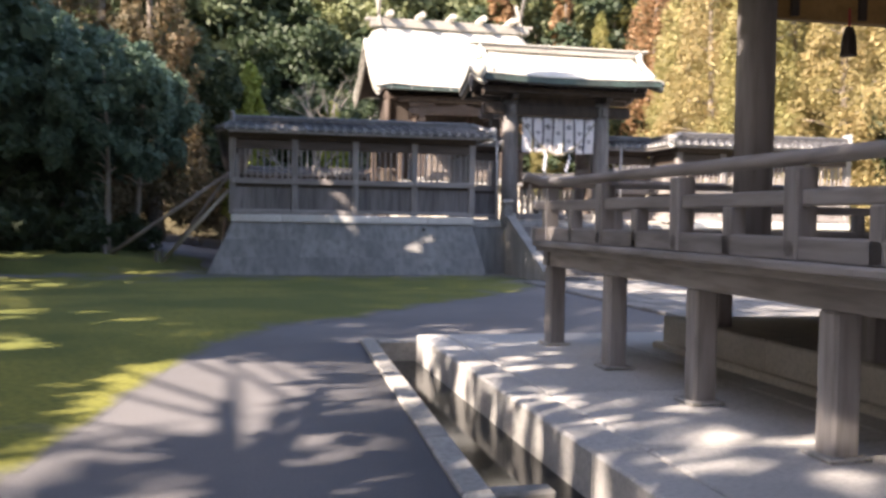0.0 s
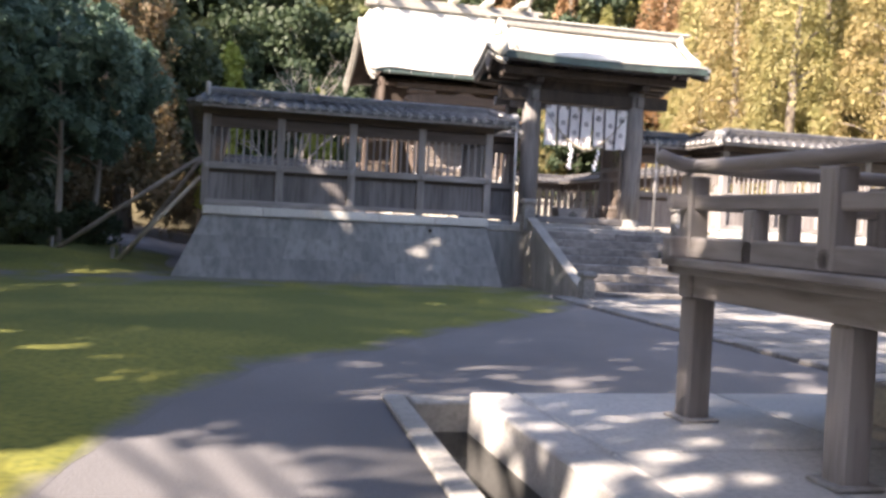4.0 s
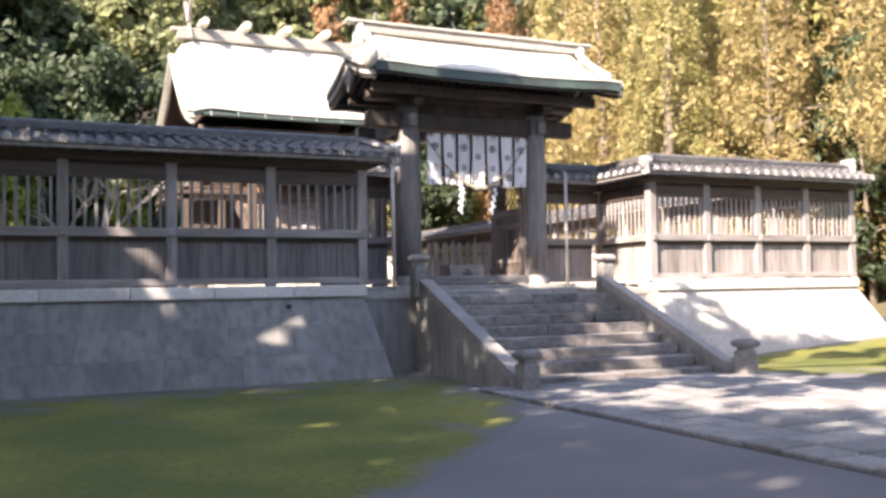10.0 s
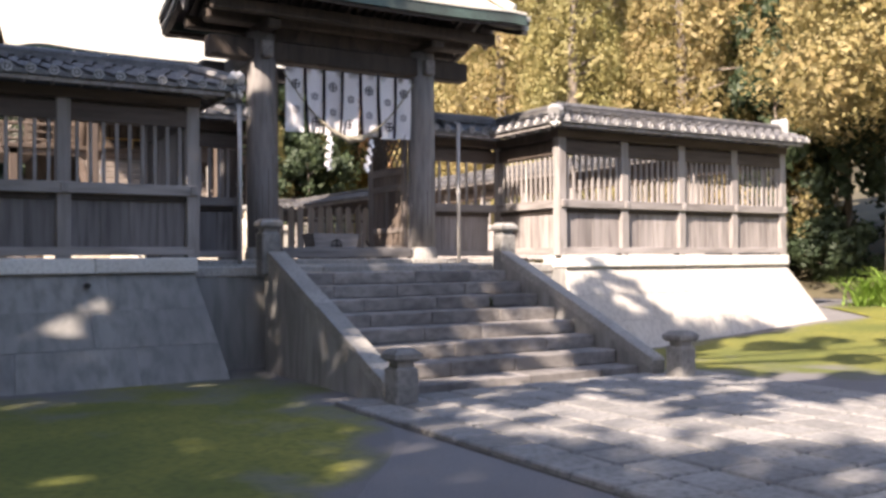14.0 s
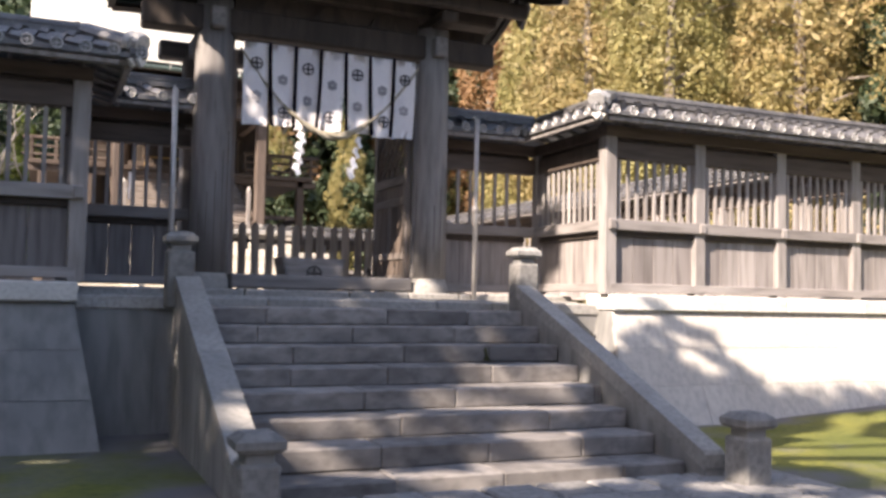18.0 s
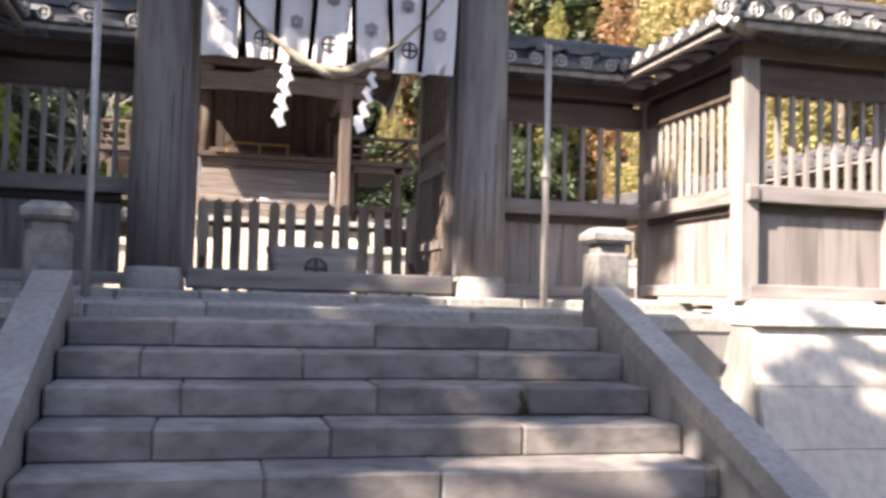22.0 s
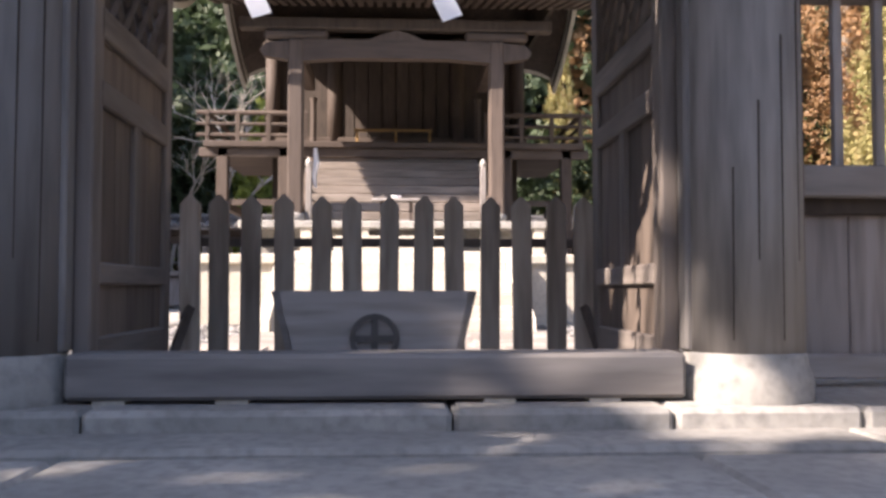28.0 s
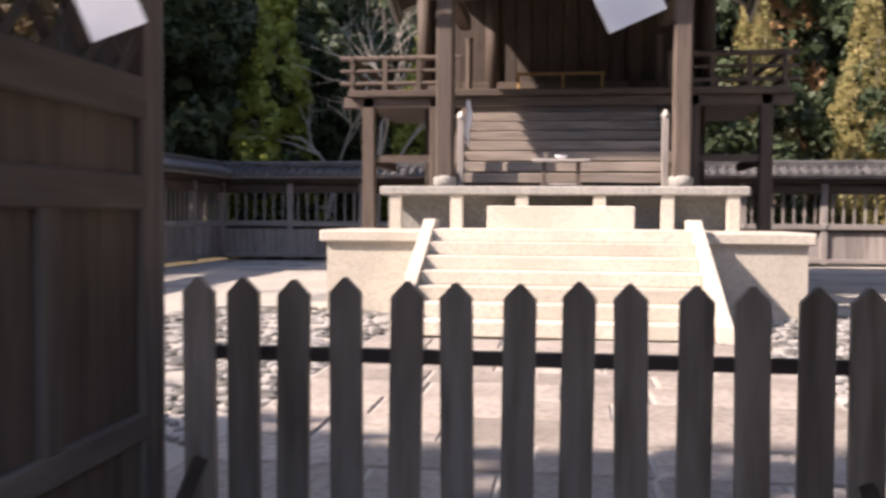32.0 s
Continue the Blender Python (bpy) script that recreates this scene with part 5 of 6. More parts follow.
        part("ridge_log", Geo().tube([(x, yr - 0.72, zr + 0.45), (x, yr - 0.4, zr + 0.45), (x, yr + 0.4, zr + 0.45), (x, yr + 0.72, zr + 0.45)], [0.13, 0.16, 0.16, 0.13], 12), COPPER, h)


def make_hall_stairs():
    t = thing("hall_stairs", (HX, 14.8, SLAB_Z), "sunlit pale stone stairs with sloping cheeks before the hall", "stairs")
    n, y0, y1, z1 = 7, 13.3, 15.55, 2.50
    for i in range(n):
        y = y0 + (y1 - y0) * i / n
        z = SLAB_Z + (z1 - SLAB_Z) * (i + 1) / n
        part("step_stone", Geo().box(HX - 1.56, HX + 1.56, y, y1 + 0.3, z - 0.155, z, 0.01), STONE_L, t)
    for s in (-1, 1):
        x = HX + s * 1.64
        part("cheek_stone", Geo().prism([(y0 - 0.15, SLAB_Z), (y0 - 0.1, SLAB_Z + 0.16), (y1 - 0.05, z1 + 0.12), (y1 + 0.3, z1 + 0.12), (y1 + 0.3, SLAB_Z)], "x", x - 0.075, x + 0.075), STONE_L, t)
        part("flank_slab", Geo().box(*sorted((HX + s * 1.72, HX + s * 3.08)), y1 - 0.05, PF_Y - 0.4, z1 - 0.18, z1 - 0.03, 0.02), STONE_L, t)
        part("flank_wall", Geo().box(*sorted((HX + s * 1.72, HX + s * 3.0)), y1 + 0.03, PF_Y - 0.42, SLAB_Z - 0.04, z1 - 0.18), STONE_L, t)
    part("landing", Geo().box(HX - 1.71, HX + 1.71, y1 - 0.02, PF_Y - 0.42, SLAB_Z - 0.04, z1 - 0.02, 0.01), STONE_L, t)
    part("upper_step", Geo().box(HX - 1.0, HX + 1.0, PF_Y - 1.1, PF_Y - 0.42, z1 - 0.02, z1 + 0.30, 0.015), STONE_L, t, "pale single step block")
    b = thing("offering_table", (HX, 18.0, 3.09), "low grey wooden offering table on the porch", "table")
    part("tabletop", Geo().box(HX - 0.42, HX + 0.42, 17.5, 17.85, 3.46, 3.50, 0.008), WOOD_H, b)
    for x in (-0.25, 0.25):
        part("leg", Geo().box(HX + x - 0.03, HX + x + 0.03, 17.62, 17.72, 3.09, 3.46), BROWN, b)
    part("dish", Geo().tube([(HX, 17.68, 3.5), (HX, 17.68, 3.53), (HX, 17.68, 3.56)], [0.05, 0.09, 0.1], 10), PAPER, b, "small white offering dish")
    part("foot_bar", Geo().box(HX - 0.3, HX + 0.3, 17.64, 17.70, 3.12, 3.15), WOOD_H, b)


def make_court_path():
    """Uneven slabs laid in crooked courses between gate and hall stairs."""
    q = random.Random(8)
    bed = solid("court_path", Geo().box(HX - 1.86, HX + 1.9, 7.0, 13.05, SLAB_Z - 0.1, SLAB_Z + 0.003), COURT, "uneven warm grey stone path across the inner court", "path", kind="structure")
    y = 7.02
    while y < 12.9:
        d = min(q.uniform(0.42, 0.75), 13.03 - y)
        x = HX - 1.84
        while x < HX + 1.7:
            w = q.uniform(0.5, 1.05)
            w = HX + 1.88 - x if x + w > HX + 1.5 else w
            e = [q.uniform(0.0, 0.012) for _ in range(8)]
            z = SLAB_Z + 0.016 + q.uniform(-0.004, 0.004)
            rim = [(x + e[0], y + e[1]), (x + w - e[2], y + e[3]), (x + w - e[4], y + d - e[5]), (x + e[6], y + d - e[7])]
            c = (x + w / 2, y + d / 2)
            top = [(a + (c[0] - a) * 0.03, b + (c[1] - b) * 0.04, z) for a, b in rim]
            part("path_stone", Geo().add([(a, b, z - 0.05) for a, b in rim] + [(a, b, z - 0.012) for a, b in rim] + top, [(k + i, k + (i + 1) % 4, k + 4 + (i + 1) % 4, k + 4 + i) for k in (0, 4) for i in range(4)] + [(8, 9, 10, 11)]), COURT_STONE, bed)
            x += w + 0.012
        y += d + 0.012


make_hall()
make_court_path()
make_hall_stairs()


# ---- the stage in the forecourt ----
SX, SY = -6.07, -10.95            # corner of its veranda


def make_stage():
    x1, y0 = 6.2, -24.0
    bed = paved("stage_plinth", -6.86, 7.3, -25.0, -10.12, 0.12, 8, 8, CONCRETE, "raised pale stone paving around the stage", "paving", thick=0.45, gap=0.01)
    for j in range(8):
        a = -25.0 + 14.88 * j / 8
        part("kerb_stone", Geo().box(-7.21, -6.875, a + 0.004, a + 1.852, -0.34, 0.122 + rng.uniform(-0.004, 0.004), 0.018), CONCRETE, bed)
    s = thing("stage", (0, -17, 0.12), "open timber stage on posts with railed veranda and tiled hip roof", "stage")
    zt = 1.27
    part("floor_frame", Geo().box(SX + 0.25, x1 - 0.25, y0 + 0.25, SY - 0.25, zt - 0.10, zt - 0.03), BROWN_H, s)
    n = 24
    for j in range(n):                      # veranda boards, end on to the edge
        a = y0 + (SY - y0) * j / n
        part("deck_board", Geo().box(SX + 0.235, SX + 1.3, a + 0.004, a + (SY - y0) / n - 0.004, zt - 0.055, zt, 0.006), WOOD_H, s)
    for j in range(20):
        a = SX + 1.3 + (x1 - SX - 1.3) * j / 20
        part("deck_board", Geo().box(a + 0.004, a + (x1 - SX - 1.3) / 20 - 0.004, SY - 1.3, SY - 0.235, zt - 0.055, zt, 0.006), WOOD_Y, s)
    for j in range(4):                      # broad planks along the veranda's rim
        a, b = y0 + (SY - y0) * j / 4, y0 + (SY - y0) * (j + 1) / 4
        part("edge_plank", Geo().box(SX, SX + 0.228, a + 0.002, b - 0.002, zt - 0.058, zt - 0.001 + rng.uniform(-0.004, 0.003), 0.012), WOOD_Y, s)
        a, b = SX + 0.232 + (x1 - SX - 0.232) * j / 4, SX + 0.232 + (x1 - SX - 0.232) * (j + 1) / 4
        part("edge_plank", Geo().box(a + 0.002, b - 0.002, SY - 0.228, SY, zt - 0.058, zt - 0.001 + rng.uniform(-0.004, 0.003), 0.012), WOOD_H, s)
    part("stage_floor", Geo().box(SX + 1.3, x1, y0, SY - 1.3, zt - 0.05, zt + 0.02), WOOD_H, s)
    part("edge_fascia", Geo().box(SX + 0.04, SX + 0.12, y0, SY - 0.04, zt - 0.11, zt - 0.056, 0.008), WOOD_Y, s)
    part("edge_fascia", Geo().box(SX + 0.04, x1, SY - 0.12, SY - 0.04, zt - 0.11, zt - 0.056, 0.008), WOOD_H, s)
    part("edge_beam", Geo().box(SX + 0.13, SX + 0.29, y0, SY - 0.1, zt - 0.27, zt - 0.06, 0.012), WOOD_Y, s)
    part("edge_beam", Geo().box(SX + 0.10, x1, SY - 0.26, SY - 0.10, zt - 0.27, zt - 0.055, 0.012), WOOD_H, s)
    pm = mesh_of("stilt", Geo().box(-0.092, 0.092, -0.092, 0.092, 0, zt - 0.27 - 0.12, 0.02), WOOD)
    fm = mesh_of("stilt_foot", Geo().box(-0.145, 0.145, -0.145, 0.145, 0, 0.03, 0.01), STONE)
    for i in range(8):
        piece("stilt", pm, s, (SX + 0.24, SY - 0.14 - i * 1.66, 0.12))
        piece("stilt_foot", fm, s, (SX + 0.24, SY - 0.14 - i * 1.66, 0.12))
    for i in range(1, 7):
        piece("stilt", pm, s, (SX + 0.18 + i * 1.9, SY - 0.2, 0.12))
        piece("stilt_foot", fm, s, (SX + 0.18 + i * 1.9, SY - 0.2, 0.12))
    for i in range(6):
        piece("stilt", pm, s, (SX + 1.5, SY - 1.5 - i * 2.3, 0.12))
    part("core_footing", Geo().box(SX + 1.27, x1 - 0.6, y0, SY - 0.46, 0.1, 0.19, 0.015), STONE_L, s)
    for k in range(6):
        b = SY - 0.54 - k * 2.0
        part("core_stone", Geo().box(SX + 1.35, SX + 1.75, b - 1.99, b, 0.18, 0.47, 0.02), STONE_L, s)
    part("core_fill", Geo().box(SX + 1.74, x1 - 0.7, y0, SY - 0.56, 0.18, 0.46, 0.02), STONE_L, s)
    # railing
    xr, yr = SX + 0.16, SY - 0.16
    part("foot_rail", Geo().box(xr - 0.06, xr + 0.06, y0, yr, zt, zt + 0.15, 0.012), WOOD_Y, s)
    part("foot_rail", Geo().box(xr - 0.2, x1, yr - 0.06, yr + 0.06, zt, zt + 0.15, 0.012), WOOD_H, s)
    part("middle_rail", Geo().box(xr - 0.04, xr + 0.04, y0, yr + 0.16, zt + 0.34, zt + 0.44, 0.012), WOOD_Y, s)
    part("middle_rail", Geo().box(xr - 0.2, x1, yr - 0.04, yr + 0.04, zt + 0.34, zt + 0.44, 0.012), WOOD_H, s)
    part("hand_rail", Geo().tube([(xr, y0, zt + 0.64), (xr, yr - 0.5, zt + 0.64), (xr, yr + 0.1, zt + 0.65), (xr, yr + 0.24, zt + 0.69)], 0.05, 10), WOOD_Y, s, "round upswept handrail", smooth=True)
    part("hand_rail", Geo().tube([(xr - 0.29, yr, zt + 0.71), (xr - 0.12, yr, zt + 0.655), (xr + 0.5, yr, zt + 0.64), (x1, yr, zt + 0.64)], 0.05, 10), WOOD_H, s, "round upswept handrail", smooth=True)
    rp = mesh_of("rail_post", Geo().box(-0.075, 0.075, -0.075, 0.075, 0, 0.58, 0.012), WOOD)
    rs = mesh_of("rail_stub", Geo().box(-0.06, 0.06, -0.06, 0.06, 0, 0.34, 0.01), WOOD)
    bossm = mesh_of("iron_boss", Geo().tube([(-0.075, 0, 0), (-0.06, 0, 0)], 0.055, 8), IRON)
    for i in range(8):
        piece("rail_post", rp, s, (xr, yr - i * 1.55, zt))
        piece("rail_stub", rs, s, (xr, yr - i * 1.55 - 0.775, zt))
        piece("iron_boss", bossm, s, (xr, yr - i * 1.55, zt + 0.075))
    for i in range(1, 8):
        piece("rail_post", rp, s, (xr + i * 1.55, yr, zt))
        piece("rail_stub", rs, s, (xr + i * 1.55 - 0.775, yr, zt))
    # columns, beams, roof
    cm = mesh_of("column", Geo().tube([(0, 0, 0), (0, 0, 3.6)], 0.17, 16), WOOD, smooth=True)
    for x in (-4.82, 4.7):
        for y in (-13.4, -21.5):
            piece("column", cm, s, (x, y, zt))
    part("frieze_board", Geo().box(-4.66, 4.6, -13.46, -13.34, 3.32, 4.25, 0.01), GOLD, s, "ochre boarded frieze")
    for k in range(14):
        xb = -4.5 + k * 0.68
        part("frieze_batten", Geo().box(xb - 0.035, xb + 0.035, -13.50, -13.30, 3.34, 4.25), DARKWOOD, s)
    part("head_beam", Geo().box(-5.2, 5.1, -13.55, -13.25, 4.25, 4.5, 0.02), BROWN_H, s)
    part("head_beam", Geo().box(-4.95, -4.69, -22, -13.2, 4.5, 4.8, 0.02), BROWN, s)
    e, z0, zr = 1.75, 4.75, 8.4
    x0, x2, ya, yb = -4.72 - e, 4.6 + e, -21.5 - e, -13.55 + e
    cx, cy = (x0 + x2) / 2, (ya + yb) / 2
    g = Geo().add([(x0, ya, z0), (x2, ya, z0), (x2, yb, z0), (x0, yb, z0), (cx, cy - 1.2, zr), (cx, cy + 1.2, zr), (x0, ya, z0 - 0.12), (x2, ya, z0 - 0.12), (x2, yb, z0 - 0.12), (x0, yb, z0 - 0.12)],
                  [(0, 1, 4), (1, 2, 5, 4), (2, 3, 5), (3, 0, 4, 5), (9, 8, 7, 6), (0, 6, 7, 1), (1, 7, 8, 2), (2, 8, 9, 3), (3, 9, 6, 0)])
    part("roof", g, TILE, s)
    for i in range(34):
        x = x0 + 0.1 + (x2 - x0 - 0.2) * i / 33
        part("rafter", Geo().box(x - 0.04, x + 0.04, yb - 1.7, yb - 0.04, z0 - 0.24, z0 - 0.13), GOLD, s)
    part("eave_lining", Geo().box(x0 + 0.06, x2 - 0.06, yb - 1.7, yb - 0.1, z0 - 0.135, z0 - 0.125), GOLD, s)
    for xk in (-4.0, -3.5, -2.2, -1.7):
        t = thing("tassel", (xk, -13.7, 3.1), "red and dark hanging cloth tassel under the stage frieze", "tassel", "stage tassels")
        part("cord", Geo().tube([(xk, -13.55, 3.42), (xk, -13.55, 3.24)], 0.012, 5), RED, t)
        part("tuft", Geo().tube([(xk, -13.55, 3.26), (xk, -13.55, 3.18), (xk, -13.55, 3.0)], [0.03, 0.06, 0.075], 8), DARKWOOD, t)
    for i in range(30):
        y = ya + 0.1 + (yb - ya - 0.2) * i / 29
        part("rafter", Geo().box(x0 + 0.04, x0 + 1.7, y - 0.04, y + 0.04, z0 - 0.24, z0 - 0.13), GOLD, s)


make_stage()


def make_gutter():
    """A stone-lined gutter along the stage."""
    g = thing("stone_gutter", (-7.8, -15, 0), "narrow stone-lined gutter with dark water", "gutter", kind="structure")
    L = 12
    for i in range(L):
        a = -25 + 15.27 * i / L
        k = Geo().box(-7.83, -7.65, a + 0.004, a + 15.27 / L - 0.004, -0.03, 0.035 + rng.uniform(-0.005, 0.005), 0.012)
        k.v = [(x - 0.045 * (-9.73 - y), y, z) for x, y, z in k.v]
        part("kerb_stone", k, STONE, g)
    wall = Geo().box(-7.82, -7.655, -25.0, -9.74, -0.40, -0.034)
    wall.v = [(x - 0.045 * (-9.73 - y), y, z) for x, y, z in wall.v]
    part("channel_wall", wall, WET, g, "wet dark channel wall")
    for i in range(9):
        a = -7.645 + 14.9 * i / 9
        part("kerb_stone", Geo().box(a + 0.003, a + 14.9 / 9 - 0.003, -10.11, -9.8, -0.34, 0.035 + rng.uniform(-0.005, 0.005), 0.012), STONE, g)
    bed = Geo().box(-7.64, -7.215, -24.9, -10.12, -0.40, -0.30)
    bed.v = [(x - (0.045 * (-9.73 - y) if x < -7.5 else 0), y, z) for x, y, z in bed.v]
    part("channel_bed", bed, WET, g)
    wat = Geo().box(-7.645, -7.212, -24.9, -10.115, -0.299, -0.19)
    wat.v = [(x - (0.045 * (-9.73 - y) if x < -7.5 else 0), y, z) for x, y, z in wat.v]
    part("water", wat, WATER, g, "still dark water")
    part("sluice_stone", Geo().box(-7.93, -7.5, -15.9, -15.75, -0.2, -0.04, 0.02), STONE, g, "small stone across the gutter")


make_gutter()


# ---- props against the left wall ----
for x0, y0, x1, y1, z1, m in ((-12.7, 6.0, -9.5, 4.35, 2.62, WOOD), (-11.3, 5.4, -9.5, 4.15, 2.15, STONE_L), (-11.3, 7.4, -9.5, 5.2, 2.6, WOOD)):
    z0 = ground_height(x0, y0)
    b = thing("timber_prop", (x0, y0, z0), "slanting grey timber prop bracing the wall end", "prop", "props of the wall")
    part("pole", Geo().tube([(x0, y0, z0), (x1, y1, z1)], [0.055, 0.045], 8), m, b, smooth=True)
    part("foot_stake", Geo().tube([(x0 - 0.1, y0, z0 - 0.05), (x0 - 0.1, y0, z0 + 0.3)], 0.05, 6), WOOD, b)


# ---- trees ----
def leaf_cloud(seed, spots, size, count, flat=0.5, droop=0.0, aspect=1.8, plume=0.85):
    """Leaves scattered over clumps: each spot is (x, y, z, radius)."""
    r = np.random.default_rng(seed)
    vs, fs = [], []
    vol = np.array([s[3] ** 2 for s in spots])
    pick = r.choice(len(spots), count, p=vol / vol.sum())
    d = r.normal(size=(count, 3))
    d /= np.linalg.norm(d, axis=1)[:, None]
    rad = r.uniform(0.55, 1.05, count) ** 0.6
    c = np.array([s[:3] for s in spots])[pick] + d * (np.array([s[3] for s in spots])[pick] * rad)[:, None] * np.array([1, 1, plume])
    nrm = d + r.normal(size=(count, 3)) * flat
    nrm /= np.linalg.norm(nrm, axis=1)[:, None]
    u = np.cross(nrm, r.normal(size=(count, 3)))
    u /= np.linalg.norm(u, axis=1)[:, None]
    u[:, 2] -= droop
    w = np.cross(nrm, u)
    s = size * r.uniform(0.6, 1.3, count)[:, None]
    a, b = u * s * aspect * 0.5, w * s * 0.5
    quad = np.stack([c - a, c + b * 0.9, c + a, c - b * 0.9], 1).reshape(-1, 3)
    return quad, count


def billowed(seed, billows, size, count, rough=0.3, stretch=1.0, droop=0.3, aspect=1.7, flat=0.35, shell=0.93):
    """Leaves laid over soft lobed billows, each (x, y, z, radius); leaves face outwards and hang a little."""
    r = np.random.default_rng(seed)
    b = np.array(billows)
    k = r.choice(len(b), count, p=b[:, 3] ** 2 / (b[:, 3] ** 2).sum())
    d = r.normal(size=(count, 3))
    d /= np.linalg.norm(d, axis=1)[:, None]
    out = np.concatenate([b[k, :2], np.full((count, 1), 0.25)], 1)
    out /= np.linalg.norm(out, axis=1)[:, None] + 1e-6
    back = np.einsum("ij,ij->i", d, out) < -0.25
    d[back] *= -1
    lobes, slope = np.zeros(count), np.zeros((count, 3))
    for _ in range(7):
        f, ph = r.normal(size=3) * r.uniform(2.2, 5.5), r.uniform(0, 6.28, len(b))
        w = d @ f + ph[k]
        lobes += np.sin(w) / 7
        slope += np.cos(w)[:, None] * f / 7
    slope -= np.einsum("ij,ij->i", slope, d)[:, None] * d
    rad = b[k, 3] * (shell + rough * 1.9 * lobes + r.normal(size=count) * 0.05)
    c = b[k, :3] + d * rad[:, None] * np.array([1, 1, stretch])
    nrm = d - rough * 1.1 * slope + r.normal(size=(count, 3)) * flat
    nrm /= np.linalg.norm(nrm, axis=1)[:, None]
    u = np.cross(nrm, r.normal(size=(count, 3)))
    u /= np.linalg.norm(u, axis=1)[:, None]
    u[:, 2] -= droop
    u -= np.einsum("ij,ij->i", u, nrm)[:, None] * nrm
    u /= np.linalg.norm(u, axis=1)[:, None]
    w = np.cross(nrm, u)
    q = size * r.uniform(0.6, 1.3, count)[:, None]
    a, e = u * q * aspect * 0.5, w * q * 0.5
    return np.stack([c - a, c + e, c + a, c - e], 1).reshape(-1, 3), count


def leaf_mesh(name, quad, count, mat):
    me = bpy.data.meshes.new(name)
    me.vertices.add(len(quad))
    me.vertices.foreach_set("co", quad.astype(np.float32).ravel())
    me.loops.add(count * 4)
    me.loops.foreach_set("vertex_index", np.arange(count * 4, dtype=np.int32))
    me.polygons.add(count)
    me.polygons.foreach_set("loop_start", np.arange(0, count * 4, 4, dtype=np.int32))
    me.update()
    me.validate()
    me.materials.append(mat)
    return me


def trunk_mesh(seed, height, r0, mat, limbs, lean=0.3, limb_len=0.13, bare=0.35):
    r = random.Random(seed)
    g = Geo()
    pts, rad = [], []
    for i in range(8):
        t = i / 7
        pts.append((lean * math.sin(t * 2 + seed), lean * math.cos(t * 2.4 + seed) - lean, -0.3 + (height + 0.3) * t))
        rad.append(r0 * (1.25 if i == 0 else 1 - 0.85 * t))
    g.tube(pts, rad, 9)
    for k in range(limbs):
        t = r.uniform(bare, 0.95)
        i = min(6, int(t * 7))
        p = Vector(pts[i]).lerp(Vector(pts[i + 1]), t * 7 - i)
        a = r.uniform(0, math.tau)
        ln = height * limb_len * (1.1 - t) * r.uniform(0.7, 1.3) + 0.5
        q = p + Vector((math.cos(a) * ln, math.sin(a) * ln, ln * r.uniform(0.15, 0.6)))
        g.tube([p, p.lerp(q, 0.5) + Vector((0, 0, ln * 0.08)), q], [r0 * 0.3 * (1.1 - t) + 0.02, r0 * 0.2 * (1.1 - t) + 0.015, 0.012], 5)
    return mesh_of("trunk", g, mat, smooth=True)


def broad_spots(seed, height, low, width, n, fine=0.23):
    r = random.Random(seed)
    out = []
    for k in range(n):
        a, t = r.uniform(0, math.tau), r.random()
        z = low + (height - low) * t
        w = width * math.sin(math.pi * (0.12 + 0.8 * t)) * math.sqrt(r.random()) * r.uniform(0.8, 1.2)
        out.append((math.cos(a) * w, math.sin(a) * w, z, width * r.uniform(fine * 0.7, fine * 1.5)))
    return out


def cone_billows(seed, height, low, width, n, scale=1.0, power=0.8):
    """Billows of a tall cone that hang in uneven columns."""
    r = random.Random(seed)
    out = []
    for k in range(n):
        t = ((k + r.random()) / n) ** 1.15
        w = width * (1 - t) ** power * r.uniform(0.5, 1.0) + 0.05
        a = k * 2.39996 + r.uniform(-0.5, 0.5)
        out.append((math.cos(a) * w, math.sin(a) * w, low + (height - low) * t, scale * (0.28 + 0.42 * (1 - t)) * r.uniform(0.6, 1.3)))
    return out


def crown_billows(seed, height, low, width, n, scale=0.24):
    """Billows of a broad crown, fuller above."""
    r = random.Random(seed)
    out = []
    for k in range(n):
        a, v, q = r.uniform(0, math.tau), r.uniform(-0.75, 1.0), r.uniform(0.55, 1.0)
        w = width * math.sqrt(max(0.0, 1 - v * v)) * q
        out.append((math.cos(a) * w, math.sin(a) * w, (low + height) / 2 + (height - low) * 0.46 * v * q, width * scale * r.uniform(0.6, 1.35)))
    return out


def billow_tree(name, label, trunk, billows, size, count, mat, seed, **kw):
    """A tree whose crown has fine outer leaves over a closer inner layer of broad sprays."""
    t = thing(name, (0, 0, -200), label, "tree")
    o = new("trunk", trunk)
    o.parent = t
    q, c = billowed(seed, billows, size, count, **kw)
    q2, c2 = billowed(seed + 500, billows, size * 2.4, count // 5, **{**kw, "shell": 0.62, "flat": 0.9})
    o = new("crown", leaf_mesh("crown", np.concatenate([q, q2]), c + c2, mat))
    o.parent = t
    return t


def tree_kind(name, label, trunk, spots, size, count, mat, seed, **kw):
    t = thing(name, (0, 0, -200), label, "tree")
    o = new("trunk", trunk)
    o.parent = t
    q, c = leaf_cloud(seed, spots, size, count, **kw)
    o = new("crown", leaf_mesh("crown", q, c, mat))
    o.parent = t
    return t


def plant_trees():
    gold = [(LEAF_GOLD, "tall cypress with golden-green sunlit foliage"), (LEAF_OCHRE, "tall cypress with ochre sunlit foliage"), (LEAF_RUST, "tall cypress turned rusty brown"), (LEAF_OLIVE, "tall cypress with olive-green foliage")]
    kinds = {}
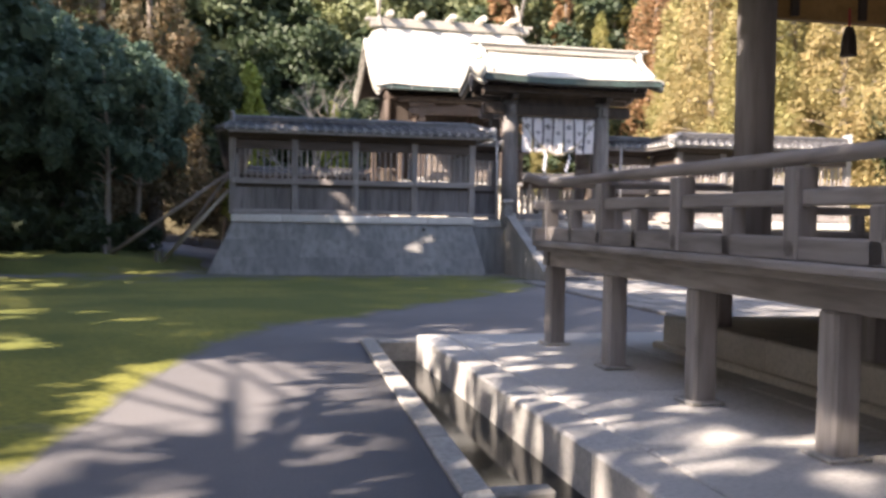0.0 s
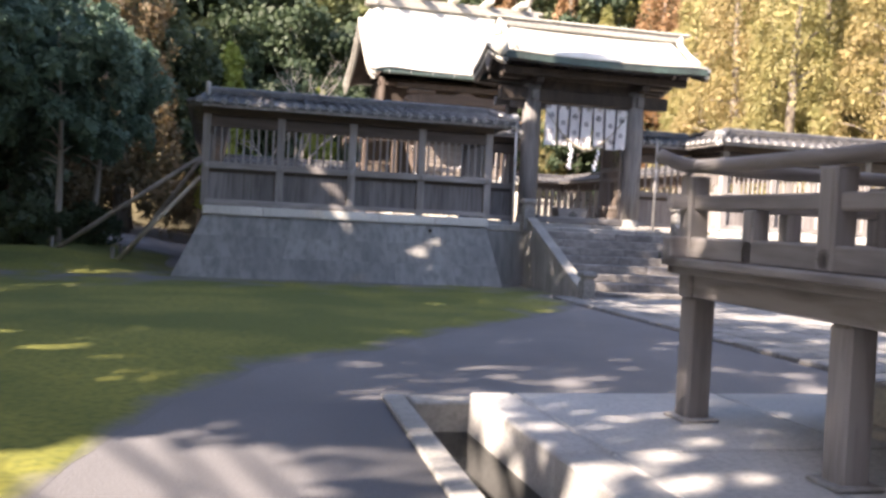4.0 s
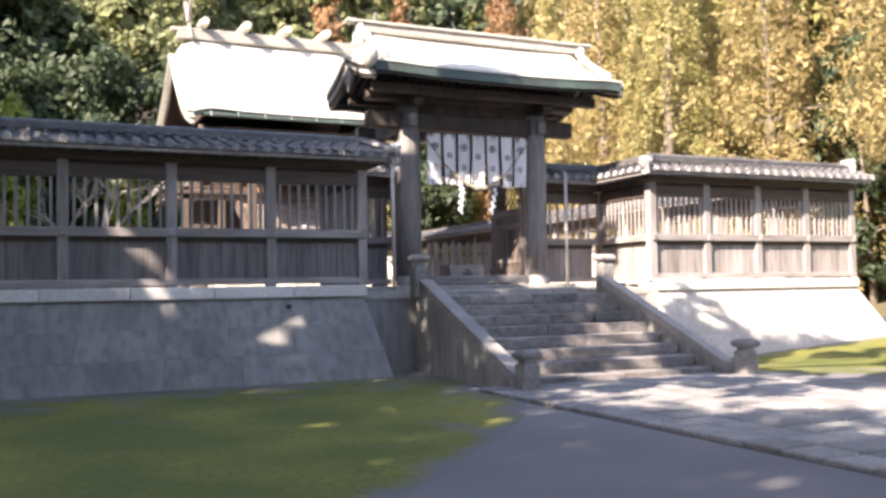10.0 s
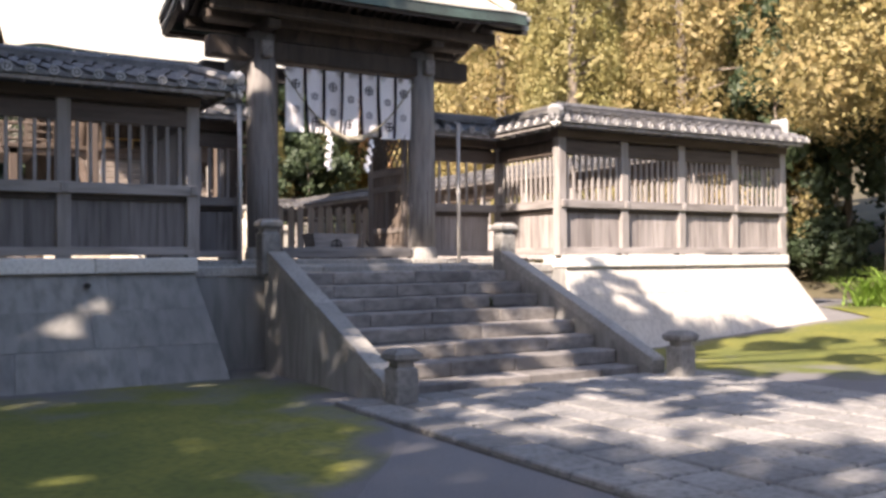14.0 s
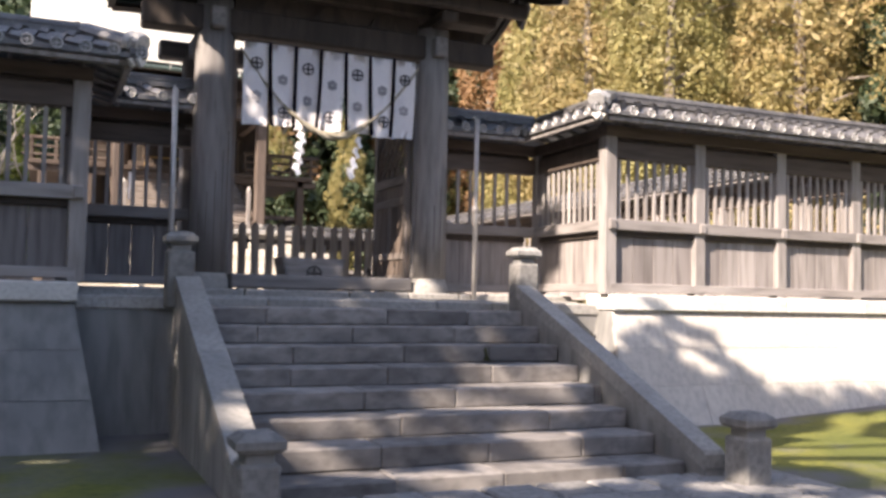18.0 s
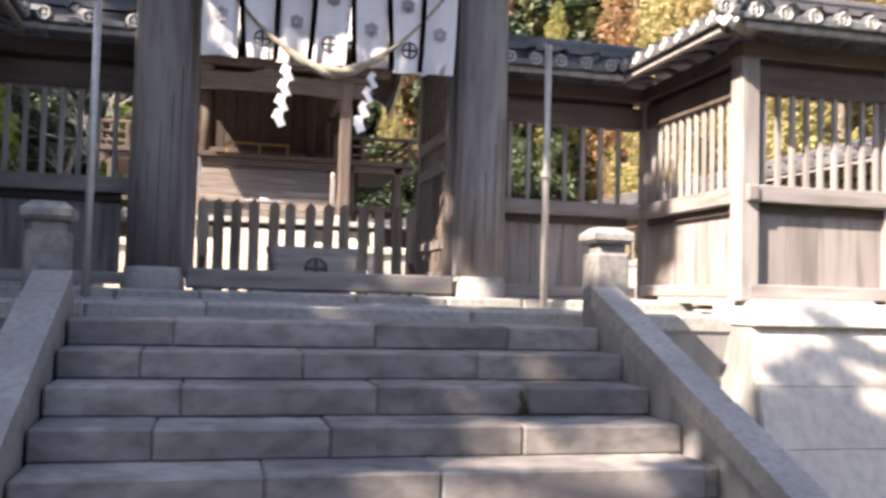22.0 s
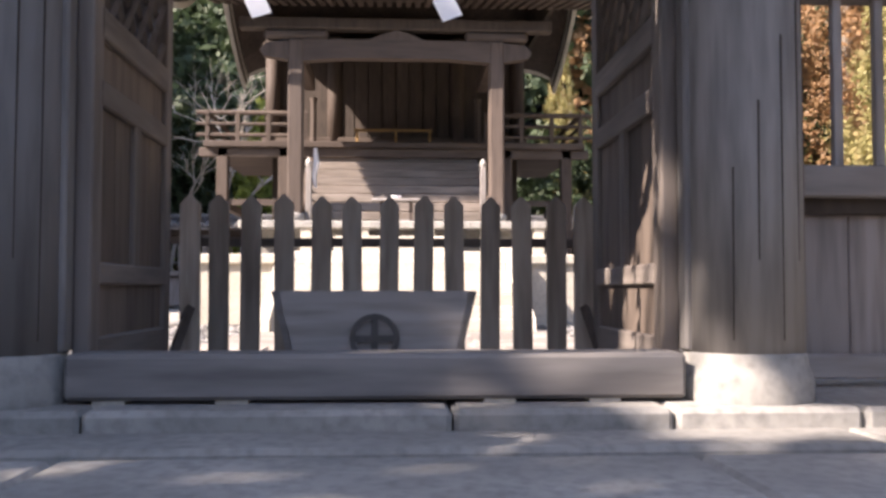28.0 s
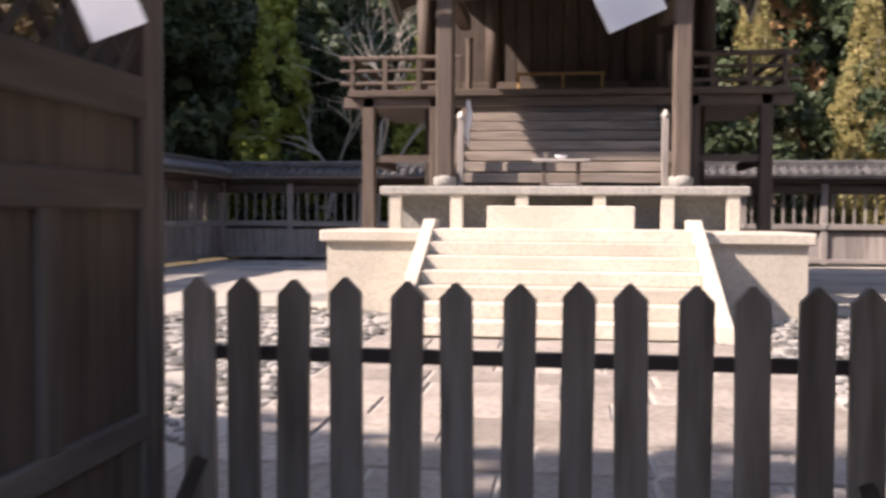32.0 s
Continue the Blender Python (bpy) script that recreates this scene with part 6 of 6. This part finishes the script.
    for i, (m, lab) in enumerate(gold):
        kinds["c%d" % i] = billow_tree("cypress_tree", lab, trunk_mesh(i, 15, 0.32, BARK, 10), cone_billows(i, 16.5, 0.8, 2.9, 330, 0.95), 0.058, 36000, m, i, stretch=1.35, rough=0.28, droop=0.6, aspect=2.2, flat=0.6)
        kinds["f%d" % i] = billow_tree("cypress_tree", lab, trunk_mesh(i, 15, 0.32, BARK, 4), cone_billows(i + 70, 16.5, 0.8, 2.9, 260, 1.0), 0.108, 8500, m, i, stretch=1.35, rough=0.28, droop=0.6, aspect=2.2, flat=0.6)
    kinds["slim"] = billow_tree("cypress_tree", "slim rusty brown cypress spire", trunk_mesh(9, 13, 0.22, BARK, 4), cone_billows(9, 14.5, 2, 1.05, 110, 0.62, 0.6), 0.12, 8000, LEAF_RUST, 9, stretch=1.4, droop=0.2)
    kinds["d0"] = billow_tree("evergreen_tree", "dense dark evergreen tree in shade", trunk_mesh(20, 10, 0.2, BARK_P, 12), crown_billows(20, 12.5, 2.6, 3.6, 120, 0.17), 0.17, 10000, LEAF_DARK, 20, rough=0.36, flat=0.6)
    kinds["d1"] = billow_tree("evergreen_tree", "tall broadleaf evergreen tree", trunk_mesh(21, 12, 0.3, BARK, 12), crown_billows(21, 15, 2.5, 4.2, 70, 0.22), 0.19, 9000, LEAF_GREEN, 21, rough=0.34, flat=0.55)
    kinds["e0"] = billow_tree("evergreen_tree", "dense dark evergreen tree high on the slope", trunk_mesh(22, 10, 0.22, BARK_P, 5), crown_billows(22, 12.5, 2.4, 3.4, 80, 0.21), 0.205, 5000, LEAF_DEEP, 22, rough=0.34, flat=0.55)
    kinds["e1"] = billow_tree("evergreen_tree", "tall broadleaf evergreen tree high on the slope", trunk_mesh(23, 12, 0.3, BARK, 5), crown_billows(23, 15, 3.5, 4.0, 80, 0.21), 0.215, 5300, LEAF_GREEN, 23, rough=0.34, flat=0.55)
    kinds["e2"] = billow_tree("evergreen_tree", "sunlit yellow-green broadleaf tree high on the slope", trunk_mesh(25, 12, 0.3, BARK, 5), crown_billows(25, 14, 5.0, 3.8, 80, 0.21), 0.20, 5600, LEAF_MID, 25, rough=0.34, flat=0.55)
    kinds["d2"] = billow_tree("evergreen_tree", "deep green evergreen tree behind the court wall", trunk_mesh(27, 10, 0.2, BARK, 8), crown_billows(27, 12.5, 1.2, 3.4, 80, 0.2), 0.18, 6300, LEAF_DEEP, 27, rough=0.36, flat=0.6)
    kinds["b0"] = billow_tree("evergreen_tree", "unseen broad evergreen added to block sky light behind the forecourt", trunk_mesh(24, 10, 0.3, BARK, 6), crown_billows(24, 14, 0.8, 3.6, 50, 0.26), 0.5, 1500, LEAF_GREEN, 24)
    kinds["l0"] = billow_tree("young_cypress", "young cypress with yellow-green foliage", trunk_mesh(30, 5, 0.1, BARK, 5), cone_billows(30, 6.2, 1.2, 0.95, 90, 0.5, 0.6), 0.09, 8000, LEAF_LIME, 30, stretch=1.4, droop=-0.2)
    kinds["g1"] = billow_tree("evergreen_tree", "sunlit yellow-green broadleaf tree", trunk_mesh(31, 10, 0.26, BARK, 12), crown_billows(31, 13, 3.5, 3.5, 90, 0.2), 0.14, 13000, LEAF_MID, 31, rough=0.36, flat=0.55)
    kinds["p0"] = billow_tree("cedar_tree", "tall cedar with bare pale trunk and high crown", trunk_mesh(40, 16, 0.215, BARK_P, 8, lean=0.12, bare=0.45), cone_billows(40, 17, 4.8, 2.9, 240, 1.0), 0.06, 29000, LEAF_OCHRE, 40, stretch=1.3, rough=0.28, droop=0.5, aspect=1.9)
    kinds["r0"] = billow_tree("cypress_tree", "tall dark cypress with rust-tipped foliage", trunk_mesh(41, 15, 0.3, BARK, 8), cone_billows(41, 17.5, 1.0, 2.6, 260, 0.9), 0.085, 20000, LEAF_RUSTGREEN, 41, stretch=1.35, rough=0.3, droop=0.5, aspect=1.8)
    kinds["s0"] = tree_kind("shade_tree", "unseen tall evergreen tree added to shade the forecourt", trunk_mesh(50, 10, 0.35, BARK, 12, limb_len=0.25), broad_spots(50, 13.0, 8.0, 4.8, 60), 0.36, 5200, LEAF_GREEN, 50)
    kinds["s1"] = tree_kind("shade_tree", "unseen open-crowned evergreen tree added to dapple the forecourt", trunk_mesh(51, 12, 0.3, BARK, 12, limb_len=0.25), broad_spots(51, 15.0, 7.0, 4.8, 24), 0.36, 950, LEAF_GREEN, 51)
    # an unseen tree added for its shade: limbs and clumps reach towards +x
    rr = random.Random(77)
    clumps = [(rr.uniform(1.0, 6.7), rr.uniform(-3.5, 3.4), rr.uniform(8.7, 11.6), rr.uniform(0.6, 1.15)) for _ in range(46)]
    clumps += [(rr.uniform(8.4, 10.8), rr.uniform(-1.6, -0.5), rr.uniform(8.2, 9.0), rr.uniform(0.5, 0.75)) for _ in range(12)]
    clumps += [(rr.uniform(7.2, 9.0), rr.uniform(-3.2, -1.8), rr.uniform(8.6, 9.4), rr.uniform(0.45, 0.7)) for _ in range(7)]
    clumps += [(rr.uniform(6.4, 8.6), rr.uniform(-4.9, -3.4), rr.uniform(8.4, 9.4), rr.uniform(0.4, 0.7)) for _ in range(5)]
    clumps += [(rr.uniform(5.2, 9.2), rr.uniform(-6.9, -4.9), rr.uniform(8.6, 9.6), rr.uniform(0.4, 0.65)) for _ in range(13)]
    # a gap cut in the crown to put a sun patch on the stone base
    gap = Vector((-4.4 + 15.4, 3.4 + 0.8, 0.7))
    clumps = [c for c in clumps if (Vector(c[:3]) - gap).cross(SUNWARD).length > c[3] + 0.0]
    gap = Vector((1.5 + 15.4, 5.1 + 0.8, 2.0))
    clumps = [c for c in clumps if (Vector(c[:3]) - gap).cross(SUNWARD).length > c[3] - 0.05]
    clumps += [(1.9, -1.1, 9.6, 0.5), (2.4, -0.8, 9.3, 0.45), (2.7, -0.4, 9.8, 0.5), (1.7, -1.6, 10.2, 0.35), (1.5, -1.55, 9.5, 0.45), (1.95, -1.5, 9.3, 0.4), (8.8, 1.8, 11.0, 0.55), (8.5, 2.1, 10.6, 0.5), (9.3, 1.6, 10.5, 0.45), (7.7, 1.25, 11.0, 0.5), (8.2, 1.5, 11.2, 0.45)]
    axis = Vector((-4.4 + 15.4, 3.2 + 0.8, 0.45))
    for _ in range(26):
        off = Vector((rr.uniform(-1.0, 1.0), rr.uniform(-0.6, 0.6), rr.uniform(-0.9, 0.9)))
        if off.length > 0.33:
            clumps.append(tuple(axis + SUNWARD * rr.uniform(12.5, 15) + off) + (rr.uniform(0.12, 0.26),))
    # clumps set sunward of the gate posts to keep them in shade
    for z in (2.25, 2.6, 2.95, 3.3, 3.7, 4.1):
        for x in (1.2, 1.45, -1.6, -1.4):
            clumps.append(tuple(Vector((x + 15.4, 5.15 + 0.8, z)) + SUNWARD * rr.uniform(9.8, 11.4)) + (rr.uniform(0.28, 0.4),))
    for x, y, z in ((-2.04, -0.15, 0.15), (-2.04, -0.15, 0.5), (-2.5, -0.3, 0.0), (-2.9, -0.9, 0.0), (-3.3, -1.5, 0.0), (-2.3, -0.9, 0.0), (-3.6, -0.6, 0.0), (-3.1, -0.1, 0.0), (-3.9, -1.9, 0.0)):
        clumps.append(tuple(Vector((x + 15.4, y + 0.8, z)) + SUNWARD * rr.uniform(14, 15.5)) + (rr.uniform(0.35, 0.5),))
    # clumps set sunward of the stone base and moss beyond the stairs, to shade them
    for k in range(22):
        x, y, z = (3.0 + 0.42 * k, 3.0, 0.12 + 0.02 * (k % 4)) if k < 11 else (rr.uniform(3.5, 9.5), rr.uniform(-1.2, 2.0), 0.0)
        clumps.append(tuple(Vector((x + 15.4, y + 0.8, z)) + SUNWARD * rr.uniform(17.0, 18.5)) + (rr.uniform(0.3, 0.45),))
    for k in range(12):
        x = 2.3 + 0.19 * k
        y = 3.1 + 0.35 * rr.random()
        clumps.append(tuple(Vector((x + 15.4, y + 0.8, rr.uniform(0.15, max(0.3, 1.35 - 0.5 * (x - 2.2))))) + SUNWARD * rr.uniform(16.0, 18.0)) + (rr.uniform(0.3, 0.42),))
    # cleared to let sun onto the gate's roof and the right half of the stairs
    for p, q in (((-2.0, 4.45, 5.75), 0.8), ((-1.0, 4.45, 5.75), 0.8), ((0.0, 4.45, 5.75), 0.8), ((1.0, 4.45, 5.75), 0.8), ((2.0, 4.45, 5.75), 0.8), ((1.0, 1.9, 0.75), 0.9), ((0.8, 2.6, 1.0), 0.5), ((1.16, 6.35, 1.9), 0.9), ((1.16, 5.9, 2.1), 0.9)):
        gap = Vector((p[0] + 15.4, p[1] + 0.8, p[2]))
        clumps = [c for c in clumps if (Vector(c[:3]) - gap).cross(SUNWARD).length > c[3] * q]
    # clumps added to shade the foot of the stairs
    for k in range(22):
        x, y, z = (rr.uniform(-1.6, 1.3), rr.uniform(-0.9, 0.3), 0.06) if k < 13 else (rr.uniform(-1.6, 0.2), rr.uniform(0.5, 1.7), 0.35)
        clumps.append(tuple(Vector((x + 15.4, y + 0.8, z)) + SUNWARD * rr.uniform(14.5, 16.0)) + (rr.uniform(0.26, 0.4),))
    # thinned to let more sun onto the lower stairs
    gap = Vector((0.2 + 15.4, 1.2 + 0.8, 0.5))
    clumps = [c for i, c in enumerate(clumps) if i % 4 or (Vector(c[:3]) - gap).cross(SUNWARD).length > 1.6]
    g = Geo().tube([(0, 0, -0.3), (0.3, 0, 3), (1.0, 0.2, 6.5), (2.4, 0, 9.2)], [0.45, 0.36, 0.28, 0.18], 10)
    hole = Vector((-4.35 + 15.4, 3.1 + 0.8, 0.55))
    for x, y, z, q in clumps[::3]:
        limb = [Vector((1.4, 0.1, 7.4)), Vector((1.4 + (x - 1.4) * 0.45, y * 0.6, 7.4 + (z - 7.4) * 0.8)), Vector((x, y, z))]
        along = [limb[i].lerp(limb[i + 1], k / 8) for i in (0, 1) for k in range(9)]
        if min((p - hole).cross(SUNWARD).length for p in along[3:]) > 0.45:
            g.tube(limb, [0.12, 0.07, 0.02], 5)
    kinds["s2"] = tree_kind("leaning_tree", "unseen broad evergreen added to shade walls, stairs and gate", mesh_of("trunk", g, BARK, smooth=True), clumps, 0.30, 8500, LEAF_GREEN, 52)
    # an unseen tree added to keep the stage's rails in shade, with openings towards the plinth
    shade = []
    for _ in range(70):
        foot = Vector((rr.uniform(-6.5, -3.6), rr.uniform(-20.5, -10.6), 1.0))
        if min((foot - Vector(q)).cross(SUNWARD).length for q in ((-6.5, -11.9, 0.4), (-6.9, -14.7, 0.4), (-5.5, -10.9, 0.6))) > 0.95:
            shade.append(tuple(foot + SUNWARD * rr.uniform(13.2, 16.5) - Vector((-17.2, -20.6, 0.0))) + (rr.uniform(0.45, 0.8),))
    for k in range(36):
        foot = Vector((rr.uniform(-11.4, -8.1), rr.uniform(-10.7, -8.4), 0.0)) if k < 22 else Vector((rr.uniform(-12.2, -10.6), rr.uniform(-14.8, -11.0), 0.0))
        shade.append(tuple(foot + SUNWARD * rr.uniform(13.0, 15.0) - Vector((-17.2, -20.6, 0.0))) + (rr.uniform(0.35, 0.6),))
    g5 = Geo().tube([(0, 0, -0.3), (0.1, 0.2, 3), (0.3, 0.3, 6.5), (0.2, 0.0, 9.0)], [0.42, 0.34, 0.26, 0.14], 10)
    for x, y, z, q in shade[::4]:
        g5.tube([(0.28, 0.28, 6.6), (0.3 + x * 0.45, 0.2 + y * 0.5, 6.6 + (z - 6.6) * 0.7), (x, y, z)], [0.06, 0.035, 0.015], 5)
    kinds["s5"] = tree_kind("shade_tree", "unseen spreading evergreen tree added to shade the stage rails", mesh_of("trunk", g5, BARK, smooth=True), shade, 0.30, 9500, LEAF_GREEN, 55)
    # two more unseen shade trees, crowns holed where sun patches should fall
    for nm, seed, px, py, pz, gaps in (("s3", 50, -20.5, -8.6, 0.7, ((-1.5, -1.25, 0, 0.55), (-4.3, 3.1, 0.5, 0.1), (-7.0, -3.2, 0, 0.3), (-3.7, -4.6, 0, 0.1), (-2.5, -2.7, 0, 0.0), (-5.2, -1.2, 0, 0.0))), ("s4", 54, -20.0, 0.8, 0.6, ((-4.3, 3.1, 0.5, 0.1),))):
        crown = broad_spots(seed, 13.0, 8.0, 4.8, 60)
        for gx, gy, gz, gr in gaps:
            gap = Vector((gx - px, gy - py, gz - pz)) / 1.05
            crown = [c for c in crown if (Vector(c[:3]) - gap).cross(SUNWARD).length > c[3] + gr]
        kinds[nm] = tree_kind("shade_tree", "unseen tall evergreen with crown gaps added to dapple the forecourt", trunk_mesh(50, 10, 0.35, BARK, 12, limb_len=0.25), crown, 0.36, 87 * len(crown), LEAF_GREEN, 50)
    kinds["sh"] = tree_kind("shrub", "low dark evergreen shrub on the woodland floor", trunk_mesh(60, 0.8, 0.05, BARK, 5, lean=0.02), broad_spots(60, 1.3, 0.15, 1.1, 36), 0.09, 3600, LEAF_DEEP, 60)
    for nm, cat in (("sh", "shrub"),):
        kinds[nm]["category"] = cat
    r = random.Random(11)
    spots = []

    def put(kind, x, y, s=1.0, group="", turn=None):
        spots.append((kind, x, y, s, group, turn))

    # green wood behind the hall and to the left, golden slope from beyond the right wall
    for row in range(6):
        y = 38 + row * 5
        for k in range(22):
            x = -36 + k * 3.4 + r.uniform(-1, 1) + (1.7 if row % 2 else 0)
            edge = 17.5 + row * 2.2
            if x > edge:
                kind = "f" + r.choice(["0", "0", "1", "1", "3", "2"])
                grp = "cypresses on the slope"
            else:
                # hollows and lit crowns by colour: deep leaves in front, light leaves above
                kind = r.choice(["e1", "e1", "e0", "e2", "e2", "e2"]) if row > 0 else "d2"
                grp = "trees on the slope"
            put(kind, x, y + r.uniform(-1.3, 1.3), r.uniform(0.85, 1.2) * (1.0, 1.25, 1.1, 1.1, 1.2, 1.35)[row], grp)
    for x, y, s in ((7.2, 37.2, 1.33), (11.4, 37.0, 1.19)):
        put("slim", x, y, s)
    for x, y, k, s in ((14.0, 36.8, "c3", 0.85), (17.6, 36.6, "c2", 1.15), (-0.6, 41.5, "g1", 1.32), (-10.5, 44, "e2", 1.2)):
        put(k, x, y, s, "trees on the slope")
    # trees beyond the left end of the wall
    for x, y, k, s in ((-13.3, 8.8, "d0", 0.55), (-12.6, 11.0, "d0", 0.55), (-15.2, 12, "d0", 0.64), (-17, 9.5, "d0", 0.72), (-17.5, 16.5, "d0", 0.66), (-20.5, 14, "d0", 0.8), (-12.9, 22.5, "r0", 1.0), (-15.8, 24.5, "r0", 1.1), (-19, 22, "r0", 1.05), (-13.0, 29, "d2", 0.95), (-15, 31, "d1", 1.1), (-23, 6, "d0", 1.1), (-25.5, 9.5, "d0", 1.1), (-30, 12, "d0", 1.2), (-27.5, 18, "d0", 1.2), (-22.5, 20.5, "d0", 1.0), (-24, 18, "r0", 0.9), (-21, 27, "d0", 1.1), (-27, 12, "d0", 1.2), (-10.2, 33, "d2", 0.85), (-5.6, 33, "d2", 0.8), (-2.2, 32.5, "d2", 0.7)):
        put(k, x, y, s, "trees left of the court")
    for x, y, s in ((-8.6, 31.0, 1.55), (-4.1, 31.0, 1.25)):
        put("l0", x, y, s)
    # right of the wall
    for x, y, s in ((12.8, 4.0, 1.0), (17.0, 6.6, 0.95)):
        put("p0", x, y, s, "cedars beside the right wall")
    for x, y, k, s in ((12.2, 14.5, "c0", 0.9), (14.5, 12.5, "c1", 0.9), (11.8, 18.4, "c1", 0.92), (15.2, 16.5, "c0", 1.05), (18, 14.5, "f3", 1.0), (19.0, 13.2, "c1", 1.0), (18.5, 18.5, "f0", 1.05), (12.9, 22.6, "c0", 0.95), (15.4, 21, "f3", 1.0), (17.5, 24, "f1", 1.0), (15.2, 27, "f1", 0.95), (18.5, 28.5, "f0", 1.05), (19.5, 33, "f1", 1.0), (21.5, 20, "f1", 1.0), (22, 25, "f0", 1.1), (19.6, 10.6, "d2", 0.85), (22, 9.5, "d2", 1.0), (25, 15, "d2", 1.2), (28, 9, "d2", 1.2), (22.5, 14, "d2", 1.15), (21, 29, "f1", 1.0), (23, 6, "d2", 1.1), (26, 12, "d2", 1.1), (20.5, 7.0, "d2", 0.8), (5.75, 33.0, "c0", 0.60), (9.0, 33.0, "c0", 0.58), (5.6, 30.2, "d2", 0.40), (-7.9, 30.0, "d2", 0.38), (17.0, 10.6, "d2", 0.62), (5.2, 32.4, "d2", 0.62), (3.4, 32.4, "d2", 0.55), (10.8, 32.6, "d2", 0.6)):
        put(k, x, y, s, "trees right of the court")
    # unseen trees left of and behind the forecourt, added to shade and dapple it
    for k, x, y, s, turn in (("s2", -15.4, -0.8, 1.0, 0), ("s5", -17.2, -20.6, 1.0, 0), ("s4", -20.0, 0.8, 1.05, 0), ("s1", -17.6, -13.2, 0.95, 48), ("s1", -20.6, -12.6, 1.0, 60), ("s0", -24.0, -2.5, 1.0, 288), ("s3", -20.5, -8.6, 1.05, 0), ("s1", -14.6, -18.6, 0.8, 84), ("s1", -21.5, -15.5, 1.05, 96), ("s1", -24.2, -12.0, 0.9, 204), ("s1", -17.4, -26.5, 0.95, 84), ("s1", -25, -27, 1.1, 48), ("s1", -25, -11, 1.1, 252), ("s1", -19.0, -10.6, 0.9, 0)):
        put(k, x, y, s, "trees beside the forecourt", turn)
    for x, y, s in ((-15.6, 11.5, 2.2), (-16.8, 16.5, 2.5), (-18.2, 21, 2.6), (-19.6, 4.4, 1.9), (-21.5, 5.2, 2.0), (-16.6, 2.6, 1.7), (-18.4, 1.0, 1.6), (-13.6, 7.2, 0.9), (-12.4, 9.5, 0.8), (-15.5, 8.0, 1.1), (-18, 6.5, 1.3), (17.6, 9.0, 1.3), (20, 6.5, 1.3), (12, 13, 1.0), (16, 12, 1.4), (19.5, 11, 1.4), (22, 8.5, 1.5)):
        put("sh", x, y, s, "shrubs at the wood's edge")
    # an unseen wood added behind and beside the forecourt to cut its sky light
    for k in range(17):
        for row in range(2):
            put("b0", -38 + 4.7 * k + r.uniform(-1, 1) + 2 * row, -31 - 5 * row + r.uniform(-1, 1), r.uniform(0.7, 0.95), "trees behind the forecourt")
    for k in range(7):
        put("b0", 19.5 + r.uniform(-1, 1), -27 + 4.4 * k + r.uniform(-1, 1), r.uniform(0.7, 0.9), "trees behind the forecourt")
        put("b0", -34 + r.uniform(-1, 1), -29 + 5.0 * k + r.uniform(-1, 1), r.uniform(0.75, 0.9), "trees behind the forecourt")
    seen = set()
    for kind, x, y, s, grp, turn in spots:
        m = Matrix.Translation((x, y, ground_height(x, y) - 0.05)) @ Matrix.Rotation(r.uniform(0, math.tau) if turn is None else radians(turn), 4, "Z") @ Matrix.Scale(s, 4)
        if kind not in seen:
            kinds[kind].matrix_basis = m
            ob = kinds[kind]
            seen.add(kind)
        else:
            ob = copy_thing(kinds[kind], m)
            ob.scale = (s, s, s)
        if grp:
            ob["group"] = grp


plant_trees()


# ---- strap-leaved clumps by the right wall, bare tree in the court ----
def make_strap_clump(x, y, s, seed):
    q = random.Random(seed)
    z = ground_height(x, y)
    t = thing("strap_leaf_clump", (x, y, z), "fresh green clump of arching strap leaves", "plant", "strap-leaved clumps")
    g = Geo()
    for _ in range(110):
        a, ln = q.uniform(0, math.tau), s * q.uniform(0.55, 0.95)
        bx, by = x + q.gauss(0, 0.16 * s), y + q.gauss(0, 0.16 * s)
        d, w = Vector((math.cos(a), math.sin(a), 0)), 0.016 * s + 0.006
        side = Vector((-d.y, d.x, 0)) * w
        rows = []
        for k in range(5):
            u = k / 4
            p = Vector((bx, by, z)) + d * ln * 0.75 * u ** 1.3 + Vector((0, 0, ln * (1.15 * u - 0.72 * u * u)))
            rows.append([tuple(p - side * (1 - u * 0.85)), tuple(p + side * (1 - u * 0.85))])
        g.strip(rows)
    part("leaves", g, LEAF_IRIS, t)


for i, (x, y, s) in enumerate(((12.0, 3.3, 1.9), (12.7, 3.0, 1.8), (13.4, 3.4, 1.7), (11.7, 3.9, 1.5), (14.3, 4.2, 1.5), (15.2, 4.3, 1.3), (13.1, 2.7, 1.3))):
    make_strap_clump(x, y, s, i)


def make_bare_tree(x, y, seed, h=6.0):
    q = random.Random(seed)
    t = thing("bare_tree", (x, y, SLAB_Z - 0.02), "leafless tree with fine pale twigs behind the court", "tree", "bare trees")
    g = Geo()

    def grow(p, d, ln, r, depth):
        e = p + d * ln
        m = p.lerp(e, 0.5) + Vector((q.gauss(0, 0.05), q.gauss(0, 0.05), q.gauss(0, 0.04))) * ln
        g.tube([p, m, e], [r, r * 0.85, r * 0.65], 4 if depth > 1 else 6, caps=False)
        if depth < 5:
            for _ in range(3 if depth < 3 else 2):
                n = (d + Vector((q.gauss(0, 0.55), q.gauss(0, 0.55), q.gauss(0.02, 0.35)))).normalized()
                grow(p.lerp(e, q.uniform(0.55, 1.0)), n, ln * q.uniform(0.6, 0.82), r * 0.55, depth + 1)

    grow(Vector((x, y, SLAB_Z - 0.1)), Vector((0.05, 0, 1)), h * 0.34, 0.095, 0)
    tagged(part("twig_mass", g, TWIG, t), kind="stuff")


make_bare_tree(-5.3, 29.8, 3, 9.5)
make_bare_tree(-6.7, 30.6, 5, 7.5)
